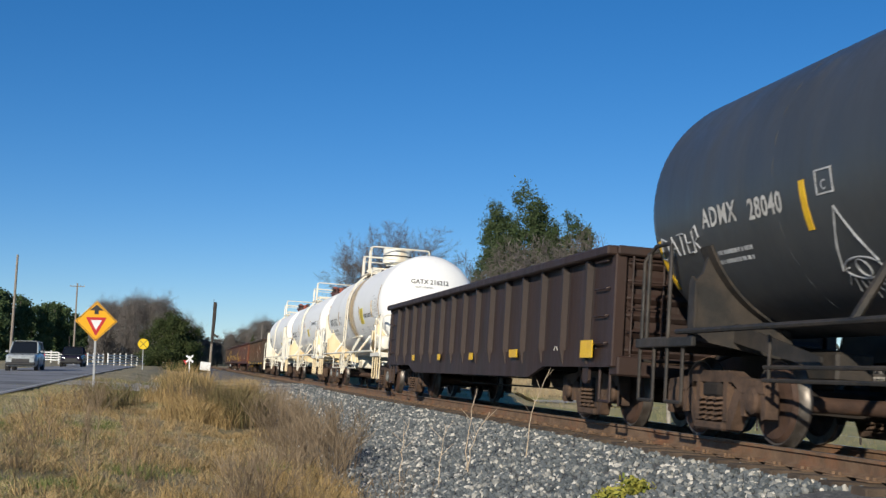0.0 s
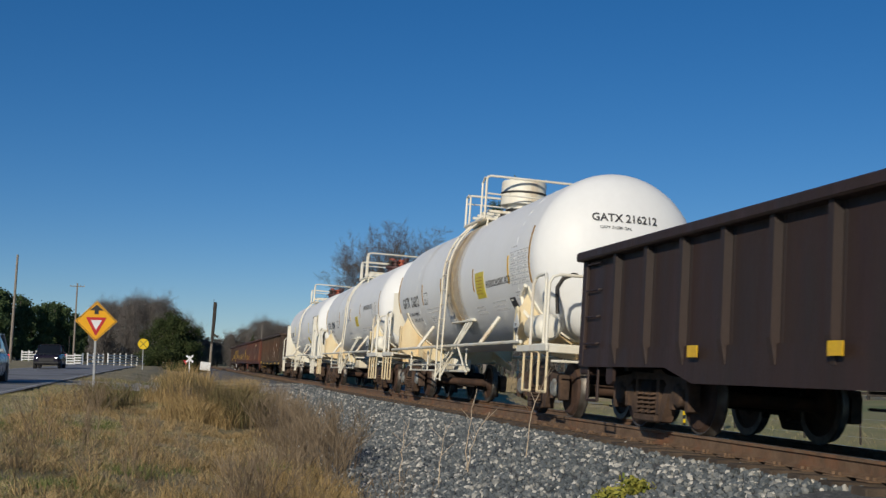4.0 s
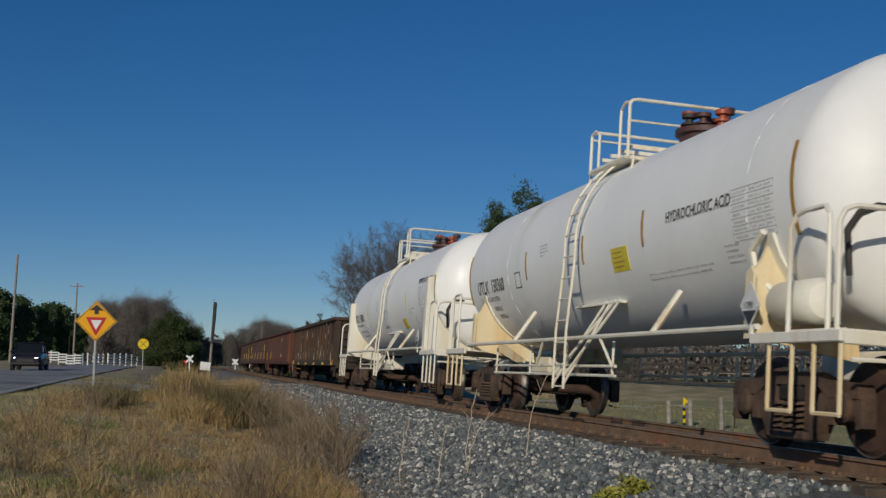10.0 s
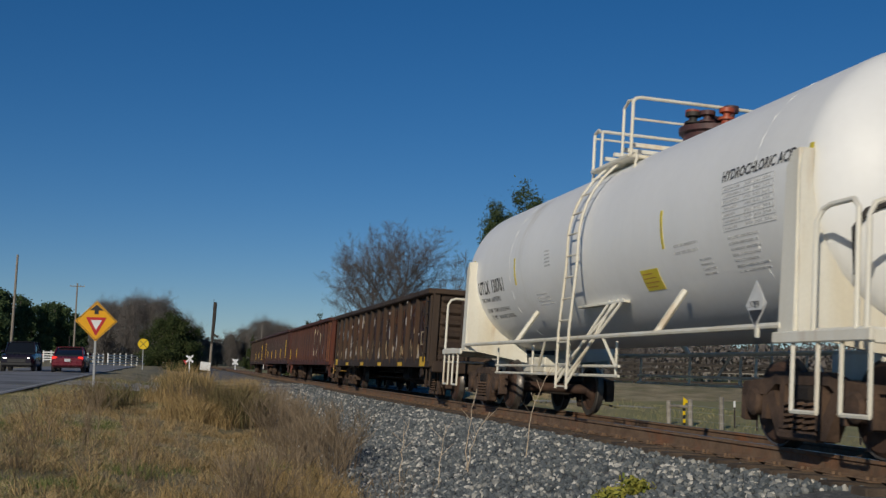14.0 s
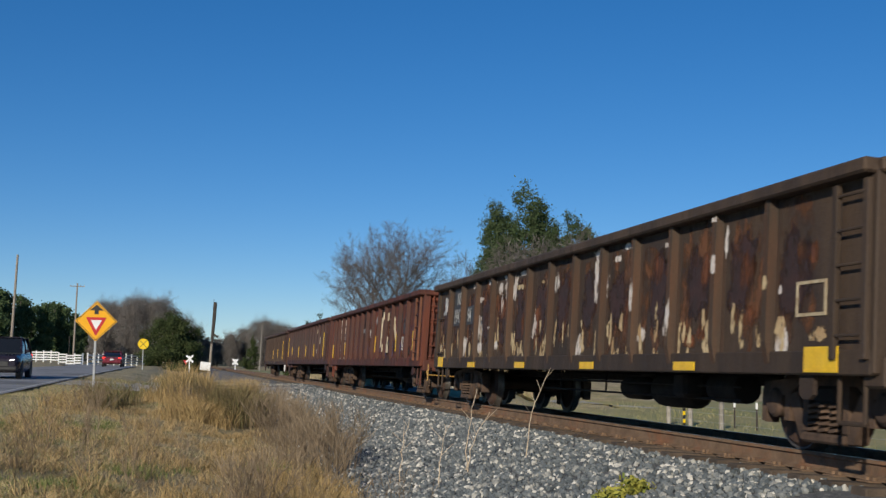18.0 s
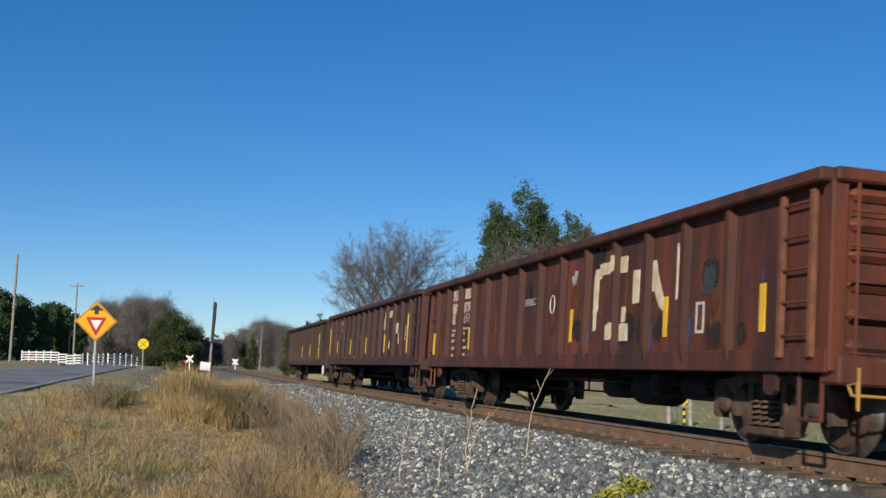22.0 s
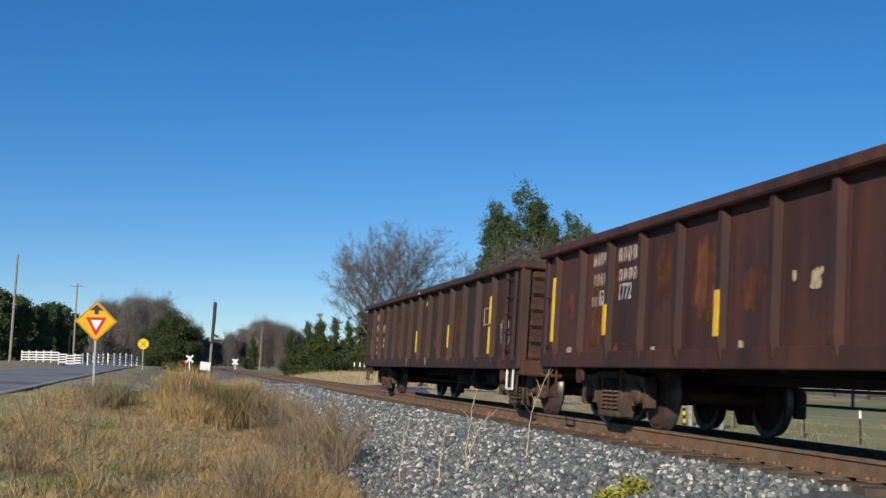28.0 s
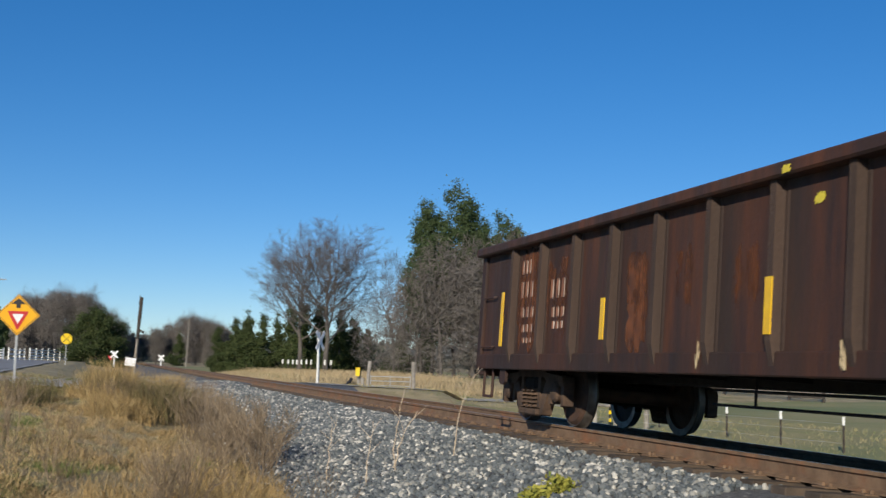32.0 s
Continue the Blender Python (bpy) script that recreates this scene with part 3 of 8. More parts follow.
    trucks, end = both[0][0], both[1][0]
    for side in (-1, 1):
        s = Shape()
        s.tube([(side * 1.46, -end + 1.4, 1.10), (side * 1.46, end - 1.4, 1.10)], 0.030, 8)
        part("side_handrail", s, trim, car, "", True)
        for yb, up in ((-3.08, 0.1), (2.40, 0.1), (0.9, 1), (-1.4, -1)):
            s = Shape()
            big = abs(yb) > 2
            if big:
                s.tube([(side * 1.46, yb, 1.10), (side * 1.12, yb + up * 0.45, 1.60)], 0.04, 6)
            else:
                s.tube([(side * 1.46, yb, 1.10), (side * 1.42, yb + up * 0.4, 0.72)], 0.02, 6)
            part("rail_brace", s, trim, car)
        s = Shape()
        for z in (0.62, 0.74):
            s.tube([(side * 1.30, -1.6, z), (side * 1.30, trucks - 1.4, z)], 0.02, 6)
        for y in (-1.5, 0.3, 2.0, trucks - 1.5):
            s.tube([(side * 1.30, y, 0.60), (side * 1.30, y, 1.05)], 0.018, 6)
        part("low_rail", s, trim, car)
        # ladder, bent over the shoulder of the tank
        s = Shape()
        for dy in (-0.22, 0.22):
            pts = [(side * 1.50, lad_y + dy, 0.42), (side * 1.50, lad_y + dy, 1.2), (side * (r + 0.10), lad_y + dy, hc - 0.35)]
            for i in range(9):
                a = -0.05 + 1.15 * i / 8
                pts.append((side * (r + 0.10) * math.cos(a), lad_y + dy, hc + (r + 0.10) * math.sin(a)))
            s.tube(pts, 0.020, 6)
        part("ladder_rail", s, trim, car)
        for i in range(11):
            z = 0.45 + 0.30 * i
            if z < hc - 0.1:
                x = 1.50 + (r + 0.10 - 1.50) * max(0, min(1, (z - 1.2) / (hc - 1.55)))
                p = (x, z)
            else:
                a = (z - hc) / (r + 0.1)
                p = ((r + 0.10) * math.cos(a), hc + (r + 0.10) * math.sin(a))
            s = Shape()
            s.tube([(side * p[0], lad_y - 0.24, p[1]), (side * p[0], lad_y + 0.24, p[1])], 0.013, 6)
            part("rung", s, trim, car)
    for dy in (-0.22, 0.22):
        for fwd in (0.75, 1.05):
            s = Shape()
            s.tube([(-1.49, lad_y + dy, 0.50 + 0.35 * (fwd - 0.75)), (-1.10, lad_y + dy * 0.4 - fwd, hc - r * 0.62)], 0.020, 6)
            part("ladder_strut", s, trim, car)
    s = Shape()
    a = math.asin(-0.62)
    s.box((-(r + 0.045) * math.cos(a), lad_y - 0.35, hc + (r + 0.045) * math.sin(a)), (0.09, 1.75, 0.035), 0.006)
    part("drip_bar", s, trim, car, "narrow drip bar along the tank")
    for q, lead in ((0.30, 0), (-0.42, 1)):
        s = Shape()
        s.tube([(-(r + 0.001) * math.cos(b_), q * (half[0] if isinstance(half, tuple) else half) * 2, hc + (r + 0.001) * math.sin(b_)) for b_ in [-1.2 + 0.2 * i for i in range(14)]], 0.006, 4, False)
        part("weld_seam", s, mat, car)
    # top platform with its railing
    y0, y1 = platform
    zt = hc + r
    s = Shape()
    for side in (-1, 1):
        s.box((side * 0.78, (y0 + y1) / 2, zt - 0.20), (0.42, abs(y1 - y0), 0.05), 0.01)
    for i in range(4):
        y = y0 + (y1 - y0) * (i + 0.5) / 4
        s.box((0, y, zt - 0.02), (1.7, 0.06, 0.05))
    for y in (y0 + 0.1, y1 - 0.1):
        for side in (-1, 1):
            s.tube([(side * 0.9, y, zt - 0.2), (side * 0.95, y, zt - 0.55)], 0.02, 6)
    part("platform", s, trim, car, "raised walkway on top of the tank")
    zr = zt + rail_h
    s = Shape()
    for y, top in ((y0, zr - 0.18), (y1, zr)):
        inner = y + (0.32 if y1 < y0 else -0.32) * (1 if y == y1 else -1)
        s.tube([(-0.95, y, zt - 0.2), (-0.95, y, top - 0.08), (-0.92, y, top - 0.02), (-0.84, y, top), (0.84, y, top), (0.92, y, top - 0.02), (0.95, y, top - 0.08), (0.95, y, zt - 0.2)], 0.024, 8)
        s.tube([(-0.95, inner, zt - 0.2), (-0.95, inner, top - 0.1), (-0.95, (inner + y) / 2, top - 0.02), (-0.95, y, top - 0.05)], 0.022, 8)
        s.tube([(-0.95, y, zt + 0.30), (0.95, y, zt + 0.30)], 0.016, 6)
    s.tube([(0.95, y0, zr - 0.2), (0.95, y1, zr - 0.06)], 0.022, 8)
    s.tube([(0.95, y0, zt + 0.3), (0.95, y1, zt + 0.3)], 0.016, 6)
    part("platform_railing", s, trim, car, "", True)
    dy = dome[1]
    if dome[0] == "housing":
        s = Shape()
        s.turn([(zt - 0.1, 0.34), (zt + 0.20, 0.34), (zt + 0.20, 0.46), (zt + 0.66, 0.46), (zt + 0.70, 0.44), (zt + 0.71, 0.1)], "z", (0, dy, 0), 28)
        part("manway_housing", s, trim, car, "white round valve housing", True)
        s = Shape()
        s.turn([(zt + 0.42, 0.462), (zt + 0.42, 0.472), (zt + 0.46, 0.472), (zt + 0.46, 0.462)], "z", (0, dy, 0), 28)
        part("housing_band", s, BLACK_STEEL, car)
        s = Shape()
        s.turn([(zt - 0.12, 0.5), (zt + 0.02, 0.48), (zt + 0.08, 0.36), (zt + 0.11, 0.36)], "z", (0, dy, 0), 24)
        part("manway_collar", s, BLACK_STEEL, car)
    else:
        s = Shape()
        s.turn([(zt - 0.1, 0.36), (zt + 0.10, 0.36), (zt + 0.10, 0.42), (zt + 0.17, 0.42), (zt + 0.18, 0.1)], "z", (0, dy, 0), 20)
        part("manway", s, VALVE_DARK, car, "dark red manway flange", True)
        for k, (vx, vy, vh, m_) in enumerate(((-0.2, 0.15, 0.30, VALVE_RED), (0.2, 0.12, 0.24, VALVE_DARK), (-0.15, -0.2, 0.22, VALVE_DARK), (0.18, -0.2, 0.32, VALVE_DARK), (0.0, 0.0, 0.20, VALVE_DARK), (-0.28, -0.05, 0.22, BLACK_STEEL), (0.0, -0.45, 0.22, VALVE_RED), (0.05, 0.32, 0.18, BLACK_STEEL))):
            s = Shape()
            z = zt + 0.14
            s.turn([(z, 0.07), (z + vh * 0.3, 0.07), (z + vh * 0.3, 0.11), (z + vh * 0.42, 0.11), (z + vh * 0.42, 0.05), (z + vh * 0.75, 0.05), (z + vh * 0.75, 0.10), (z + vh, 0.10), (z + vh + 0.02, 0.03)], "z", (vx, dy + vy, 0), 12)
            part("valve", s, m_, car, "", True)
    CARS.append((car, centre))
    return car


# ---------------------------------------------------------------- ground, road and track
SOIL = paint("dry_grass_soil", (0.44, 0.35, 0.20), (0.25, 0.205, 0.10), 0.8, 0.95, 0, 0.8, 30, (0.14, 0.155, 0.055), 0.35, -0.1)
PASTURE = paint("pasture", (0.235, 0.235, 0.085), (0.32, 0.27, 0.12), 0.12, 0.95, 0, 0.6, 12, (0.14, 0.18, 0.06), 0.05, 0.2)
BALLAST_BED = paint("ballast_bed", (0.13, 0.135, 0.14), (0.075, 0.078, 0.08), 18, 0.95, 0, 1.0, 26, (0.32, 0.31, 0.29), 22, -0.1)
ASPHALT = paint("asphalt", (0.27, 0.268, 0.270), (0.22, 0.218, 0.222), 0.6, 0.9, 0, 0.4, 90, (0.085, 0.085, 0.088), 0.3, 0.0)
LINE_WHITE = paint("road_line_paint", (0.55, 0.54, 0.50), (0.40, 0.39, 0.36), 3, 0.8)
GRAVEL = paint("gravel_drive", (0.44, 0.41, 0.37), (0.33, 0.305, 0.27), 1.2, 0.95, 0, 0.8, 40)
RAIL_RUST = paint("rail_rust", (0.205, 0.130, 0.080), (0.135, 0.084, 0.052), 6, 0.85, 0, 0.3, 40, (0.26, 0.105, 0.045), 2.0, 0.0)
RAIL_TOP = paint("rail_head_steel", (0.22, 0.19, 0.17), (0.30, 0.27, 0.25), 4, 0.35, 0.7)
TIE_WOOD = paint("weathered_tie", (0.11, 0.078, 0.055), (0.06, 0.045, 0.034), 3, 0.95, 0, 0.5, 40, random_tint=0.25)


def lerp(x, table):
    for (a, za), (b, zb_) in zip(table, table[1:]):
        if x <= b:
            k = max(0.0, (x - a) / (b - a))
            return za + (zb_ - za) * k
    return table[-1][1]


CROSS = [(-400, -0.6), (-60, -0.35), (-21, -0.30), (-19.2, -0.2), (-11.6, -0.2), (-9.6, -0.27), (-7.5, -0.55), (-5.6, -0.84), (-4.3, -0.86), (-2.05, -0.30), (-1.4, -0.19), (0, -0.22),
         (1.4, -0.33), (2.0, -0.42), (3.4, -0.86), (9, -0.95), (22, -0.9), (60, -0.4), (140, 0.3), (400, 0.3)]


def road_z(y):
    """The road climbs a little as it goes away."""
    return lerp(y, [(-600, -0.16), (30, -0.16), (45, -0.06), (70, 0.10), (100, 0.24), (150, 0.33), (400, 0.36), (3000, 0.36)])


def ground_z(x, y):
    z = lerp(x, CROSS) + (road_z(y) + 0.16) * min(1, max(0, (-6 - x) / 3.5))
    if abs(x) > 1.6:
        z += 0.05 * noise.noise(Vector((x * 0.35, y * 0.2, 0))) * min(1, (abs(x) - 1.6) / 2)
    if -9.6 < x < -4.4:
        z += 0.09 * noise.noise(Vector((x * 0.9, y * 0.55, 7.0))) * min(1, (x + 9.6) / 1.5, (-4.4 - x) / 1.0)
    # the weedy hump between road and track
    z += 0.34 * math.exp(-((x + 6.2) / 1.5) ** 2 - ((y - 32) / 7.0) ** 2)
    # the low bank on the far side of the track
    if 2.2 < x < 40 and 55 < y < 140:
        z += 0.85 * min(1, (x - 2.2) / 2.6) * min(1, (y - 55) / 9, (140 - y) / 20) * min(1, max(0.0, (40 - x) / 20))
    # the lane that crosses the track lifts the ground to the rails
    k = max(0.0, 1 - abs(y - 49.5) / 6.5)
    if k > 0 and -9.5 < x < 12:
        flat = -0.12 if x < 2 else -0.12 - 0.035 * (x - 2)
        z += (flat - z) * min(1, k * 1.6) * (1 if abs(x) < 8 else 0.4)
    # far country: level with the rails, so that the horizon lies where it should
    far = min(1, max(0, (y - 70) / 150))
    if x < -21:
        z += (road_z(y) - 0.08 - z) * far + 0.42 * min(1, max(0, (y - 90) / 50)) * min(1, (-21 - x) / 2)
    elif x > -9 and abs(x) > 2:
        z += (-0.28 - z) * far
    return z


def axis(points):
    return sorted(set(points))


def sheet(name, xs, ys, mat, lift=0.0):
    vs = [(x, y, ground_z(x, y) + lift) for y in ys for x in xs]
    k = len(xs)
    fs = [(j * k + i, j * k + i + 1, (j + 1) * k + i + 1, (j + 1) * k + i) for j in range(len(ys) - 1) for i in range(k - 1)]
    sh = Shape()
    sh.v, sh.f = vs, fs
    return new(name, sh.mesh(name, mat, True))


def frange(a, b, step):
    return [a + step * i for i in range(int(round((b - a) / step)) + 1)]


gx = axis([-2500, -900, -400, -200, -120, -80, -50, -35, -26, -21.5, -21, -20, -19.2] + frange(-18, -12, 2) + frange(-11.6, 4, 0.4) + frange(4.8, 12, 0.8) + [14, 17, 20, 25, 32, 40, 55, 75, 100, 140, 200, 400, 900, 2500])
gy = axis([-600, -200, -80, -30, -10, 0] + frange(4, 62, 1.0) + frange(64, 120, 4) + [130, 145, 165, 190, 220, 280, 400, 700, 1200, 2600])
tagged(sheet("ground", gx, gy, SOIL), "dry winter grass over brown soil", "ground", kind="structure")
px_ = axis([3.9] + frange(4.2, 12, 0.6) + [14, 17, 20, 25, 32, 40, 55, 75, 100, 140, 200])
tagged(sheet("pasture", px_, axis(frange(5, 44, 1.5) + [55, 70, 85, 100, 130, 165, 200]), PASTURE, 0.03), "short green and straw-coloured pasture", "field", kind="structure")
tagged(sheet("ballast_bed", axis(frange(-4.4, 3.4, 0.2)), axis([-120, -60, -30, -14, -6] + frange(2, 60, 1.0) + [80, 120, 160, 220, 300]), BALLAST_BED, 0.012), "grey crushed stone track bed", "ballast", kind="structure")
tagged(sheet("gravel_lane", axis([-12.0] + frange(-11.2, -2, 0.8) + [-1.9]), axis(frange(44.5, 53.5, 1.0)), GRAVEL, 0.02), "pale gravel lane over the railway", "lane", kind="structure")
tagged(sheet("gravel_lane_far", axis(frange(2, 14, 0.8)), axis(frange(47.5, 53.5, 1.0)), GRAVEL, 0.035), "pale gravel lane over the railway", "lane", kind="structure")


def road_x(y):
    return -11.2 - max(0.0, y - 120) ** 2 / 300


s = Shape()
ys = axis([-300, -100, -20] + frange(0, 120, 3) + frange(126, 200, 6) + [210, 230, 260])
for y in ys:
    e = road_x(y)
    z = road_z(y)
    s.v += [(e, y, z), (e - 3.5, y, z + 0.045), (e - 7.0, y, z)]
s.f = [(3 * j + i, 3 * j + i + 1, 3 * j + i + 4, 3 * j + i + 3) for j in range(len(ys) - 1) for i in (0, 1)]
tagged(new("road", s.mesh("road", ASPHALT)), "worn grey two-lane asphalt road", "road", kind="structure")
for nm, off in (("edge_line", 0.22), ("edge_line", 6.78)):
    s = Shape()
    for y in ys:
        e = road_x(y) - off
        z = road_z(y) + 0.045 * (off if off < 3.5 else 7 - off) / 3.5 + 0.005
        s.v += [(e + 0.05, y, z), (e - 0.05, y, z)]
    s.f = [(2 * j, 2 * j + 1, 2 * j + 3, 2 * j + 2) for j in range(len(ys) - 1)]
    tagged(new(nm, s.mesh(nm, LINE_WHITE)), "faded white painted edge line", "road marking", kind="structure")

# track, leaning into its curve
TILT = pose(0, 0, 0, 0, CANT, 0)
track = thing("railway_track", "rusty steel rails spiked to dark wooden ties", "railway track", kind="structure", m=TILT)
HEAD = [(-0.036, 0.0), (0.036, 0.0), (0.038, -0.03), (0.012, -0.045), (0.009, -0.13), (0.07, -0.155), (0.07, -0.17), (-0.07, -0.17), (-0.07, -0.155), (-0.009, -0.13), (-0.012, -0.045), (-0.038, -0.03)]
for sg in (-1, 1):
    s = Shape()
    k = len(HEAD)
    ry = [-120, 0, 20, 60, 120, 240, 420]
    for y in ry:
        s.v += [(sg * 0.753 + u, y, w) for u, w in HEAD]
    for j in range(len(ry) - 1):
        s.f += [(j * k + i, j * k + (i + 1) % k, (j + 1) * k + (i + 1) % k, (j + 1) * k + i) for i in range(k)]
    rail = part("rail", s, RAIL_RUST, track, "rust-brown steel rail")
    s = Shape()
    s.box((sg * 0.753, 150, 0.0015), (0.062, 540, 0.003))
    part("running_surface", s, RAIL_TOP, rail, "worn bright rail head")
rng = random.Random(5)
tie = Shape().box((0, 0, -0.265), (2.6, 0.23, 0.17), 0.012).mesh("tie", TIE_WOOD)
plate_m = Shape()
for sg in (-1, 1):
    plate_m.box((sg * 0.753, 0, -0.174), (0.36, 0.19, 0.016), 0.004)
    for dx in (-0.1, 0.1):
        for dy in (-0.05, 0.05):
            plate_m.box((sg * 0.753 + dx, dy, -0.155), (0.03, 0.025, 0.035), 0.004)
plate_mesh = plate_m.mesh("tie_plate", RAIL_RUST)
for i in range(150):
    y = 4 + 0.52 * i
    t_ = part("tie", tie, None, track, at=pose(rng.uniform(-0.04, 0.04), y, rng.uniform(-0.008, 0.004), 0, 0, rng.uniform(-0.8, 0.8)))
    part("tie_plate", plate_mesh, None, track, at=pose(0, y, 0))
s = Shape()
for i in list(range(330)) + list(range(-388, -150)):
    s.box((0, 82 + 0.52 * i, -0.265), (2.6, 0.23, 0.17))
tagged(part("far_ties", s, TIE_WOOD, track), kind="stuff")


# ---------------------------------------------------------------- the train
rng = random.Random(11)


def tape(car, y, z0, z1, w, wrap, mat=YELLOW_TAPE, name="stripe"):
    s = Shape()
    panel(s, y + w / 2, y - w / 2, z0, z1, 0, wrap)
    return part(name, s, mat, car)


def lettering(car, text, h, y, z, wrap=None, n=-1.5, mat=INK, squeeze=1.0, space=1.0):
    return part("lettering", letters(text, h, y, z, n, wrap, squeeze, space=space), mat, car)


# black tank car ahead of the gondola
C = -54.6
car = tank_car("black tank car streaked with grime and chalk scrawls", C, 1.42, 2.56, (6.42, 6.5), (5.5, 5.6), (7.1, 6.75), BLACK_TANK, BLACK_STEEL, BLACK_STEEL, 0.4, (-1.2, 1.2), ("housing", 0.0))
wr = (1.42, 2.56)


def posts_at(first, pitch, n):
    return [first + pitch * i for i in range(n)]


gon0 = gondola("dark brown gondola car with yellow square reflectors", -39.37, 15.5, 0.72, 2.20, DARK_GON, posts_at(-6.85, 0.955, 15), [(y, 0.82, 0.94, w) for y, w in ((4.22, 0.22), (1.62, 0.22), (-1.02, 0.24))] + [(-3.7, 0.85, 0.97, 0.42), (-7.02, 0.83, 1.05, 0.44)], 0.16, trucks=(-5.87, 6.45))
tank1 = tank_car("white acid tank car with rust-stained band and black lettering", -23.15, 1.38, 2.50, (5.6, 5.55), (5.35, 5.05), (7.0, 6.95), WHITE_TANK, CREAM, RUSTY_CREAM, 0.0, (0.75, -0.85), ("housing", -0.25))
tank2 = tank_car("white acid tank car with orange valves on top", -8.35, 1.34, 2.44, (5.85, 6.03), (5.43, 5.38), (6.9, 7.05), WHITE_TANK, CREAM, RUSTY_CREAM, 0.0, (0.7, -0.75), ("valves", -1.15), rail_h=0.60)
tank3 = tank_car("white acid tank car with tall white saddle plates", 7.05, 1.34, 2.44, (5.85, 6.2), (5.5, 5.75), (7.2, 7.5), WHITE_TANK, CREAM, CREAM, 0.0, (0.7, -0.75), ("valves", -1.15), True, rail_h=0.60)
gon1 = gondola("rusty brown gondola car with flaking white paint", 23.4, 15.4, 0.68, 2.34, WORN_GON, posts_at(-6.11, 1.05, 13), [(7.08, 0.69, 0.88, 0.40), (4.57, 0.69, 0.78, 0.5), (1.54, 0.69, 0.78, 0.5), (-1.47, 0.69, 0.78, 0.5), (-4.4, 0.69, 0.78, 0.5), (-7.0, 0.69, 0.90, 0.5)], post_mat=WORN_POST, ladder=False, trucks=(-6.38, 6.5), side_ladder=(0.07, 0.50))
gon2 = gondola("red-brown gondola car with large worn cream letters", 40.3, 15.5, 0.70, 2.37, RED_GON, posts_at(-6.0, 1.0, 13) + [6.9], [(-1.33, 1.05, 1.49, 0.10), (-4.45, 1.05, 1.49, 0.10), (-6.6, 1.05, 1.49, 0.10), (6.66, 0.93, 1.36, 0.16), (4.25, 1.0, 1.4, 0.06)], trucks=(-6.02, 6.2), side_ladder=(0.22, 0.72), ladder_mat=RUST_STILE)
gon3 = gondola("dark maroon gondola car with yellow strips", 56.7, 15.5, 0.72, 2.39, MAROON_GON, posts_at(-6.50, 1.0135, 15), [(7.69, 1.06, 1.95, 0.10), (5.8, 1.10, 1.48, 0.10), (2.72, 1.02, 1.47, 0.10), (-0.4, 1.02, 1.47, 0.10), (-3.5, 1.02, 1.47, 0.10), (-6.35, 1.0, 1.9, 0.10)], trucks=(-5.75, 6.55), side_ladder=(0.22, 0.72), back=0.55)
gon4 = gondola("brown gondola car at the end of the train", 73.86, 15.3, 0.68, 2.36, BROWN_GON, posts_at(-6.07, 1.03, 13), [(6.8, 0.98, 1.71, 0.10), (3.5, 1.02, 1.47, 0.10), (0.31, 1.0, 1.46, 0.10), (-2.85, 1.06, 1.5, 0.10), (-6.02, 1.42, 1.88, 0.10), (-6.08, 0.92, 1.37, 0.10)], post_mat=BROWN_POST, ladder=False, trucks=(-6.3, 6.55), side_ladder=(0.22, 0.72))


# ---------------------------------------------------------------- lettering, labels, paint and stains on the cars
TS = -1.467
WT1, WT2, WTA = (1.38, 2.50), (1.34, 2.44), (1.42, 2.56)


def label(car, y0, y1, z0, z1, wrap, mat, name="label", n=TS):
    s = Shape()
    panel(s, y0, y1, z0, z1, n, wrap)
    return part(name, s, mat, car)


def outline(car, y0, y1, z0, z1, w, wrap, mat, n=TS, name="frame_mark"):
    s = Shape()
    for a, b, c, d in ((y0, y1, z0, z0 + w), (y0, y1, z1 - w, z1), (y0, y0 - w, z0 + w, z1 - w), (y1 + w, y1, z0 + w, z1 - w)):
        panel(s, a, b, c, d, n, wrap)
    return part(name, s, mat, car)


def table(car, y0, y1, z0, z1, wrap, rows=7):
    """A ruled test table with print too small to read."""
    s = Shape()
    for i in range(rows + 1):
        z = z0 + (z1 - z0) * i / rows
        panel(s, y0, y1, z, z + 0.006, 0, wrap, 0.003)
    for t in (0, 0.45, 0.62, 0.8, 1):
        y = y0 + (y1 - y0) * t
        panel(s, y, y - 0.006, z0, z1, 0, wrap, 0.003)
    for i in range(rows):
        z = z0 + (z1 - z0) * (i + 0.3) / rows
        p_ = y0 - 0.05
        while p_ > y0 + (y1 - y0) * rng.uniform(0.25, 0.42):
            panel(s, p_, p_ - 0.026, z + 0.004, z + 0.028, 0, wrap, 0.003)
            p_ -= 0.042
        for t in (0.47, 0.64, 0.82):
            for k_ in range(3):
                panel(s, y0 + (y1 - y0) * (t + 0.045 * k_), y0 + (y1 - y0) * (t + 0.045 * k_ + 0.026), z + 0.004, z + 0.028, 0, wrap, 0.003)
    part("test_table", s, GREY_INK, car, "ruled table of small print")


def prints(car, y, z, w, rows, pitch, wrap, mat=GREY_INK, height=0.026, n=TS):
    s = Shape()
    small_print(s, y, z, w, rows, pitch, n, wrap, rng, height)
    part("small_print", s, mat, car)


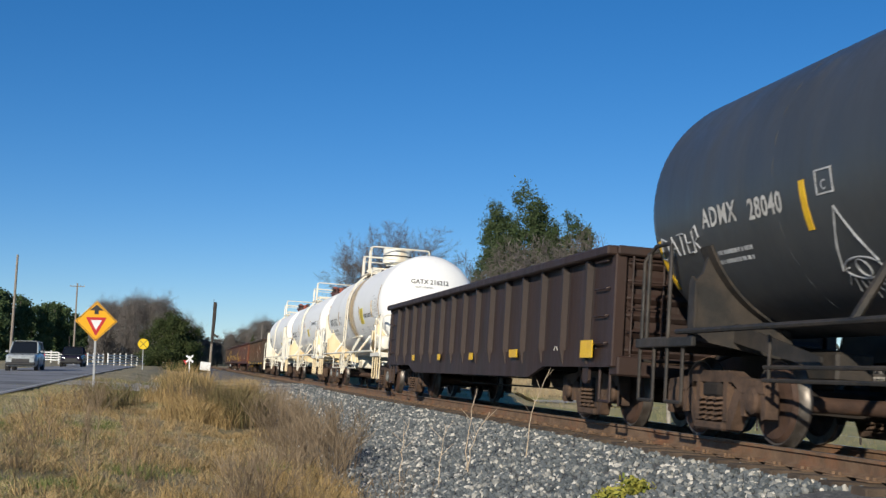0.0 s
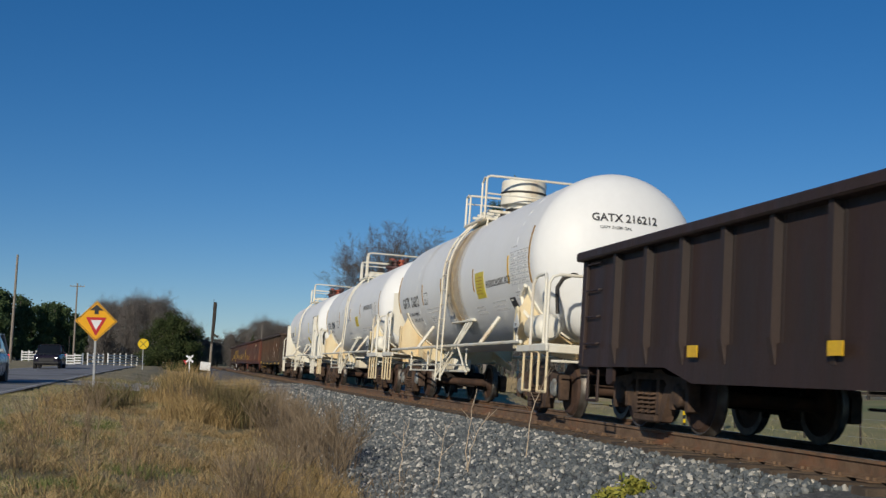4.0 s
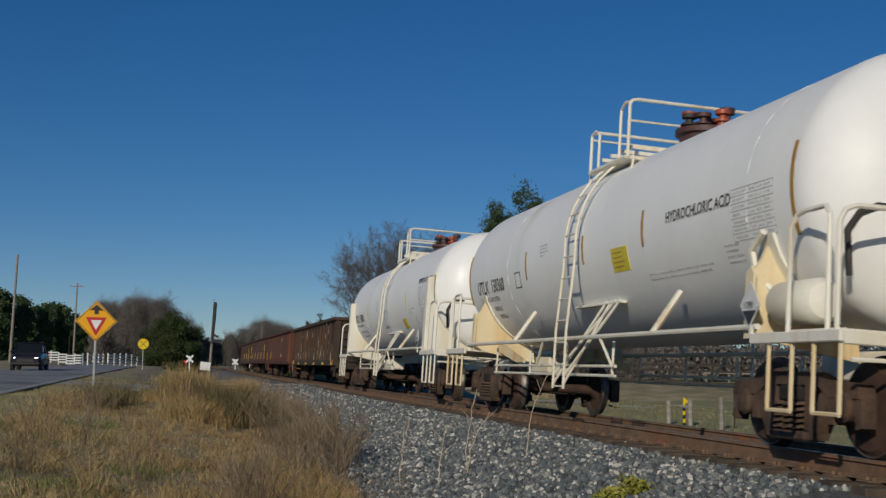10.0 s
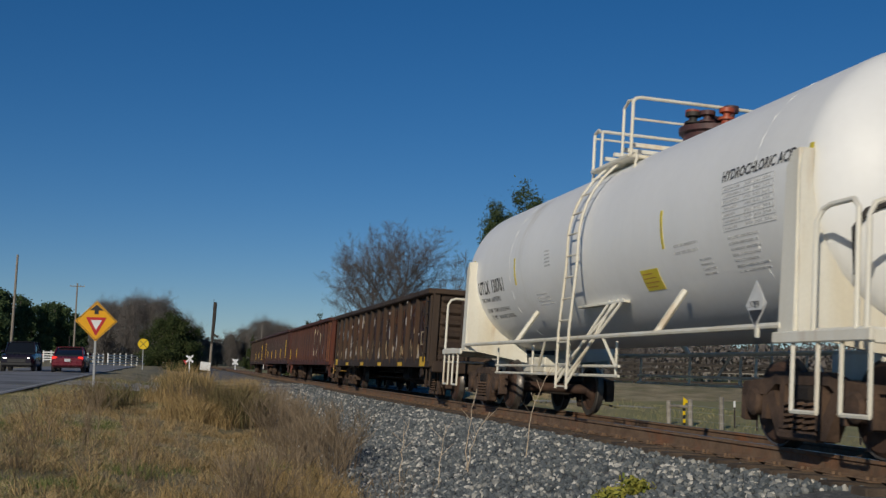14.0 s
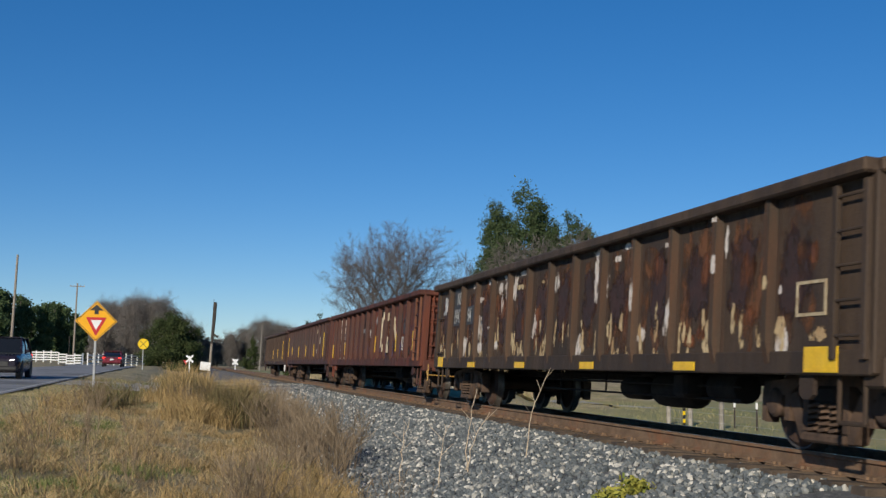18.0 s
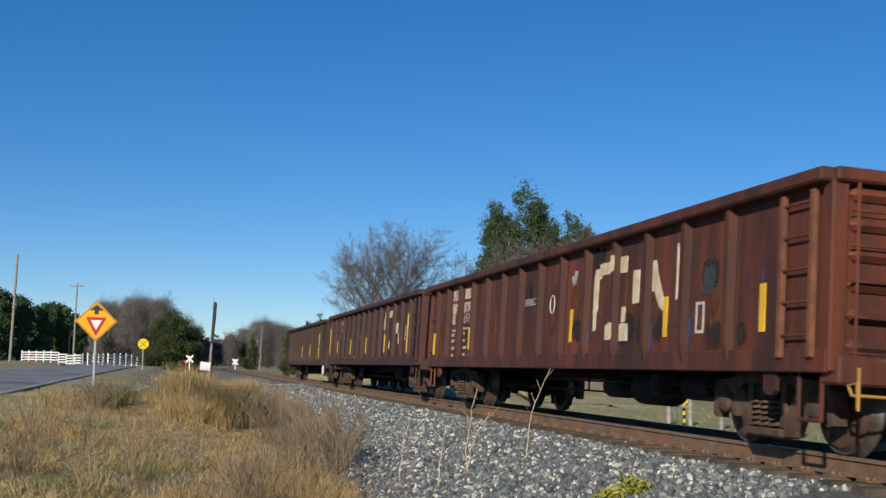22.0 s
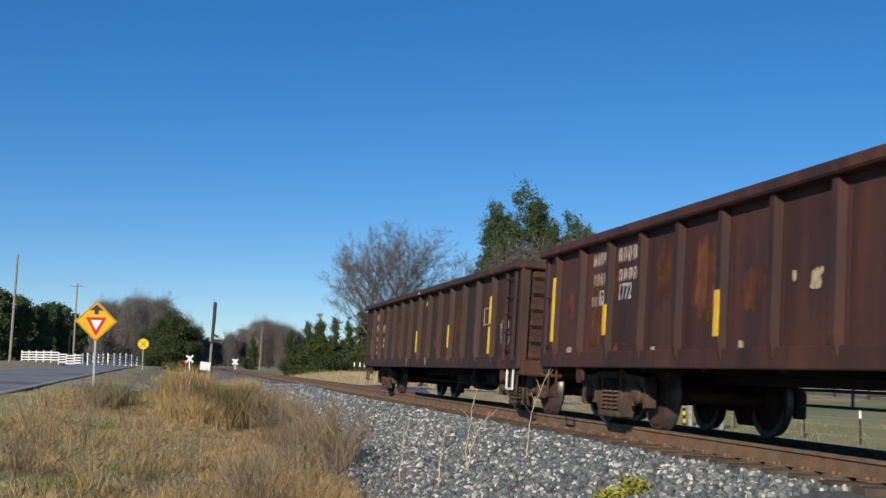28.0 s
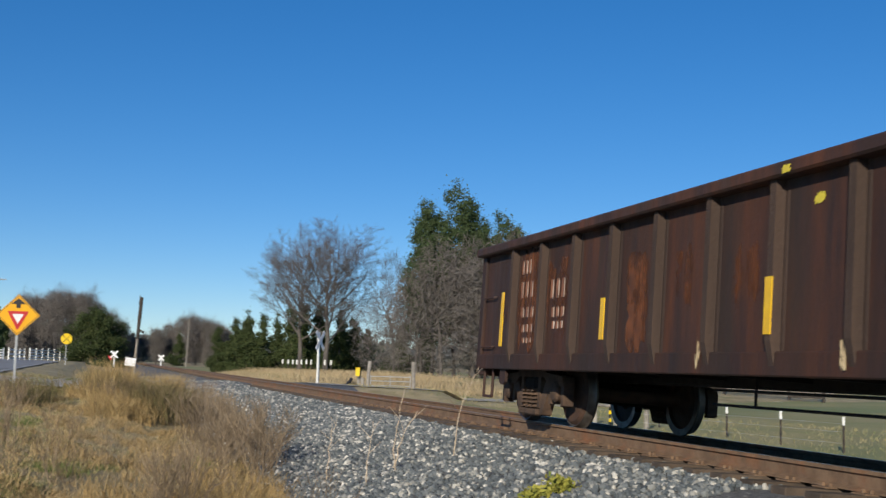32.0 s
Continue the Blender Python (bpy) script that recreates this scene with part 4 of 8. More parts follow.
def placard(car, y, z, n, r_):
    """A diamond hazard placard, lower half black, on a short arm."""
    ob = part("placard", Shape().plate([(y, z - r_ * 1.15), (y + r_, z), (y, z + r_ * 1.15), (y - r_, z)], "x", n, 0.008), SIGN_PALE, car, "white diamond hazard placard")
    s = Shape()
    s.plate([(y, z - r_ * 1.0), (y + r_ * 0.85, z - 0.02), (y - r_ * 0.85, z - 0.02)], "x", n - 0.006, 0.003)
    part("lower_half", s, INK, ob)
    part("number_band", Shape().box((n - 0.009, y, z), (0.003, r_ * 1.5, r_ * 0.55)), SIGN_PALE, ob)
    part("number", letters("1789", r_ * 0.36, y + r_ * 0.52, z - r_ * 0.18, n - 0.012), INK, ob)
    part("arm", Shape().box((n + 0.02, y, z - r_ * 1.3), (0.03, 0.05, r_ * 0.6), 0.004), CREAM, ob)


SIGN_PALE = paint("placard_white", (0.72, 0.72, 0.70), (0.62, 0.62, 0.60), 5, 0.5)
STAIN = paint("brown_band_stain", (0.52, 0.40, 0.24), (0.40, 0.26, 0.12), 2.5, 0.6, 0, 0.1, 30, (0.66, 0.60, 0.48), 3.0, 0.3, True)
SCRAWL = paint("grey_blue_scrawl", (0.20, 0.22, 0.25), (0.12, 0.13, 0.15), 8, 0.8)
WORN_WHITE = paint("worn_white_stencil", (0.58, 0.49, 0.43), (0.40, 0.29, 0.23), 9, 0.8, 0, 0.1, 30, (0.16, 0.07, 0.04), 10, 0.15)
PIPE_GREY = paint("pale_conduit", (0.62, 0.60, 0.54), (0.5, 0.46, 0.4), 5, 0.5)



def head_letters(car, text, h, x, z, wrap, cyl, mat=INK):
    """Lettering laid on the rounded leading head of a tank."""
    flat = letters(text, h, 0, 0)
    r_, hc = wrap
    out = Shape()
    vs = []
    for _, u, w in flat.v:
        px, pz = x - u, z + w
        rho = min(0.98, math.hypot(px, pz - hc) / r_)
        vs.append((px, -cyl - r_ * 0.52 * math.sqrt(1 - rho * rho) - 0.012, pz))
    out.add(vs, flat.f)
    part("head_lettering", out, mat, car)


# black tank car
lettering(car, "ADMX", 0.21, 5.36, 2.17, WTA, mat=PALE_INK, squeeze=0.86, space=1.1)
lettering(car, "28040", 0.21, 4.36, 2.14, WTA, mat=PALE_INK, squeeze=0.86, space=1.05)
tape(car, 3.36, 1.92, 2.37, 0.09, WTA)
tape(car, 6.50, 1.55, 2.15, 0.07, WTA)
outline(car, 3.14, 2.88, 2.20, 2.42, 0.015, WTA, GREY_INK)
lettering(car, "C", 0.09, 3.06, 2.24, WTA, mat=GREY_INK)
prints(car, 5.4, 1.86, 1.1, 2, 0.10, WTA, CHALK, 0.05)
GRAF = [[(6.50, 1.95), (6.42, 2.17), (6.30, 2.12), (6.30, 1.98), (6.42, 1.92), (6.50, 1.95)], [(6.22, 1.94), (6.16, 2.16), (6.06, 1.94)], [(6.19, 2.03), (6.08, 2.03)], [(6.02, 2.17), (5.86, 2.17)], [(5.94, 2.17), (5.95, 1.94)],
        [(5.82, 2.16), (5.82, 1.95), (5.70, 1.95)], [(5.82, 2.06), (5.73, 2.06)], [(5.66, 1.94), (5.65, 2.18), (5.55, 2.22), (5.52, 2.10), (5.62, 2.05), (5.48, 1.92)]]
s = Shape()
for g_ in GRAF:
    stroke(s, g_, 0.012, 0, WTA)
part("scrawl", s, CHALK, car, "white sprayed scrawl")
s = Shape()
stroke(s, [(3.22, 1.50), (3.10, 1.75), (2.93, 2.08), (2.78, 1.80), (2.66, 1.55)], 0.014, 0, WTA)
stroke(s, [(3.12, 1.52)] + [(2.92 + 0.26 * math.cos(a), 1.50 + 0.11 * math.sin(a)) for a in [i * math.pi / 12 for i in range(25)]], 0.010, 0, WTA)
stroke(s, [(2.92 + 0.08 * math.cos(a), 1.50 + 0.09 * math.sin(a)) for a in [i * math.pi / 8 for i in range(17)]], 0.010, 0, WTA)
for i in range(9):
    a = 0.45 + 0.28 * i
    stroke(s, [(2.92 + 0.30 * math.cos(a), 1.50 - 0.14 * math.sin(a)), (2.92 + 0.40 * math.cos(a), 1.50 - 0.36 * math.sin(a))], 0.007, 0, WTA)
part("scrawl", s, CHALK, car, "white sprayed eye in a triangle")

# white tank car with the stained band
c_ = tank1
label(c_, 0.55, -0.95, 1.20, 4.45, (1.381, 2.50), SOFT_STAIN, "soft_stain")
label(c_, 0.14, -0.22, 1.45, 3.55, (1.384, 2.50), STAIN, "stained_band")
lettering(c_, "GATX", 0.25, 5.10, 2.10, WT1, squeeze=0.84, space=1.05)
lettering(c_, "216212", 0.25, 4.10, 2.09, WT1, squeeze=0.80, space=1.05)
lettering(c_, "LD LMT  216800 LB  98350 KG", 0.085, 4.90, 1.87, WT1, mat=INK, squeeze=0.95)
lettering(c_, "LT WT     69200 LB  31350 KG", 0.085, 4.78, 1.72, WT1, mat=INK, squeeze=0.95)
for y, z0, z1 in ((2.79, 2.08, 2.54), (0.87, 2.08, 2.55), (-1.90, 2.10, 2.53), (5.66, 2.00, 2.93), (-5.50, 2.03, 2.96)):
    tape(c_, y, z0, z1, 0.07, WT1, AMBER_TAPE)
tape(c_, -4.28, 2.10, 2.57, 0.08, WT1)
outline(c_, 2.60, 2.27, 2.08, 2.34, 0.014, WT1, INK)
lettering(c_, "C", 0.10, 2.48, 2.11, WT1)
prints(c_, 2.52, 1.95, 1.5, 2, 0.07, WT1)
prints(c_, 2.45, 1.78, 0.9, 5, 0.055, WT1)
label(c_, -2.07, -2.68, 1.95, 2.43, WT1, LABEL_YELLOW, "warning_label")
prints(c_, -2.14, 2.33, 0.46, 6, 0.06, (1.386, 2.50), AMBER_TAPE, 0.014)
lettering(c_, "HYDROCHLORIC ACID", 0.125, -2.80, 2.12, WT1, squeeze=0.88)
table(c_, -4.40, -5.40, 2.06, 2.60, WT1)
prints(c_, -4.46, 2.68, 0.4, 1, 0.05, WT1)
prints(c_, -2.95, 1.82, 0.9, 3, 0.075, WT1)
prints(c_, -1.7, 1.78, 0.7, 3, 0.065, WT1)
prints(c_, -4.5, 1.92, 0.5, 3, 0.06, WT1)
label(c_, -4.04, -4.36, 1.55, 1.86, WT1, INK, "dark_label")
prints(c_, -4.10, 1.80, 0.2, 2, 0.14, (1.386, 2.50), PALE_INK, 0.03)
placard(c_, -5.45, 1.36, -1.50, 0.16)
head_letters(c_, "GATX 216212", 0.13, -0.62, 3.02, WT1, 5.6)
head_letters(c_, "CAPY 21000 GAL", 0.05, -0.5, 2.90, WT1, 5.6)

# white tank car with the first set of valves
c_ = tank2
lettering(c_, "UTLX", 0.24, 5.53, 2.02, WT2, squeeze=0.86, space=1.04)
lettering(c_, "130360", 0.24, 4.62, 2.02, WT2, squeeze=0.82, space=1.04)
lettering(c_, "THE TANK CAR PEOPLE", 0.085, 5.48, 1.86, WT2)
lettering(c_, "LD LMT      205000 LB", 0.085, 5.42, 1.68, WT2)
lettering(c_, "LT WT        58000 LB", 0.085, 5.32, 1.52, WT2)
outline(c_, 3.10, 2.80, 2.00, 2.26, 0.014, WT2, INK)
for y, z0, z1 in ((6.11, 1.85, 2.80), (2.45, 2.10, 2.55), (-0.22, 2.12, 2.52), (-2.33, 2.16, 2.60), (-5.80, 1.92, 2.80)):
    tape(c_, y, z0, z1, 0.06, WT2, AMBER_TAPE)
label(c_, -1.27, -1.82, 1.92, 2.23, WT2, LABEL_YELLOW, "warning_label")
prints(c_, -1.34, 2.16, 0.4, 4, 0.06, (1.346, 2.44), AMBER_TAPE, 0.014)
lettering(c_, "HYDROCHLORIC ACID", 0.13, -3.02, 2.36, WT2, squeeze=0.86)
table(c_, -4.60, -5.45, 1.98, 2.50, WT2)
prints(c_, -2.3, 1.80, 1.9, 2, 0.06, WT2)
prints(c_, -4.35, 1.95, 0.35, 4, 0.06, WT2)
prints(c_, 1.7, 2.55, 0.4, 4, 0.05, WT2)
placard(c_, -5.41, 1.30, -1.50, 0.19)
head_letters(c_, "UTLX 130360", 0.10, -0.45, 2.98, WT2, 5.85)
s = Shape()
s.plate([(-1.40, 1.60), (-1.02, 1.32), (-0.55, 1.32), (-0.55, 2.62), (-1.40, 2.56)], "y", 6.24, 0.03)
part("end_plate", s, CREAM, tank1, "tall cream end plate")

# white tank car with tall saddles
c_ = tank3
lettering(c_, "UTLX", 0.24, 5.60, 2.02, WT2, squeeze=0.86, space=1.04)
lettering(c_, "130761", 0.24, 4.74, 2.02, WT2, squeeze=0.82, space=1.04)
lettering(c_, "THE TANK CAR PEOPLE", 0.085, 5.54, 1.86, WT2)
lettering(c_, "LD LMT  198400 LB  90 000 KG", 0.080, 5.44, 1.66, WT2)
lettering(c_, "LT WT    64 600 LB  29 300 KG", 0.080, 5.34, 1.52, WT2)
for y, z0, z1 in ((3.20, 2.06, 2.50), (-2.78, 2.08, 2.52), (-5.97, 1.88, 2.72), (5.98, 2.2, 2.7)):
    tape(c_, y, z0, z1, 0.06, WT2, LABEL_YELLOW)
label(c_, -1.95, -2.46, 1.61, 1.88, WT2, LABEL_YELLOW, "warning_label")
prints(c_, -2.0, 1.82, 0.4, 4, 0.055, (1.346, 2.44), AMBER_TAPE, 0.014)
lettering(c_, "HYDROCHLORIC ACID", 0.12, -4.26, 2.62, WT2, squeeze=0.86)
table(c_, -4.30, -5.35, 2.10, 2.56, WT2)
prints(c_, -4.35, 2.02, 0.7, 7, 0.06, WT2, GREY_INK, 0.028)
prints(c_, -3.05, 2.06, 0.75, 2, 0.08, WT2, GREY_INK, 0.035)
prints(c_, -3.6, 1.86, 0.35, 4, 0.055, WT2)
prints(c_, 1.6, 2.45, 0.3, 5, 0.055, WT2)
prints(c_, 2.3, 1.82, 0.7, 4, 0.055, WT2)
placard(c_, -5.41, 1.30, -1.50, 0.19)
head_letters(c_, "UTLX 130761", 0.11, -0.55, 2.98, WT2, 5.85)
s = Shape()
for k in range(7):
    s.box((-1.1 + 0.09 * k, 7.0, 1.16 + 0.05 * (k % 3)), (0.11, 0.22, 0.16), 0.03)
part("brake_valve", s, CREAM, c_, "cream painted brake valve on the end platform")

CAP_GREY = paint("pale_bearing_cap", (0.26, 0.27, 0.26), (0.14, 0.12, 0.10), 12, 0.6)
pale_cap = TRUCK["bl"].copy()
pale_cap.materials.clear()
pale_cap.materials.append(CAP_GREY)
for tr in [o for o in tank1.children if o.name.startswith("truck")]:
    for o in tr.children:
        if o.data == TRUCK["bl"]:
            o.data = pale_cap
            tagged(o, "pale grey bearing cap")

# yellow uncoupling rod bent down beside the red car's coupler
s = Shape()
s.tube([(-1.34, -7.86, 0.52), (-1.34, -7.98, 0.52), (-0.35, -8.02, 0.52), (-0.22, -8.05, 0.70)], 0.014, 8)
s.tube([(-1.34, -7.86, 0.52), (-1.36, -7.84, 0.60), (-1.36, -7.96, 0.62), (-1.36, -7.98, 0.40)], 0.014, 8)
s.tube([(-1.36, -7.98, 0.40), (-1.36, -7.98, 0.74)], 0.014, 8)
part("uncoupling_rod", s, AMBER_TAPE, gon2, "yellow bent uncoupling rod", True)

# air reservoirs and dark bent bands on the tank ends
for c_, hc in ((tank1, 2.5), (tank2, 2.44)):
    s = Shape()
    s.turn([(-6.20, 0.06), (-6.16, 0.16), (-6.09, 0.205), (-5.48, 0.205), (-5.41, 0.16), (-5.36, 0.06)], "y", (-1.18, 0, 1.33), 20)
    part("air_reservoir", s, CREAM, c_, "white air reservoir", True)
    s = Shape()
    s.tube([(-1.2, -5.3, 1.45), (-1.30, -5.15, 1.60), (-1.34, -5.1, 1.85), (-1.36, -5.35, 2.0)], 0.035, 6)
    part("reservoir_pipe", s, CREAM, c_, "", True)
for c_, half in ((tank2, 5.85), (tank3, 5.85), (tank1, 5.6)):
    s = Shape()
    yb = -half - 0.62
    s.tube([(-1.02, yb + 0.22, 1.55), (-1.05, yb + 0.22, 1.95), (-0.98, yb + 0.15, 2.10), (-0.85, yb + 0.08, 2.16), (0.85, yb + 0.08, 2.16), (0.98, yb + 0.15, 2.10), (1.05, yb + 0.22, 1.95), (1.02, yb + 0.22, 1.55)], 0.030, 8)
    part("head_band", s, BLACK_STEEL, c_, "dark bent bar before the tank's head", True)

# dark gondola: small print, a pale ring and the script on its corner reflector
prints(gon0, -4.55, 0.76, 0.35, 2, 0.04, None, PALE_INK, 0.02)
s = Shape()
stroke(s, [(-5.52 + 0.07 * math.cos(a), 0.93 + 0.07 * math.sin(a)) for a in [i * math.pi / 8 for i in range(13)]], 0.006, TS)
part("ring_mark", s, PALE_INK, gon0)
label(gon0, -5.25, -5.48, 0.78, 0.84, None, PALE_INK, "pale_plate")
for z in (0.88, 0.94, 1.0):
    label(gon0, -6.88, -7.14, z, z + 0.025, None, INK, "script_mark", TS - 0.012)


def flakes(car, mat, rows, name="paint_patch", n=TS - 0.002, ribs=()):
    """Each row: y, z, width, height, lean of one worn patch of paint; what lies on a post sits on its face."""
    for y, z, w, h, lean in rows:
        s = Shape()
        face = [p for p in ribs if abs(p - y) < 0.08] if w < 0.3 and z > 1.0 else []
        ragged(s, face[0] if face else y, z, min(w, 0.11) if face else w, h, -1.5555 if face else n, rng, 0.004, lean)
        part(name, s, mat, car)


flakes(gon1, OLD_WHITE, [(-5.09, 1.72, 0.20, 0.21, 0.0), (-5.18, 1.95, 0.08, 0.34, 0.0), (-5.04, 2.17, 0.23, 0.06, 0.0), (-4.05, 1.23, 0.24, 0.47, 0.2), (-3.88, 2.06, 0.44, 0.06, 0.0), (-3.01, 1.54, 0.26, 0.39, 0.0), (-3.12, 1.09, 0.23, 0.17, 0.4), (-1.86, 1.71, 0.36, 0.39, 0.0), (-2.33, 2.04, 0.37, 0.09, 0.0), (-0.95, 0.97, 0.44, 0.43, 0.2), (-0.78, 1.84, 0.39, 0.09, 0.0), (2.33, 1.96, 0.61, 0.42, 0.2), (3.46, 2.10, 0.25, 0.27, 0.3), (4.27, 1.29, 0.43, 0.62, 0.0), (5.33, 1.06, 0.36, 0.29, 0.0), (-6.30, 0.92, 0.26, 0.34, 0.3), (-6.28, 1.41, 0.14, 0.09, 0.0), (4.31, 1.89, 0.54, 0.07, 0.0), (6.89, 1.91, 0.34, 0.31, 0.0)], ribs=posts_at(-6.11, 1.05, 13))
flakes(gon1, OLD_CREAM, [(-2.81, 0.88, 0.29, 0.32, 0.1), (-2.34, 0.84, 0.22, 0.28, 0.0), (-3.52, 0.83, 0.16, 0.25, 0.5), (2.59, 0.76, 0.58, 0.15, 0.3), (3.52, 0.75, 0.49, 0.12, 0.0), (0.49, 0.81, 0.39, 0.18, 0.0), (-0.47, 0.74, 0.31, 0.19, 0.0), (-5.97, 1.00, 0.28, 0.21, 0.0), (-6.88, 1.00, 0.25, 0.14, 0.3), (-5.55, 0.95, 0.13, 0.11, 0.0), (-4.98, 1.22, 0.08, 0.30, 0.0), (-6.11, 1.48, 0.08, 0.15, 0.0), (0.15, 1.01, 0.17, 0.33, 0.0), (1.92, 1.02, 0.21, 0.19, 0.0)], ribs=posts_at(-6.11, 1.05, 13))
flakes(gon1, ORANGE_RUST, [(-4.74, 1.71, 0.21, 0.35, 0.2), (-4.41, 0.99, 0.26, 0.13, 0.0), (-3.60, 1.81, 0.40, 0.39, 0.0), (-2.58, 1.34, 0.46, 0.42, 0.1), (-5.58, 1.64, 0.41, 0.39, 0.2), (-5.75, 1.21, 0.46, 0.21, 0.0), (-0.42, 1.91, 0.41, 0.32, 0.0), (1.59, 1.88, 0.28, 0.36, 0.0), (-4.81, 1.09, 0.48, 0.15, 0.0), (-6.70, 1.70, 0.33, 0.22, 0.1), (-1.67, 1.82, 0.21, 0.50, 0.0)], "rust_bloom", TS)
pr = random.Random(41)
RIBS1 = posts_at(-6.11, 1.05, 13)
white_rows, cream_rows = [], []
for y in posts_at(-6.11, 1.05, 13):
    for sg in (-1, 1):
        if pr.random() < 0.45:
            cream_rows.append((y + sg * pr.uniform(0.14, 0.25), pr.uniform(0.98, 1.15), pr.uniform(0.10, 0.22), pr.uniform(0.25, 0.5), sg * 0.3))
    for _ in range(1 if -2 < y < 3.0 else 0):
        white_rows.append((y + pr.uniform(0.12, 0.9), pr.uniform(1.1, 2.0), pr.uniform(0.10, 0.26), pr.uniform(0.3, 0.8), pr.uniform(-0.3, 0.4)))
    for _ in range(3):
        cream_rows.append((y + pr.uniform(0.15, 0.9), pr.uniform(0.95, 1.3), pr.uniform(0.05, 0.11), pr.uniform(0.2, 0.5), 0))
    if pr.random() < 0.5:
        white_rows.append((y + pr.uniform(0.2, 0.5), 2.16, pr.uniform(0.25, 0.5), 0.10, 0))
rims, hearts = [], []
for y in [-7.0] + RIBS1:
    rims.append((y + 0.52 + pr.uniform(-0.06, 0.06), pr.uniform(1.45, 1.62), pr.uniform(0.78, 0.92), pr.uniform(1.15, 1.35), 0))
    hearts.append((y + 0.52 + pr.uniform(-0.08, 0.08), pr.uniform(1.45, 1.65), pr.uniform(0.52, 0.74), pr.uniform(0.8, 1.1), pr.uniform(-0.06, 0.06)))
flakes(gon1, RUST_RIM, rims, "rust_bloom", TS + 0.0030)
flakes(gon1, DARK_HEART, hearts, "dark_blotch", TS + 0.0016)
flakes(gon1, OLD_WHITE, white_rows, "paint_patch", TS - 0.003)
flakes(gon1, OLD_CREAM, cream_rows, "paint_patch", TS - 0.004)
flakes(gon1, OLD_WHITE, [(2.18, 1.95, 0.31, 0.40, 0.0), (2.59, 2.03, 0.42, 0.16, 0.4), (2.98, 2.00, 0.28, 0.21, -0.3), (3.39, 2.15, 0.30, 0.09, 0.0), (3.46, 2.01, 0.12, 0.18, 0.0), (4.38, 1.88, 0.45, 0.12, 0.3), (4.29, 1.38, 0.31, 0.44, 0.0), (4.23, 1.05, 0.46, 0.22, 0.0), (4.40, 0.83, 0.20, 0.24, 0.0), (5.29, 1.07, 0.33, 0.35, 0.1), (3.10, 1.06, 0.20, 0.17, 0.0), (3.42, 1.35, 0.10, 0.05, 0.0), (7.04, 1.91, 0.15, 0.10, 0.0)], "paint_patch", TS - 0.005, RIBS1)
flakes(gon1, OLD_CREAM, [(6.84, 0.91, 0.43, 0.34, 0.0), (5.76, 0.81, 0.60, 0.16, 0.0), (5.48, 0.77, 0.28, 0.20, 0.0), (3.72, 0.73, 0.46, 0.18, 0.6), (3.41, 0.73, 0.35, 0.18, -0.5), (2.79, 0.73, 0.31, 0.21, 0.5), (2.52, 0.73, 0.30, 0.21, -0.5), (2.33, 0.80, 0.15, 0.34, 0.0), (2.39, 0.98, 0.12, 0.21, 0.0), (1.97, 1.00, 0.12, 0.24, 0.0), (1.50, 0.95, 0.21, 0.19, 0.0), (1.82, 0.72, 0.17, 0.12, 0.0), (0.74, 0.74, 0.21, 0.20, 0.3), (0.59, 0.85, 0.16, 0.37, 0.0), (0.43, 0.69, 0.31, 0.11, 0.0), (0.52, 0.92, 0.12, 0.17, 0.0), (4.89, 0.98, 0.15, 0.26, 0.0), (4.68, 0.98, 0.14, 0.21, 0.0), (4.01, 0.91, 0.17, 0.14, 0.0), (3.51, 0.94, 0.16, 0.18, 0.0), (1.81, 1.96, 0.53, 0.10, 0.0), (1.62, 1.94, 0.38, 0.07, 0.0), (1.36, 1.84, 0.22, 0.23, 0.0), (0.40, 1.93, 0.25, 0.11, 0.0), (0.65, 1.96, 0.26, 0.06, 0.0)], "paint_patch", TS - 0.006, RIBS1)
flakes(gon1, ORANGE_RUST, [(2.56, 1.76, 0.33, 0.36, 0.0), (3.99, 1.92, 0.49, 0.37, 0.0), (2.53, 1.33, 0.30, 0.32, 0.0), (1.58, 1.38, 0.38, 0.52, 0.0), (3.84, 1.52, 0.41, 0.44, 0.0), (2.79, 1.67, 0.71, 0.40, 0.0), (0.43, 1.74, 0.29, 0.26, 0.0), (3.37, 1.72, 0.34, 0.46, 0.0), (0.83, 1.40, 0.32, 0.49, 0.0)], "rust_bloom", TS + 0.001)
for c_, ps, amount in ((gon2, posts_at(-6.0, 1.0, 13), 0.7), (gon3, posts_at(-6.55, 1.015, 14), 0.6), (gon4, posts_at(-6.07, 1.03, 13), 0.7), (gon0, posts_at(-6.85, 0.955, 15), 0.35)):
    rust_rows, soot_rows = [], []
    for y in ps:
        if pr.random() < amount:
            rust_rows.append((y + 0.5, pr.uniform(1.1, 1.8), pr.uniform(0.35, 0.7), pr.uniform(0.4, 1.0), pr.uniform(-0.1, 0.1)))
        if pr.random() < 0.6:
            soot_rows.append((y + 0.5 + pr.uniform(-0.2, 0.2), pr.uniform(1.0, 2.0), pr.uniform(0.3, 0.7), pr.uniform(0.4, 1.1), 0))
    flakes(c_, ORANGE_RUST, rust_rows if c_ is not gon0 else [], "rust_bloom", TS + 0.0016)
outline(gon1, -6.52, -6.99, 1.16, 1.46, 0.028, None, CREAM_INK, TS - 0.003)
label(gon1, 6.32, 5.57, 1.48, 2.19, None, INK, "number_ground", TS)
label(gon1, 5.28, 4.79, 1.47, 1.81, None, INK, "number_ground", TS)
lettering(gon1, "NS", 0.24, 6.05, 1.88, None, TS - 0.008, PALE_INK, 0.72)
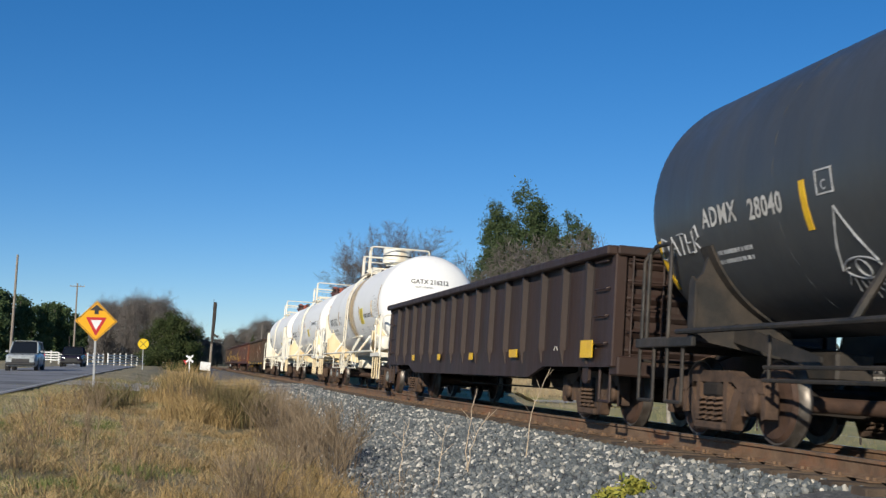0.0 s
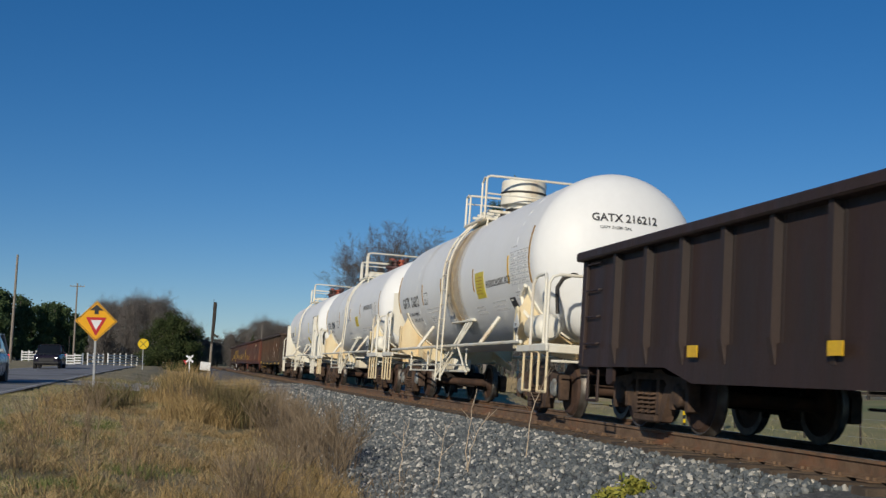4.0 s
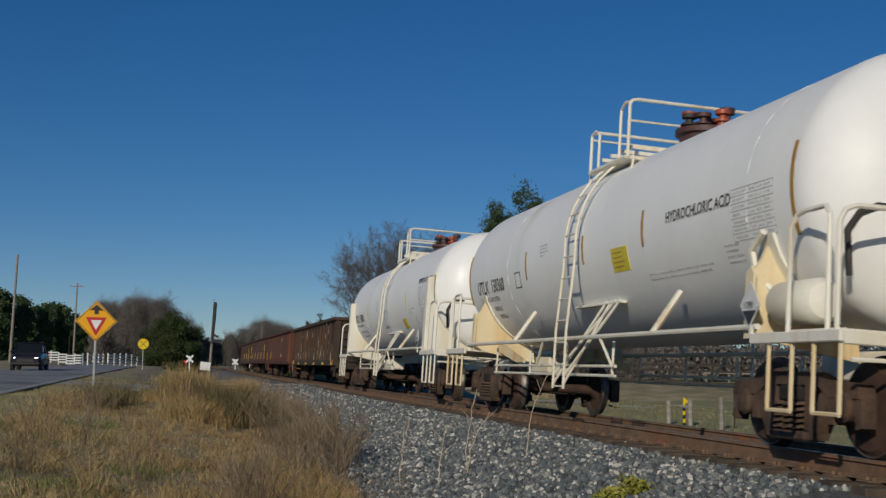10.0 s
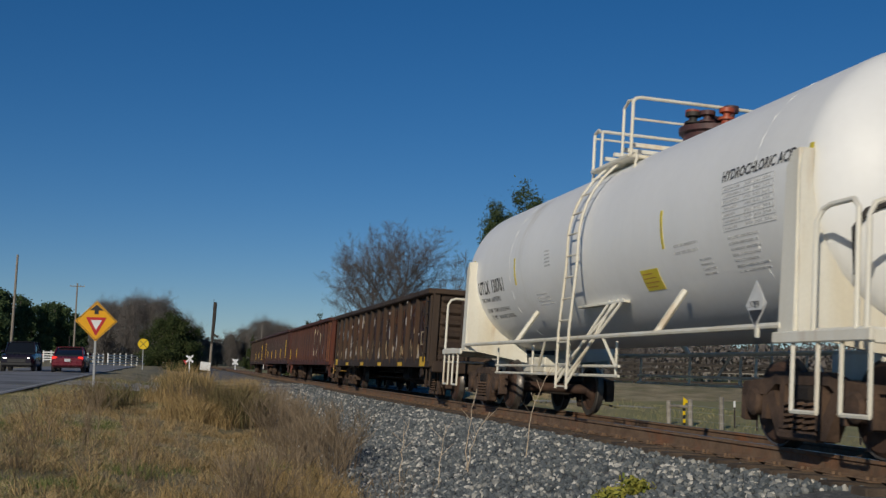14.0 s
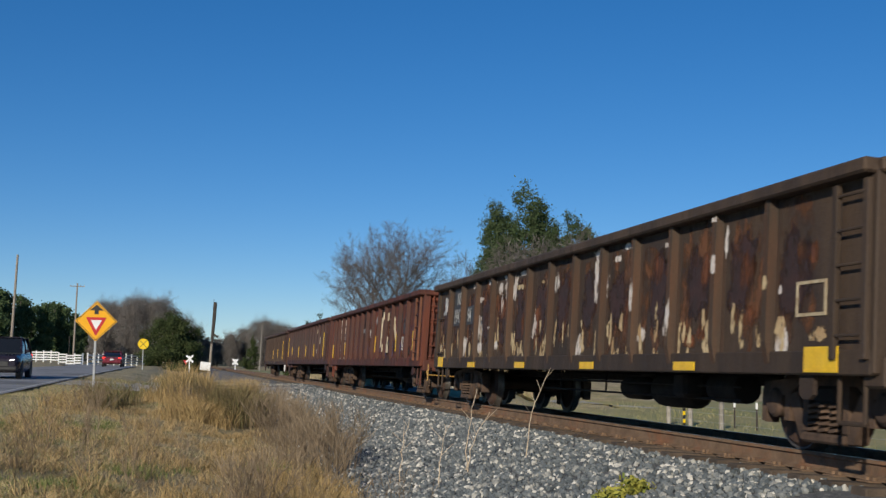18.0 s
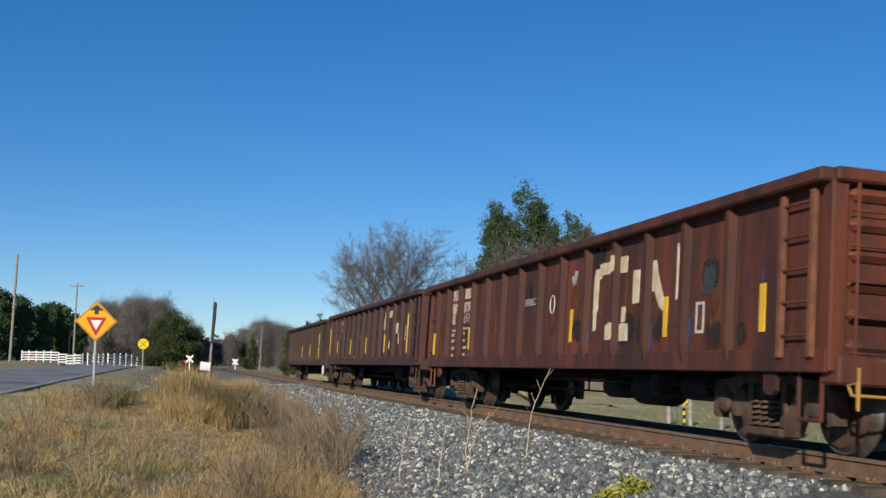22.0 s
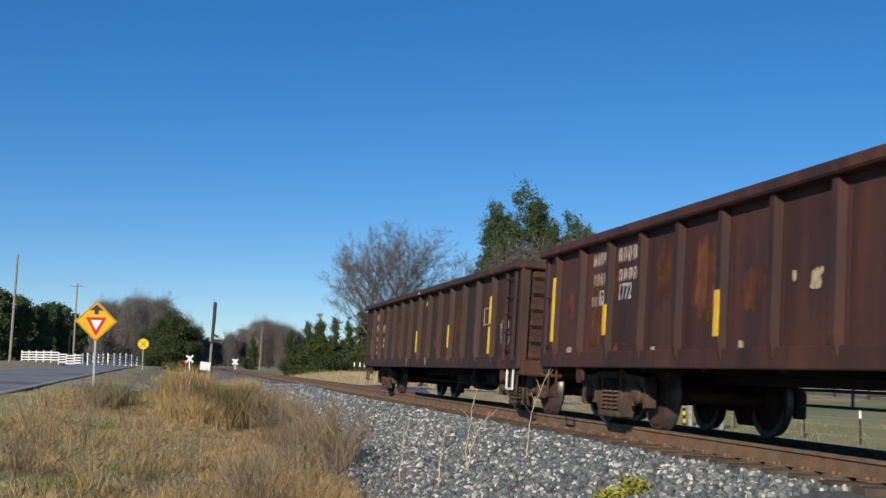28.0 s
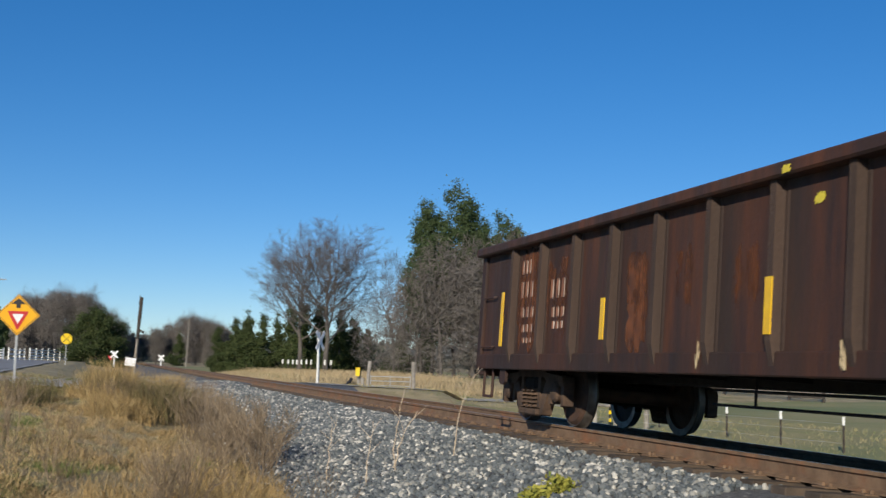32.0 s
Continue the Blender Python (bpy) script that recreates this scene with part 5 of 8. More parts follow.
lettering(gon1, "1943", 0.27, 6.25, 1.53, None, TS - 0.008, PALE_INK, 0.72)
lettering(gon1, "94", 0.27, 5.19, 1.52, None, TS - 0.008, PALE_INK, 0.72)
s = Shape()
for q in ([(6.79, 2.07), (7.18, 1.73)], [(7.08, 2.07), (7.00, 1.72)]):
    stroke(s, q, 0.02, TS)
part("chalk_cross", s, CHALK, gon1)

POST_FACE = -1.5565
for y0_, y1_, z0_, z1_, n_ in ((-2.36, -2.82, 1.87, 2.02, TS), (-2.17, -2.33, 1.38, 1.90, TS), (-2.20, -2.42, 1.82, 1.96, TS), (-2.18, -2.28, 1.17, 1.40, TS), (-2.94, -3.05, 1.87, 2.07, POST_FACE), (-3.05, -3.28, 1.85, 2.05, TS), (-3.48, -3.67, 1.46, 1.85, TS),
                               (-2.94, -3.05, 1.04, 1.25, POST_FACE), (-2.62, -2.86, 1.05, 1.24, TS), (-3.09, -3.38, 1.03, 1.24, TS), (-3.15, -3.28, 1.25, 1.44, TS), (-3.80, -3.93, 1.65, 1.95, TS), (-4.05, -4.17, 1.57, 1.92, TS), (-4.70, -4.74, 1.44, 2.05, TS)):
    label(gon2, y0_, y1_, z0_, z1_, None, LETTER_CREAM, "letter_patch", n_)
s = Shape()
s.plate([(-4.10, 1.88), (-4.18, 1.80), (-4.42, 1.42), (-4.36, 1.34), (-4.26, 1.40), (-4.10, 1.60)], "x", TS - 0.003, 0.006)
part("letter_patch", s, LETTER_CREAM, gon2)
s = Shape()
s.plate([(-5.46, 1.86), (-5.62, 1.68), (-5.58, 1.46), (-5.36, 1.46), (-5.31, 1.68)], "x", TS - 0.002, 0.004)
part("grey_diamond", s, SLATE_MARK, gon2, "dull grey diamond of overpaint")
flakes(gon2, BLUE_MARK, [(1.99, 1.13, 0.16, 0.38, 0.0), (-0.04, 1.14, 0.10, 0.32, 0.0), (-2.08, 1.18, 0.07, 0.39, 0.0), (-4.08, 1.14, 0.07, 0.43, 0.0), (-5.09, 1.12, 0.10, 0.39, 0.0), (-3.08, 1.15, 0.06, 0.47, 0.0), (-6.30, 1.55, 0.04, 0.20, 0.0), (-6.39, 1.46, 0.16, 0.02, 0.0), (-6.59, 1.56, 0.04, 0.19, 0.0)], "blue_mark")
flakes(gon2, SOOT, [(-3.82, 1.16, 1.78, 0.44, 0.0), (-1.56, 1.19, 0.59, 0.28, 0.0), (-5.53, 1.67, 0.44, 0.31, 0.0), (0.69, 1.86, 0.71, 0.45, 0.0), (-6.25, 1.05, 0.24, 0.23, 0.0), (-5.57, 1.04, 0.55, 0.30, 0.0), (-2.20, 2.04, 0.73, 0.42, 0.0)], "soot_patch", TS)
flakes(gon2, INK, [(-5.51, 1.62, 0.29, 0.25, 0.0), (-5.08, 1.85, 0.11, 0.22, 0.0)], "dark_patch")
for q, k in zip(((5.78, 5.15, 1.96, 2.17), (4.83, 4.36, 1.96, 2.15), (5.79, 5.29, 1.71, 1.91), (4.84, 4.26, 1.71, 1.90), (5.76, 5.50, 1.51, 1.70)), (4, 4, 4, 4, 2)):
    w = (q[1] - q[0]) / k
    for i in range(k):
        stencil = Shape()
        for k_ in (0.0, 0.52):
            panel(stencil, q[0] + w * (i + k_), q[0] + w * (i + k_ + 0.17), q[2], q[3], TS)
        zc = q[3] - 0.03 if i % 2 else (q[2] + q[3]) / 2
        panel(stencil, q[0] + w * (i + 0.17), q[0] + w * (i + 0.52), zc, zc + 0.03, TS)
        part("letter_bar", stencil, WORN_WHITE, gon2)
for text, y, z in (("13", 5.40, 1.50), ("6976", 4.81, 1.50)):
    lettering(gon2, text, 0.20, y, z, None, TS - 0.004, WORN_WHITE, 0.92)
for q in ((5.74, 5.12, 1.37, 1.41), (4.83, 4.17, 1.39, 1.43), (5.71, 5.02, 0.80, 0.83), (4.78, 4.09, 0.79, 0.84)):
    label(gon2, *q, None, WORN_WHITE, "rule_bar")
for q in ((5.74, 5.54, 1.28, 1.34), (5.73, 5.49, 1.16, 1.22), (5.35, 5.13, 1.15, 1.21), (5.72, 5.48, 1.02, 1.08), (5.32, 5.12, 1.02, 1.08), (5.71, 5.53, 0.88, 0.94), (4.79, 4.70, 1.29, 1.34), (4.43, 4.21, 1.28, 1.34), (4.78, 4.67, 1.16, 1.21), (4.39, 4.19, 1.16, 1.21), (4.77, 4.53, 1.03, 1.08), (4.39, 4.15, 1.02, 1.08), (4.77, 4.62, 0.90, 0.95), (4.36, 4.15, 0.90, 0.95)):
    small = Shape()
    w = (q[1] - q[0]) / 3
    for i in range(3):
        panel(small, q[0] + w * i, q[0] + w * (i + 0.72), q[2], q[3], TS, None)
    part("small_print", small, WORN_WHITE, gon2)
outline(gon2, -5.21, -5.40, 1.07, 1.39, 0.03, None, PALE_INK)
q = (0.89, 0.33, 1.63, 1.74)
for i in range(4):
    z = q[2] + (q[3] - q[2]) * (i + 0.2) / 4
    label(gon2, q[0], q[1] + (q[0] - q[1]) * 0.12 * (i % 3), z, z + 0.018, None, CHALK, "small_print")
label(gon2, -5.54, -5.76, 0.77, 0.85, None, GREY_INK, "plate")
s = Shape()
cy_, cz_ = -0.48, 1.60
stroke(s, [(cy_ + 0.10 * math.cos(a), cz_ + 0.13 * math.sin(a)) for a in [i * math.pi / 8 for i in range(17)]], 0.010, TS)
part("ring_mark", s, PALE_INK, gon2)
flakes(gon2, CHALK, [(-1.42, 1.91, 0.14, 0.20, 0.4), (-1.33, 1.89, 0.08, 0.10, -0.4)], "tick_mark")

flakes(gon3, LETTER_CREAM, [(-3.12, 2.00, 0.58, 0.20, 0.2), (-3.69, 2.00, 0.42, 0.18, 0.0), (-2.85, 1.79, 0.18, 0.34, 0.0), (-2.95, 1.45, 0.14, 0.23, 0.0), (-4.27, 1.89, 0.30, 0.24, 0.0), (-4.12, 1.55, 0.21, 0.34, 0.0), (-4.67, 1.62, 0.31, 0.28, 0.2), (-4.98, 1.38, 0.18, 0.30, 0.3), (-5.28, 1.77, 0.15, 0.68, 0.0), (-3.67, 1.23, 0.13, 0.22, 0.0), (-0.97, 1.47, 0.18, 0.19, 0.0)], "letter_patch")
flakes(gon3, ORANGE_RUST, [(1.90, 1.47, 0.59, 0.40, 0.0), (-2.15, 0.93, 0.77, 0.34, 0.0), (-2.38, 1.70, 0.45, 0.70, 0.0), (-6.14, 0.96, 0.67, 0.26, 0.0), (-6.93, 0.98, 0.40, 0.29, 0.0), (5.68, 1.81, 0.66, 0.60, 0.0)], "rust_patch")
flakes(gon3, ORANGE_RUST, [(2.02, 1.44, 0.52, 0.42, 0.0), (6.00, 1.21, 0.81, 0.56, 0.0), (5.06, 0.92, 1.06, 0.20, 0.0), (4.29, 1.85, 0.41, 0.26, 0.0)], "rust_patch")
outline(gon3, -5.77, -6.26, 1.31, 1.64, 0.02, None, PALE_INK)
for q in ((6.36, 5.87, 1.99, 2.16), (5.49, 4.87, 1.98, 2.16), (6.32, 5.83, 1.74, 1.90), (5.45, 4.84, 1.75, 1.90), (6.36, 5.83, 1.48, 1.61)):
    for i in range(4):
        w = (q[1] - q[0]) / 4
        for k_ in (0.0, 0.45):
            label(gon3, q[0] + w * (i + k_), q[0] + w * (i + k_ + 0.16), q[2], q[3], None, FADED_WHITE, "letter_bar")
        label(gon3, q[0] + w * i, q[0] + w * (i + 0.55), q[3] - 0.03, q[3], None, FADED_WHITE, "letter_bar", TS - 0.001)
lettering(gon3, "13", 0.19, 6.11, 1.50, None, TS - 0.004, PALE_INK, 0.8)
lettering(gon3, "1772", 0.20, 5.45, 1.53, None, TS - 0.004, PALE_INK, 0.8)
flakes(gon3, CREAM_INK, [(7.17, 0.94, 0.19, 0.09, 0.0), (4.33, 0.92, 0.13, 0.07, 0.0), (2.26, 0.94, 0.10, 0.08, 0.0), (0.97, 1.48, 0.18, 0.19, 0.3), (1.33, 1.52, 0.07, 0.10, 0.0)], "spot_mark")

flakes(gon4, ORANGE_RUST, [(5.83, 1.53, 0.89, 1.39, 0.0), (4.85, 1.56, 0.74, 1.06, 0.0), (2.68, 1.65, 0.52, 0.55, 0.0), (-1.44, 1.23, 0.52, 0.51, 0.0), (-3.54, 1.58, 0.62, 0.57, 0.0), (-2.50, 1.19, 0.64, 0.41, 0.0)], "rust_panel", TS)
for q in ((6.10, 5.73, 1.90, 2.08), (6.10, 5.59, 1.59, 1.80), (5.05, 4.53, 1.54, 1.77), (6.04, 5.53, 1.34, 1.47), (4.99, 4.53, 1.31, 1.43), (5.99, 5.55, 1.15, 1.25), (4.95, 4.56, 1.17, 1.26), (5.95, 5.58, 1.01, 1.08)):
    for i in range(3):
        w = (q[1] - q[0]) / 3
        label(gon4, q[0] + w * i, q[0] + w * (i + 0.30), q[2], q[3], None, BAR_RUST, "letter_bar")
        label(gon4, q[0] + w * (i + 0.4), q[0] + w * (i + 0.52), q[2], q[3], None, BAR_PAINT, "letter_bar")
flakes(gon4, OLD_CREAM, [(1.27, 0.85, 0.11, 0.27, 0.0), (-0.84, 0.84, 0.10, 0.24, 0.0), (-2.90, 0.92, 0.12, 0.28, 0.1)], "paint_patch", TS - 0.06)
flakes(gon4, LABEL_YELLOW, [(-0.41, 2.04, 0.13, 0.09, 0.4)], "yellow_splash")
flakes(gon4, LABEL_YELLOW, [(-0.17, 2.28, 0.12, 0.07, 0.0)], "yellow_splash", -1.622)
outline(gon4, -5.35, -5.85, 1.42, 1.72, 0.02, None, CREAM_INK)
s = Shape()
for q in ([(-6.60, 1.48), (-6.53, 1.37), (-6.51, 1.24), (-6.56, 1.12), (-6.66, 1.06), (-6.76, 1.08), (-6.77, 1.16), (-6.68, 1.22), (-6.57, 1.18)], [(-6.48, 1.41), (-6.54, 1.32), (-6.63, 1.34), (-6.71, 1.46)], [(-6.95, 1.38), (-6.94, 1.34), (-6.90, 1.31), (-6.84, 1.30), (-6.79, 1.32), (-6.74, 1.35), (-6.72, 1.40), (-6.74, 1.44), (-6.78, 1.48), (-6.83, 1.48), (-6.89, 1.47), (-6.94, 1.43), (-6.95, 1.38)], [(-7.01, 1.17), (-6.99, 1.11), (-6.94, 1.07), (-6.88, 1.06), (-6.81, 1.07), (-6.75, 1.12), (-6.72, 1.18), (-6.74, 1.24), (-6.79, 1.28), (-6.86, 1.29), (-6.93, 1.27), (-6.98, 1.23), (-7.01, 1.17)]):
    stroke(s, q, 0.009, TS)
part("chalk_scrawl", s, SCRAWL, gon4, "grey-blue sprayed scrawl")

step_stirrup(gon4, -7.22, -1.475, SIGN_PALE, 0.68, 0.36, 0.34)


# ---------------------------------------------------------------- plants
def island_ramp(name, stops, rough=0.9, bump=0.0):
    """A surface whose separate pieces take colours from a ramp at random, with a little grain."""
    mat = bpy.data.materials.new(name)
    mat.use_nodes = True
    nt = mat.node_tree
    n, link = nt.nodes, nt.links.new
    b = n["Principled BSDF"]
    b.inputs["Roughness"].default_value, b.inputs["Specular IOR Level"].default_value = rough, 0.12
    geo = n.new("ShaderNodeNewGeometry")
    ramp = n.new("ShaderNodeValToRGB")
    els = ramp.color_ramp.elements
    while len(els) < len(stops):
        els.new(0.5)
    for e, (p, c) in zip(els, stops):
        e.position, e.color = p, (*c, 1)
    link(geo.outputs["Random Per Island"], ramp.inputs["Fac"])
    co = n.new("ShaderNodeTexCoord")
    tx = n.new("ShaderNodeTexNoise")
    tx.inputs["Scale"].default_value, tx.inputs["Detail"].default_value = 40, 4
    link(co.outputs["Object"], tx.inputs["Vector"])
    mr = n.new("ShaderNodeMapRange")
    mr.inputs["To Min"].default_value, mr.inputs["To Max"].default_value = 0.7, 1.25
    link(tx.outputs["Fac"], mr.inputs["Value"])
    mx = n.new("ShaderNodeMix")
    mx.data_type, mx.blend_type = "RGBA", "MULTIPLY"
    mx.inputs["Factor"].default_value = 1.0
    link(ramp.outputs["Color"], mx.inputs["A"])
    link(mr.outputs["Result"], mx.inputs["B"])
    link(mx.outputs["Result"], b.inputs["Base Color"])
    return mat


STRAW = island_ramp("straw", [(0.0, (0.52, 0.37, 0.185)), (0.4, (0.37, 0.26, 0.125)), (0.75, (0.16, 0.115, 0.058)), (1.0, (0.62, 0.47, 0.25))])
GOLD_STRAW = island_ramp("golden_straw", [(0.0, (0.50, 0.35, 0.16)), (0.5, (0.33, 0.225, 0.10)), (0.75, (0.16, 0.11, 0.05)), (1.0, (0.58, 0.44, 0.22))])
LAWN = island_ramp("winter_lawn", [(0.0, (0.46, 0.37, 0.20)), (0.4, (0.36, 0.30, 0.15)), (0.7, (0.19, 0.21, 0.07)), (0.85, (0.24, 0.24, 0.09)), (1.0, (0.50, 0.42, 0.25))])
THATCH = island_ramp("bleached_thatch", [(0.0, (0.60, 0.49, 0.29)), (0.35, (0.47, 0.385, 0.21)), (0.6, (0.27, 0.245, 0.115)), (0.8, (0.15, 0.13, 0.062)), (1.0, (0.68, 0.58, 0.38))])
PALE_STRAW = island_ramp("pale_straw", [(0.0, (0.44, 0.34, 0.20)), (0.6, (0.34, 0.26, 0.15)), (1.0, (0.52, 0.43, 0.28))])
OLIVE_WEED = island_ramp("olive_weed", [(0.0, (0.125, 0.100, 0.048)), (0.5, (0.18, 0.135, 0.07)), (0.8, (0.10, 0.105, 0.04)), (1.0, (0.26, 0.19, 0.11))])
GREEN_BLADE = island_ramp("green_blade", [(0.0, (0.085, 0.125, 0.035)), (0.5, (0.14, 0.165, 0.055)), (1.0, (0.28, 0.25, 0.11))])
TWIG = island_ramp("weed_twig", [(0.0, (0.14, 0.105, 0.070)), (0.6, (0.22, 0.165, 0.11)), (1.0, (0.34, 0.265, 0.18))])
BARK = paint("grey_bark", (0.120, 0.105, 0.094), (0.075, 0.066, 0.060), 4, 0.95, 0, 0.5, 20)
PINE_LEAF = island_ramp("pine_needles", [(0.0, (0.036, 0.066, 0.032)), (0.6, (0.062, 0.098, 0.044)), (1.0, (0.100, 0.130, 0.058))])
CEDAR_LEAF = island_ramp("cedar_foliage", [(0.0, (0.028, 0.046, 0.018)), (0.6, (0.052, 0.070, 0.026)), (1.0, (0.090, 0.102, 0.040))])
IVY_LEAF = island_ramp("evergreen_leaves", [(0.0, (0.036, 0.060, 0.026)), (0.5, (0.058, 0.088, 0.038)), (1.0, (0.100, 0.125, 0.058))])
BRUSH = island_ramp("winter_brush", [(0.0, (0.115, 0.102, 0.094)), (0.6, (0.165, 0.148, 0.138)), (1.0, (0.22, 0.200, 0.188))])
STONE = island_ramp("crushed_stone", [(0.0, (0.070, 0.082, 0.090)), (0.35, (0.120, 0.135, 0.145)), (0.70, (0.175, 0.188, 0.190)), (0.86, (0.31, 0.305, 0.28)), (1.0, (0.64, 0.61, 0.55))])
YELLOW_FLOWER = island_ramp("yellow_weed", [(0.0, (0.22, 0.23, 0.045)), (0.6, (0.33, 0.30, 0.06)), (1.0, (0.16, 0.20, 0.05))])
nprng = np.random.default_rng(3)


def raw(name, v, f, mat):
    me = bpy.data.meshes.new(name)
    me.from_pydata(v, [], f)
    me.materials.append(mat)
    return me


def blades(name, spots, height, width, mat, lean=0.35, segs=2, tall=None):
    """Blades of grass: bent tapering strips at the given (x, y) places; tall(x, y) scales their height."""
    xy = np.array(spots)
    n_ = len(xy)
    z = np.array([ground_z(x, y) for x, y in spots]) - 0.02
    h = height * nprng.uniform(0.45, 1.15, n_)
    if tall:
        h *= np.array([tall(x, y) for x, y in spots])
    a, b = nprng.uniform(0, 2 * math.pi, n_), nprng.uniform(0, 2 * math.pi, n_)
    l = lean * h * nprng.uniform(0.2, 1.3, n_)
    wx, wy = np.cos(a) * width / 2, np.sin(a) * width / 2
    sag = 1 - min(0.8, 0.18 * lean)
    rows = []
    for i in range(segs + 1):
        t = i / segs
        q = (1 - 0.45 * t) if i < segs else 0.0
        cx, cy, cz = xy[:, 0] + np.cos(b) * l * t * t, xy[:, 1] + np.sin(b) * l * t * t, z + h * t * (1 - (1 - sag) * t)
        rows.append(np.stack([cx - wx * q, cy - wy * q, cz], 1))
        if i < segs:
            rows.append(np.stack([cx + wx * q, cy + wy * q, cz], 1))
    k = len(rows)
    v = np.stack(rows, 1).reshape(-1, 3)
    f = []
    for j in range(0, n_ * k, k):
        for i in range(segs - 1):
            f.append((j + 2 * i, j + 2 * i + 1, j + 2 * i + 3, j + 2 * i + 2))
        f.append((j + k - 3, j + k - 2, j + k - 1))
    return new(name, raw(name, v.tolist(), f, mat))


def scatter(n_, x0, x1, y0, y1, keep=None, power=1.0):
    out = []
    while len(out) < n_:
        x = nprng.uniform(x0, x1)
        y = y0 + (y1 - y0) * nprng.uniform() ** power
        if keep is None or keep(x, y) > nprng.uniform():
            out.append((x, y))
    return out


def patchy(x, y):
    return 0.38 + 1.1 * noise.noise(Vector((x * 0.8, y * 0.5, 3.0)))


def clumps(n_, per, x0, x1, y0, y1, spread, power=1.0):
    out = []
    for cx, cy in scatter(n_, x0, x1, y0, y1, patchy, power):
        for _ in range(per):
            out.append((cx + nprng.normal() * spread, cy + nprng.normal() * spread))
    return out


def toe(y):
    return -4.35 + 0.012 * (y - 12)


def verge(x, y):
    """Where the rough grass reaches towards the stones."""
    return x < toe(y) + 0.35 * noise.noise(Vector((y * 0.8, 0, 0)))


def tufts(rows, per, spread):
    """Blades in single tufts strewn round given places: x, y, number of tufts, how far they stray."""
    out = []
    for cx, cy, k_, sx_, sy_ in rows:
        for _ in range(k_):
            ox, oy = nprng.normal() * sx_ + cx, nprng.normal() * sy_ + cy
            out += [(ox + nprng.normal() * spread, oy + nprng.normal() * spread) for _ in range(per)]
    return out


def swell(x, y):
    return 0.55 + 0.9 * max(0.0, 0.45 + noise.noise(Vector((x * 0.55, y * 0.3, 9.0))))


lumps_ = [p for p in tufts([(x, y, 1, 0.0, 0.0) for x, y in scatter(520, -9.6, -4.3, 9.6, 34, patchy, 1.3)], 36, 0.055) if verge(*p)]
tagged(blades("grass_tufts", lumps_, 0.23, 0.009, STRAW, 0.9, 2, swell), "small straw tufts standing out of the thatch", "grass", kind="stuff")
# matted thatch that lies over the soil, then what stands in it
thatch = [p for p in scatter(30000, -9.9, -4.0, 9.0, 24, None, 1.15) + scatter(30000, -11.2, -4.0, 22, 52, None, 1.2) if verge(*p)]
tagged(blades("matted_grass", thatch, 0.10, 0.014, THATCH, 2.8, 2, swell), "matted bleached grass lying over the soil", "grass", kind="stuff")
dry = [p for p in scatter(9000, -9.3, -4.1, 9.5, 44, patchy, 1.5) + clumps(300, 55, -9.6, -4.3, 9.5, 44, 0.13, 1.4) if verge(*p)]
tagged(blades("dry_grass", dry, 0.18, 0.008, STRAW, 1.5, 3, swell), "tangled straw-coloured dry grass beside the ballast", "grass", kind="stuff")
near = [p for p in tufts([(-5.5, 11.9, 44, 0.6, 0.9), (-4.85, 13.4, 26, 0.3, 1.2), (-6.3, 12.4, 10, 0.5, 0.8), (-5.0, 15.5, 9, 0.4, 0.9)], 34, 0.08) if verge(*p)]
tagged(blades("near_straw", near, 0.44, 0.007, GOLD_STRAW, 0.75, 3), "standing golden straw in loose tufts", "grass", kind="stuff")
mound = tufts([(-6.4, 30.8, 13, 0.36, 1.2), (-6.3, 27.6, 12, 0.35, 0.8), (-5.8, 27.4, 14, 0.30, 0.7), (-6.0, 33.5, 14, 0.45, 1.6), (-5.4, 31.5, 8, 0.4, 1.2), (-9.2, 28.2, 3, 0.2, 0.5)], 80, 0.15)
tagged(blades("mound_grass", mound, 0.60, 0.012, GOLD_STRAW, 0.95, 3), "mounded golden dead grass behind the sign", "grass", kind="stuff")
plumes = tufts([(-4.55, 33.0, 7, 0.16, 0.6), (-4.85, 35.0, 6, 0.2, 0.8), (-6.4, 33.5, 9, 0.4, 1.2), (-6.2, 36, 8, 0.5, 1.0), (-5.5, 35, 8, 0.4, 1.0)], 80, 0.10)
tagged(blades("broom_sedge", plumes, 1.22, 0.010, GOLD_STRAW, 0.38, 4), "tall upright golden sedge on the hump", "grass", kind="stuff")
olive = tufts([(-5.2, 29.0, 26, 0.28, 1.0), (-4.9, 31.5, 18, 0.25, 1.0), (-6.4, 36.5, 12, 0.35, 0.8), (-5.45, 36.5, 14, 0.3, 0.8), (-8.5, 30.5, 5, 0.3, 0.7), (-6.6, 33.5, 10, 0.4, 1.0), (-5.9, 34.0, 10, 0.3, 1.0)], 90, 0.14)
tagged(blades("olive_weeds", olive, 0.92, 0.013, OLIVE_WEED, 0.6, 3), "dull olive-brown weeds on the hump", "grass", kind="stuff")
tagged(blades("short_grass", [p for p in scatter(34000, -12.2, -7.0, 11, 60, None, 1.4)], 0.09, 0.014, LAWN, 0.9), "short faded winter lawn beside the road", "grass", kind="stuff")
green = tufts([(-7.0, 15.3, 11, 0.35, 0.7), (-7.6, 12.0, 9, 0.3, 0.35), (-5.05, 17.8, 18, 0.28, 0.5), (-8.4, 45, 30, 0.6, 2.5), (-9.2, 20, 14, 0.8, 1.6), (-8.2, 23, 8, 0.5, 1.2), (-9.2, 15, 4, 0.4, 0.6)], 80, 0.13)
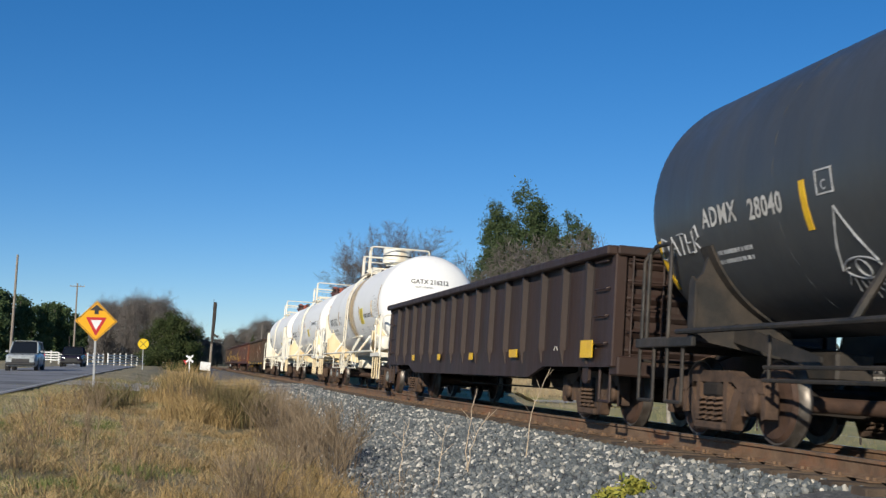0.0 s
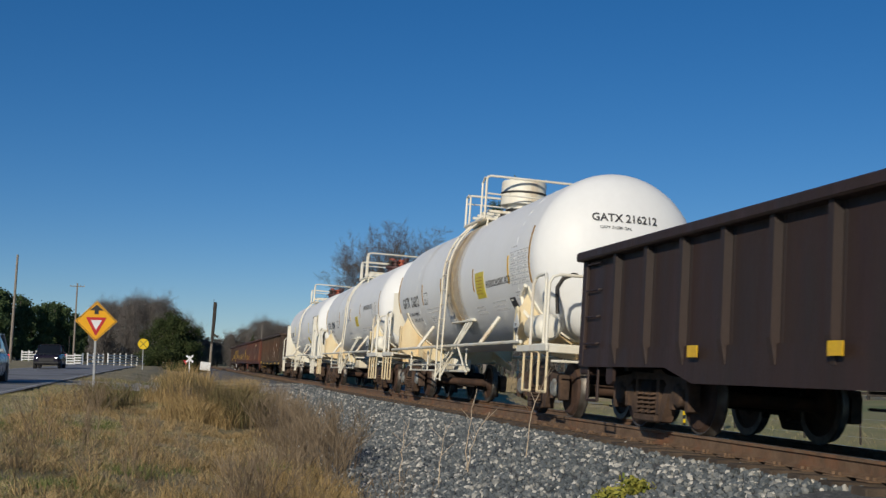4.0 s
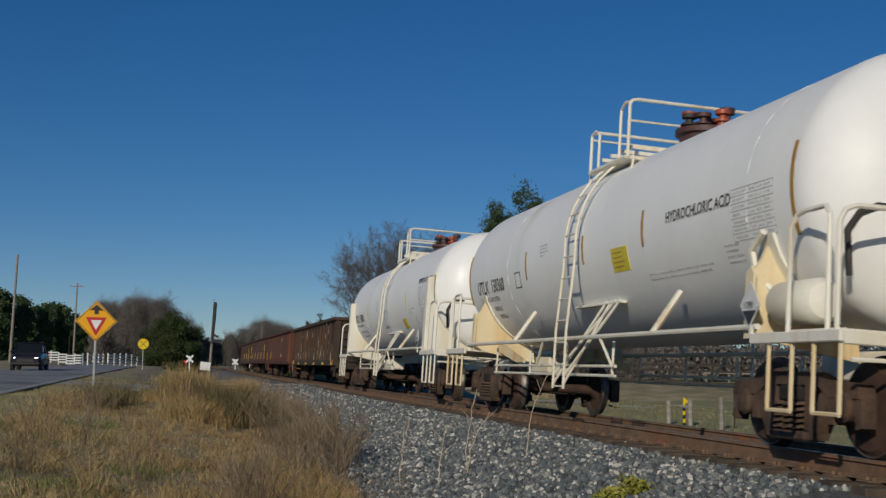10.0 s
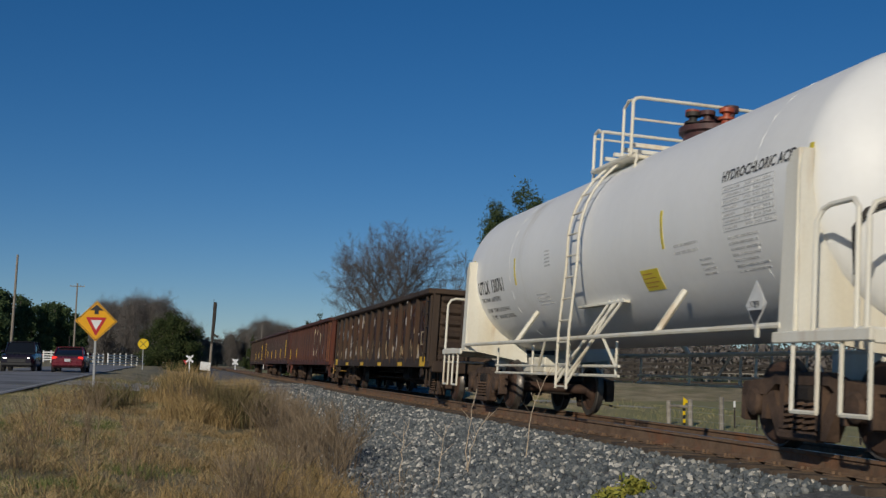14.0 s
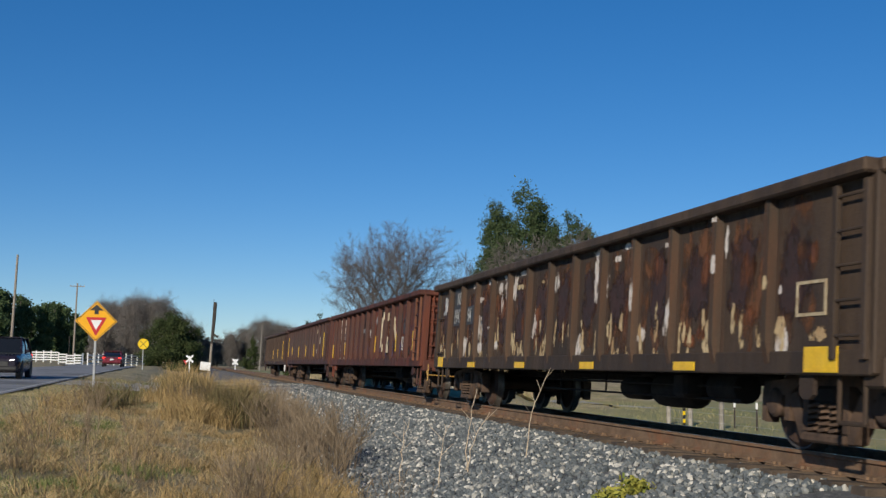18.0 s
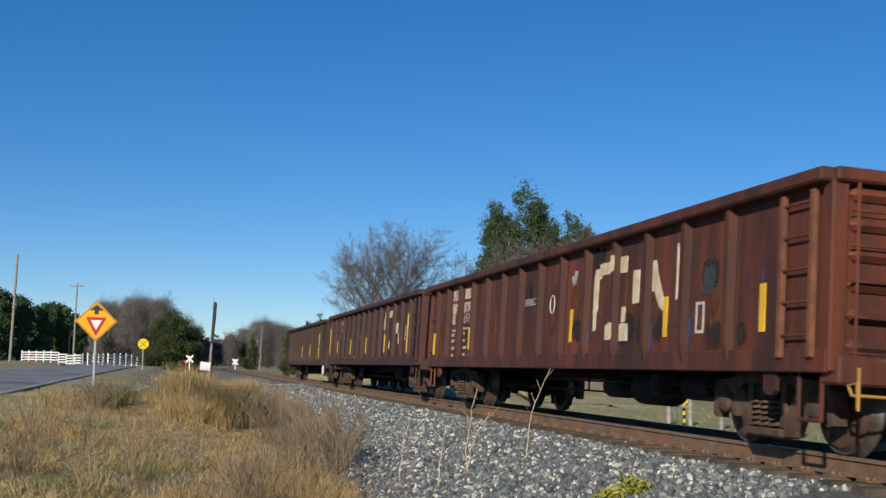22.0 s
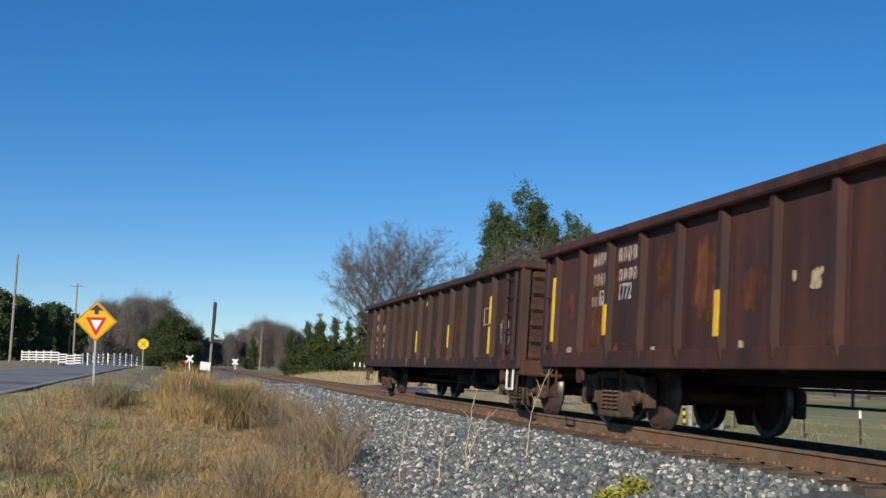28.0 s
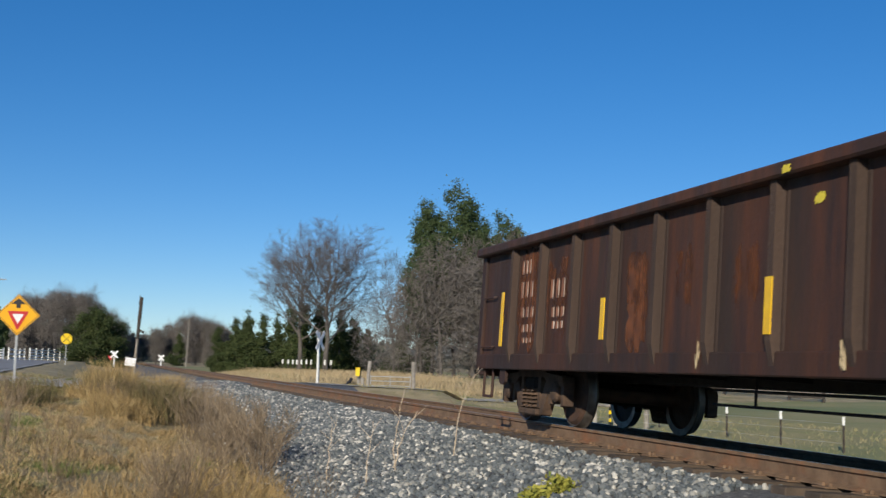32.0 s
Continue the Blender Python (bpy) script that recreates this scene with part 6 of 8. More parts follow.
tagged(blades("green_grass", green, 0.15, 0.012, GREEN_BLADE, 0.9), "small green patches of new grass", "grass", kind="stuff")
tagged(blades("pasture_grass", scatter(16000, 3.6, 16, 18, 60, None, 1.0), 0.16, 0.014, LAWN, 0.7), "thin rough grass along the field", "grass", kind="stuff")
tagged(blades("bank_grass", scatter(15000, 2.4, 14, 57, 100, None, 1.3) + scatter(2500, -8, -2.6, 54, 75), 0.55, 0.022, PALE_STRAW, 0.7), "pale dry grass on the low bank", "grass", kind="stuff")


def weed(h, seed, mat=TWIG, bushy=9):
    """A leafless weed: stems from one root that fork into fine twigs."""
    r = random.Random(seed)
    s_ = Shape()
    for _ in range(bushy):
        p = Vector((r.gauss(0, 0.06), r.gauss(0, 0.06), -0.03))
        d = Vector((r.gauss(0, 0.28), r.gauss(0, 0.28), 1)).normalized()
        pts, fork = [p.copy()], []
        n_ = 5
        for i in range(n_):
            d = (d + Vector((r.gauss(0, 0.10), r.gauss(0, 0.10), 0.03))).normalized()
            p = p + d * h / n_ * r.uniform(0.8, 1.1)
            pts.append(p.copy())
            if i > 0:
                fork.append((p.copy(), d.copy()))
        s_.tube(pts, [0.006 - 0.0045 * i / n_ for i in range(n_ + 1)], 3, False)
        for q, e in fork:
            for _ in range(3):
                b = (e + Vector((r.gauss(0, 0.5), r.gauss(0, 0.5), r.gauss(0.1, 0.3)))).normalized()
                s_.tube([q, q + b * h * 0.14, q + b * h * 0.26 + Vector((0, 0, 0.02))], [0.0035, 0.0025, 0.0015], 3, False)
    return raw("weed", s_.v, s_.f, mat)


WEEDS = [weed(0.75, i) for i in range(5)]
r = random.Random(8)
wx_ = scatter(26, -4.95, -4.05, 16.0, 24, None, 1.0) + scatter(16, -4.6, -3.9, 23, 33) + scatter(14, -6.1, -4.3, 10.5, 16) + scatter(24, -6.9, -4.6, 28, 38) + scatter(9, -8.9, -8.1, 26, 31) + scatter(14, -9.3, -6.4, 12, 22)
for x, y in wx_:
    k = r.uniform(0.7, 1.3) * (1.0 if x > -5.0 else 0.75)
    ob = tagged(new("dead_weed", r.choice(WEEDS)), "leafless brown weed standing in dry grass", "weed", "dead weeds by the track")
    ob.matrix_basis = Matrix.LocRotScale((x, y, ground_z(x, y)), Euler((0, 0, r.uniform(0, 6.3))), (k, k, k))


def dry_stalk(x, y, h, bend, seed):
    rr = random.Random(seed)
    s_ = Shape()
    pts = [(0, 0, -0.05)]
    for i in range(1, 9):
        t = i / 8
        pts.append((bend[0] * t * t + rr.gauss(0, 0.012), bend[1] * t * t, h * t))
    s_.tube(pts, [0.008 - 0.005 * i / 8 for i in range(9)], 6)
    st = tagged(new("dry_stalk", raw("dry_stalk", s_.v, s_.f, OLD_STEM)), "tall pale dead stalk with a few side shoots", "weed", "dry stalks by the track")
    st.location = (x, y, ground_z(x, y))
    for i in (4, 5, 6, 7):
        s2 = Shape()
        q = Vector(pts[i])
        d = Vector((rr.uniform(-0.2, 0.2), rr.uniform(-0.2, 0.2), 0.14))
        s2.tube([q, q + d * 0.6, q + d * rr.uniform(0.9, 1.3)], [0.004, 0.003, 0.0025], 4)
        part("side_shoot", raw("side_shoot", s2.v, s2.f, OLD_STEM), None, st)


OLD_STEM = paint("pale_dead_stem", (0.55, 0.45, 0.33), (0.42, 0.32, 0.22), 10, 0.9)
dry_stalk(-2.33, 13.75, 1.15, (0.34, 0.0), 1)
dry_stalk(-3.02, 14.05, 1.05, (0.16, 0.0), 2)
dry_stalk(-3.0, 14.0, 0.75, (0.3, 0.1), 3)
dry_stalk(-3.5, 13.4, 0.75, (0.1, 0.1), 4)
dry_stalk(-3.75, 14.5, 0.8, (0.12, 0.1), 5)


def yellow_bush(x, y, h, w, n_, seed):
    rr = np.random.default_rng(seed)
    v, f = [], []
    for _ in range(n_):
        p = rr.normal(size=3) * (w, w, h * 0.3) + (0, 0, h * 0.55)
        d = rr.normal(size=3) * 0.014
        e = rr.normal(size=3) * 0.014
        k = len(v)
        v += [tuple(p + d), tuple(p + e), tuple(p - d), tuple(p - e)]
        f.append((k, k + 1, k + 2, k + 3))
    ob = tagged(new("yellow_weed", raw("yellow_weed", v, f, YELLOW_FLOWER)), "small yellow-green weed growing in the ballast", "weed", "yellow weeds")
    ob.location = (x, y, ground_z(x, y))


yellow_bush(-2.40, 10.05, 0.13, 0.065, 800, 1)
yellow_bush(-2.64, 10.05, 0.10, 0.055, 450, 2)


# crushed stone of the shoulder
def stones(name, spots, size, lift=0.0):
    base = bmesh.new()
    bmesh.ops.create_icosphere(base, subdivisions=1, radius=1.0)
    bv = np.array([tuple(q.co) for q in base.verts])
    bf = [tuple(q.index for q in p.verts) for p in base.faces]
    base.free()
    v, f = [], []
    for x, y in spots:
        sc = size * nprng.uniform(0.6, 1.35) * nprng.uniform(0.65, 1.1, 3) * (1, 1, 0.8)
        rot = np.array(Euler(tuple(nprng.uniform(0, 6.28, 3))).to_matrix())
        p = (bv * nprng.uniform(0.72, 1.15, (len(bv), 1)) * sc) @ rot.T + (x, y, ground_z(x, y) + 0.012 + lift + sc[2] * 0.35)
        k = len(v)
        v += p.tolist()
        f += [(a + k, b + k, c + k) for a, b, c in bf]
    return tagged(new(name, raw(name, v, f, STONE)), "loose grey crushed stone with pale pieces", "gravel", kind="stuff")


def shoulder(x, y):
    return 1.0 if toe(y) - 0.1 + 0.2 * noise.noise(Vector((0, y * 0.7, 5))) < x else 0.12


stones("ballast_stones", scatter(15500, -4.7, -1.0, 8.5, 24, shoulder, 1.15) + scatter(9500, -4.6, -1.0, 24, 45, shoulder, 1.3), 0.036)
stones("ballast_between_rails", scatter(2600, -0.65, 0.65, 9, 34) + scatter(2600, 0.9, 3.2, 9, 34), 0.036, -0.01)
stones("lane_gravel", scatter(1500, -4.2, -1.2, 45, 53), 0.03)


# trees
def limb_tree(name, h, r0, seed, spread=0.75, depth=5, start=0.28, kids=3):
    """Trunk and branches of a leafless tree: two meshes, the stem and all that forks from it."""
    rr = random.Random(seed)
    trunk, twigs = Shape(), Shape()
    def grow(p, d, length, r, level, shape):
        n_ = 5 if level < 2 else 3
        pts, rs = [p.copy()], [r]
        out = []
        for i in range(n_):
            d = (d + Vector((rr.gauss(0, 0.10), rr.gauss(0, 0.10), rr.gauss(0.04, 0.06)))).normalized()
            p = p + d * length / n_
            pts.append(p.copy())
            rs.append(r * (1 - 0.55 * (i + 1) / n_))
            out.append((p.copy(), d.copy(), rs[-1], (i + 1) / n_))
        shape.tube(pts, rs, max(3, 7 - level), False)
        if level >= depth:
            return
        for q, e, rq, t in out:
            if level == 0 and t < start:
                continue
            for _ in range(kids if level else kids + 1):
                if rr.random() < 0.22:
                    continue
                side = Vector((rr.gauss(0, 1), rr.gauss(0, 1), rr.gauss(0, 0.35)))
                side = (side - e * side.dot(e)).normalized()
                b = (e * rr.uniform(0.55, 1.0) + side * spread * rr.uniform(0.5, 1.1)).normalized()
                grow(q, b, length * rr.uniform(0.36, 0.56) * (1.15 - 0.35 * t), rq * rr.uniform(0.42, 0.62), level + 1, twigs)
    grow(Vector((0, 0, -0.2)), Vector((rr.gauss(0, 0.03), rr.gauss(0, 0.03), 1)), h * 0.72, r0, 0, trunk)
    return raw("trunk", trunk.v, trunk.f, BARK), raw("branches", twigs.v, twigs.f, BARK)


def crown_tree(h, w, seed, n_=1000, fork=0.22, twig=0.0125, twigs_each=6, skew=0.0):
    """A leafless broad tree: points in a rounded crown are joined to the nearest limb by the shortest way down to the trunk."""
    rr = np.random.default_rng(seed)
    nodes, par, path = [np.array((0, 0, -0.2))], [-1], [0.0]
    for i in range(1, 6):
        nodes.append(np.array((rr.normal() * 0.05 + skew * i * 0.04, rr.normal() * 0.05, h * fork * i / 5)))
        par.append(i - 1)
        path.append(h * fork * i / 5)
    pts = []
    while len(pts) < n_:
        p = rr.uniform(-1, 1, 3)
        q = np.linalg.norm(p)
        if q < 1 and q > rr.uniform(0, 0.85) and p[2] > -0.75 + 0.35 * (1 - math.hypot(p[0], p[1])):
            pts.append(np.array((p[0] * w / 2 + skew, p[1] * w / 2, h * 0.56 + p[2] * h * 0.40)))
    top = nodes[-1]
    pts.sort(key=lambda p: np.linalg.norm(p - top))
    buf = np.zeros((n_ + 6, 3))
    buf[:6] = nodes
    for k, p in enumerate(pts):
        m = 6 + k
        d = np.linalg.norm(buf[:m] - p, axis=1)
        cost = d + 0.30 * np.array(path)
        cost[:4] += 50
        cost += 1.2 * np.maximum(0, buf[:m, 2] - p[2])
        j = int(np.argmin(cost))
        buf[m] = p
        par.append(j)
        path.append(path[j] + d[j])
    r_ = np.zeros(n_ + 6)
    kids = collections.defaultdict(list)
    for i in range(n_ + 5, 0, -1):
        if not kids[i]:
            r_[i] = twig ** 2.2
        r_[par[i]] += r_[i]
        kids[par[i]].append(i)
    r_ = r_ ** (1 / 2.2)
    trunk, branch = Shape(), Shape()
    trunk.tube([tuple(buf[i]) for i in range(6)], [float(min(r_[0] * 1.1, r_[i] * 1.05)) for i in range(6)], 9, False)
    for i in range(6, n_ + 6):
        a, b = buf[par[i]], buf[i]
        L = np.linalg.norm(b - a)
        mid = (a + b) / 2 + rr.normal(size=3) * L * 0.06 + (0, 0, -0.05 * L)
        r0 = float(min(r_[par[i]], r_[i] * 1.25))
        branch.tube([tuple(a), tuple(mid), tuple(b)], [r0, float(r_[i] * 1.1), float(r_[i])], 5 if r_[i] > 0.05 else 3, False)
        if len(kids[i]) == 0:
            out = b - np.array((skew, 0, h * 0.45))
            out /= np.linalg.norm(out) + 1e-6
            for _ in range(twigs_each):
                e = out * 0.7 + rr.normal(size=3) * 0.45 + (0, 0, 0.35)
                e /= np.linalg.norm(e)
                L = rr.uniform(0.35, 0.85)
                branch.tube([tuple(b), tuple(b + e * L * 0.5 + rr.normal(size=3) * 0.03), tuple(b + e * L + (0, 0, 0.08))], [twig * 0.8, twig * 0.6, twig * 0.35], 3, False)
    return raw("trunk", trunk.v, trunk.f, BARK), raw("branches", branch.v, branch.f, BARK)


def spreading_tree(h, w, seed, fork=0.30, limbs=9, twig=0.0075):
    """A leafless tree whose limbs leave the trunk one above another, climb outwards and split into ever finer twigs."""
    rr = random.Random(seed)
    trunk, branch = Shape(), Shape()
    def limb(p, d, length, r, level):
        n_ = (7, 5, 4, 3)[min(level, 3)]
        pts, rs, out = [p.copy()], [r], []
        for i in range(n_):
            wob = 0.07 + 0.05 * level
            d = (d + Vector((rr.gauss(0, wob), rr.gauss(0, wob), rr.gauss(0.07 if level < 2 else 0.02, wob * 0.7)))).normalized()
            p = p + d * length / n_
            pts.append(p.copy())
            rs.append(max(twig * 0.5, r * (1 - 0.72 * (i + 1) / n_)))
            out.append((p.copy(), d.copy(), rs[-1], (i + 1) / n_))
        branch.tube(pts, rs, (6, 4, 3, 3)[min(level, 3)], False)
        if level >= 3:
            return
        for q, e, rq, t in out:
            if t < 0.25 and level == 0:
                continue
            for _ in range((2, 2, 3)[level]):
                side = Vector((rr.gauss(0, 1), rr.gauss(0, 1), rr.gauss(0.1, 0.5)))
                side = (side - e * side.dot(e)).normalized()
                b = (e * rr.uniform(0.5, 0.9) + side * rr.uniform(0.45, 0.8)).normalized()
                limb(q, b, length * rr.uniform(0.34, 0.52) * (1.2 - 0.4 * t), max(twig * 0.7, rq * rr.uniform(0.40, 0.58)), level + 1)
    tp, r0 = [], h * 0.019
    for i in range(9):
        t = i / 8
        tp.append(Vector((rr.gauss(0, 0.025) * i, rr.gauss(0, 0.025) * i, -0.2 + h * 0.66 * t)))
    trunk.tube(tp, [r0 * (1 - 0.75 * i / 8) for i in range(9)], 9, False)
    for i in range(limbs):
        t = fork + (0.98 - fork) * i / (limbs - 1)
        k = min(7, int(t * 8))
        p = tp[k].lerp(tp[k + 1], t * 8 - k)
        a = i * 2.4 + rr.uniform(-0.5, 0.5)
        up = 0.45 + 1.1 * (t - fork)
        reach = w * 0.5 * math.sqrt(max(0.2, 1 - ((t - 0.42) / 0.75) ** 2))
        limb(p, Vector((math.cos(a), math.sin(a), up)).normalized(), reach * rr.uniform(1.0, 1.2), r0 * (0.40 - 0.22 * (t - fork)), 0)
    return raw("trunk", trunk.v, trunk.f, BARK), raw("branches", branch.v, branch.f, BARK)


def clumpy(blobs, k, seed, size=0.34):
    """Small tufts set over the lumps of a crown, for an uneven outline with gaps."""
    rr = np.random.default_rng(seed)
    out = []
    for x, y, z, a, b, c in blobs:
        for _ in range(k):
            d = rr.normal(size=3)
            d /= np.linalg.norm(d)
            q = rr.uniform(0.35, 1.0)
            s_ = size * rr.uniform(0.7, 1.5) * (a * b * c) ** (1 / 3)
            out.append((x + d[0] * a * q, y + d[1] * b * q, z + d[2] * c * q, s_, s_, s_ * 0.75))
    return out


def leaf_cloud(blobs, n_, size, mat, seed, flat=0.35, loose=0.0):
    """Small leaf sprays strewn over and in a set of lumps (x, y, z, rx, ry, rz)."""
    rr = np.random.default_rng(seed)
    vol = np.array([b[3] * b[4] * b[5] for b in blobs]) ** 0.7
    pick = rr.choice(len(blobs), n_, p=vol / vol.sum())
    d = rr.normal(size=(n_, 3))
    d /= np.linalg.norm(d, axis=1)[:, None]
    rad = rr.uniform(0.35, 1.0, n_) ** 0.5 * (1 + 0.18 * rr.normal(size=n_))
    B = np.array(blobs)[pick]
    c = B[:, :3] + d * rad[:, None] * B[:, 3:] + rr.normal(size=(n_, 3)) * rr.uniform(0, 1, (n_, 1)) ** 2 * loose * 2
    u = rr.normal(size=(n_, 3))
    w = np.cross(d + rr.normal(size=(n_, 3)) * 0.7, u)
    u /= np.linalg.norm(u, axis=1)[:, None]
    w /= np.linalg.norm(w, axis=1)[:, None] + 1e-9
    s_ = size * rr.uniform(0.5, 1.4, n_)[:, None]
    v = np.stack([c - u * s_ * 0.5, c - w * s_ * flat, c + u * s_ * 0.6, c + w * s_ * flat], 1).reshape(-1, 3)
    f = [(4 * i, 4 * i + 1, 4 * i + 2, 4 * i + 3) for i in range(n_)]
    return raw("crown", v.tolist(), f, mat)


def plant_tree(name, label, m, meshes, group=""):
    t = thing(name, label, "tree", group, m=m)
    for nm, me in meshes:
        part(nm, me, None, t)
    return t


def at(x, y, k=1.0, turn=0.0, sink=0.0):
    return Matrix.LocRotScale((x, y, ground_z(x, y) - sink), Euler((0, 0, turn)), (k, k, k))


def blobs_for(h, w, n_, seed, low=0.2, cone=0.5):
    rr = random.Random(seed)
    out = []
    for i in range(n_):
        t = low + (1 - low) * (i + 0.5) / n_
        k = w * (1 - cone * t) * rr.uniform(0.55, 0.9)
        a = rr.uniform(0, 6.28)
        o = w * (1 - cone * t) * rr.uniform(0.1, 0.6)
        out.append((math.cos(a) * o, math.sin(a) * o, h * t * 0.93, k, k, h / n_ * rr.uniform(1.0, 1.7)))
    return out


OAK = spreading_tree(12.4, 10.5, 4, 0.34, 13)
OAK2 = spreading_tree(11.4, 9.0, 9, 0.40, 11)
THIN = crown_tree(10.0, 4.2, 15, 420, 0.3)
BARE = limb_tree("bare", 11, 0.17, 21, 0.7, 4, 0.2, 3)

# two big bare trees behind the crossing, and the taller clump beside them
bm_ = [("trunk", OAK[0]), ("crown", OAK[1])]
bm2 = [("trunk", OAK2[0]), ("crown", OAK2[1])]
plant_tree("bare_tree", "large leafless tree with a wide rounded crown", at(10.28, 91.05, 1.0, 0.4), bm_, "bare trees")
plant_tree("bare_tree", "leafless tree leaning beside a larger one", at(8.89, 95.49, 1.0, 0.0), bm2, "bare trees")
bmt = [("trunk", THIN[0]), ("crown", THIN[1])]
for (x, y), k, t_ in (((14.63, 85.95), 0.98, 1.0), ((14.25, 77.78), 0.80, 3.0), ((21.39, 78.23), 1.12, 4.4), ((18.21, 76.89), 1.0, 5.4), ((15.62, 76.44), 0.95, 2.0), ((19.23, 75.63), 0.92, 0.4), ((23.48, 79.82), 0.85, 1.9)):
    plant_tree("bare_tree", "thin leafless tree at the edge of the evergreens", at(x, y, k, t_), bmt, "bare trees")
def tall_evergreen(h, w, seed, n_=26000):
    """A feathery upright crown of many small sprays round a leader."""
    rr_ = random.Random(seed)
    rows = []
    for i in range(34):
        t = 0.30 + 0.70 * (i + rr_.random()) / 34
        k = w * 0.5 * (1.06 - t) ** 0.38 * rr_.uniform(0.55, 1.05)
        a_ = rr_.uniform(0, 6.28)
        q_ = rr_.uniform(0.35, 0.8) * k
        rows.append((math.cos(a_) * q_, math.sin(a_) * q_, h * t - 0.2, k * 0.6, k * 0.6, h * 0.068 * rr_.uniform(0.7, 1.5)))
    return leaf_cloud(clumpy(rows, 9, seed + 1, 0.42), n_, 0.15, IVY_LEAF, seed + 2, 0.25, 0.16)


for i, ((x, y), h, w) in enumerate((((15.15, 80.0), 13.4, 3.6), ((17.75, 80.3), 14.5, 4.6), ((19.2, 81.0), 13.4, 3.6), ((21.2, 80.0), 12.6, 3.6), ((16.5, 81.5), 12.8, 4.2), ((20.0, 82.0), 12.4, 4.0), ((22.6, 80.6), 11.9, 2.6), ((16.4, 79.6), 11.8, 4.6), ((19.7, 79.6), 11.6, 4.6))):
    plant_tree("evergreen_tree", "tall dark evergreen rising over bare brush", at(x, y, 1.0, i * 1.3, 0.55), [("trunk", THIN[0]), ("crown", tall_evergreen(h, w, 300 + 7 * i))], "evergreens")
BRUSHY = leaf_cloud([(0, 0, 2.2, 2.4, 2.4, 2.2), (1.5, 0, 3.8, 1.6, 1.6, 1.8), (-1.2, 0.5, 4.2, 1.4, 1.4, 2.0), (0.3, 0, 5.6, 1.2, 1.2, 1.6)], 4600, 0.50, BRUSH, 5, 0.024)
for (x, y), k, t_ in (((13.24, 84.20), 0.9, 0.3), ((14.80, 81.78), 1.05, 1.4), ((15.90, 77.41), 1.4, 2.6), ((19.02, 78.77), 1.45, 3.5), ((22.47, 80.05), 1.4, 4.2), ((17.35, 78.11), 1.35, 5.1), ((19.75, 76.54), 1.4, 0.8), ((26.06, 81.30), 0.8, 5.0)):
    plant_tree("brush_thicket", "grey-brown leafless thicket under the trees", at(x, y, k, t_), [("fine_growth", BRUSHY)], "thickets")

CED = [leaf_cloud(clumpy(blobs_for(5.6, 1.75, 12, 30 + i, 0.0, 0.86), 8, 50 + i, 0.42), 12000, 0.13, CEDAR_LEAF, 40 + i, 0.35, 0.12) for i in range(3)]
CTR = raw("trunk", *(lambda s_: (s_.v, s_.f))(Shape().tube([(0, 0, -0.2), (0.05, 0, 2.0), (0, 0.05, 4.4)], [0.13, 0.08, 0.02], 6)), BARK)
r = random.Random(12)
for i, ((x, y), k) in enumerate((((6.28, 118.76), 0.72), ((6.71, 112.48), 0.92), ((7.74, 110.18), 0.98), ((8.63, 107.92), 0.95), ((9.67, 105.62), 1.12), ((11.12, 107.36), 1.0), ((13.28, 110.99), 0.9),
                            ((3.6, 112.0), 0.80), ((5.0, 109.0), 0.88), ((5.6, 104.5), 0.95), ((12.1, 104.0), 1.15), ((10.3, 102.0), 1.1), ((13.6, 102.5), 1.0), ((19.0, 100.0), 0.85), ((20.3, 98.0), 0.8), ((14.55, 106.58), 1.0), ((15.28, 104.35), 0.95), ((16.99, 106.03), 0.75), ((17.89, 97.58), 0.72), ((8.23, 151.31), 0.7))):
    plant_tree("cedar_tree", "bushy dark green cedar", at(x, y, k * 1.05, r.uniform(0, 6)), [("trunk", CTR), ("crown", CED[i % 3])], "cedars")
for i, ((x, y), k, lab) in enumerate((((-9.9, 156.0), 1.28, "broad olive-green cedar by the road"), ((-7.9, 155.0), 1.52, "tall dense dark cedar by the road"), ((-6.5, 156.5), 1.40, "dark ragged cedar by the road"), ((-5.6, 158.0), 1.05, "low dark cedar at the end of a row"))):
    crown = leaf_cloud(clumpy(blobs_for(5.0, 2.0, 12, 130 + i, 0.0, 0.45), 9, 150 + i, 0.42), 11000, 0.15, CEDAR_LEAF, 170 + i, 0.3, 0.16)
    plant_tree("cedar_tree", lab, at(x, y, k, i * 1.1), [("trunk", CTR), ("crown", crown)], "cedars")
plant_tree("cedar_tree", "small dark cedar beside a pole", at(5.83, 213.65, 1.15, 1.0), [("trunk", CTR), ("crown", CED[0])], "cedars")

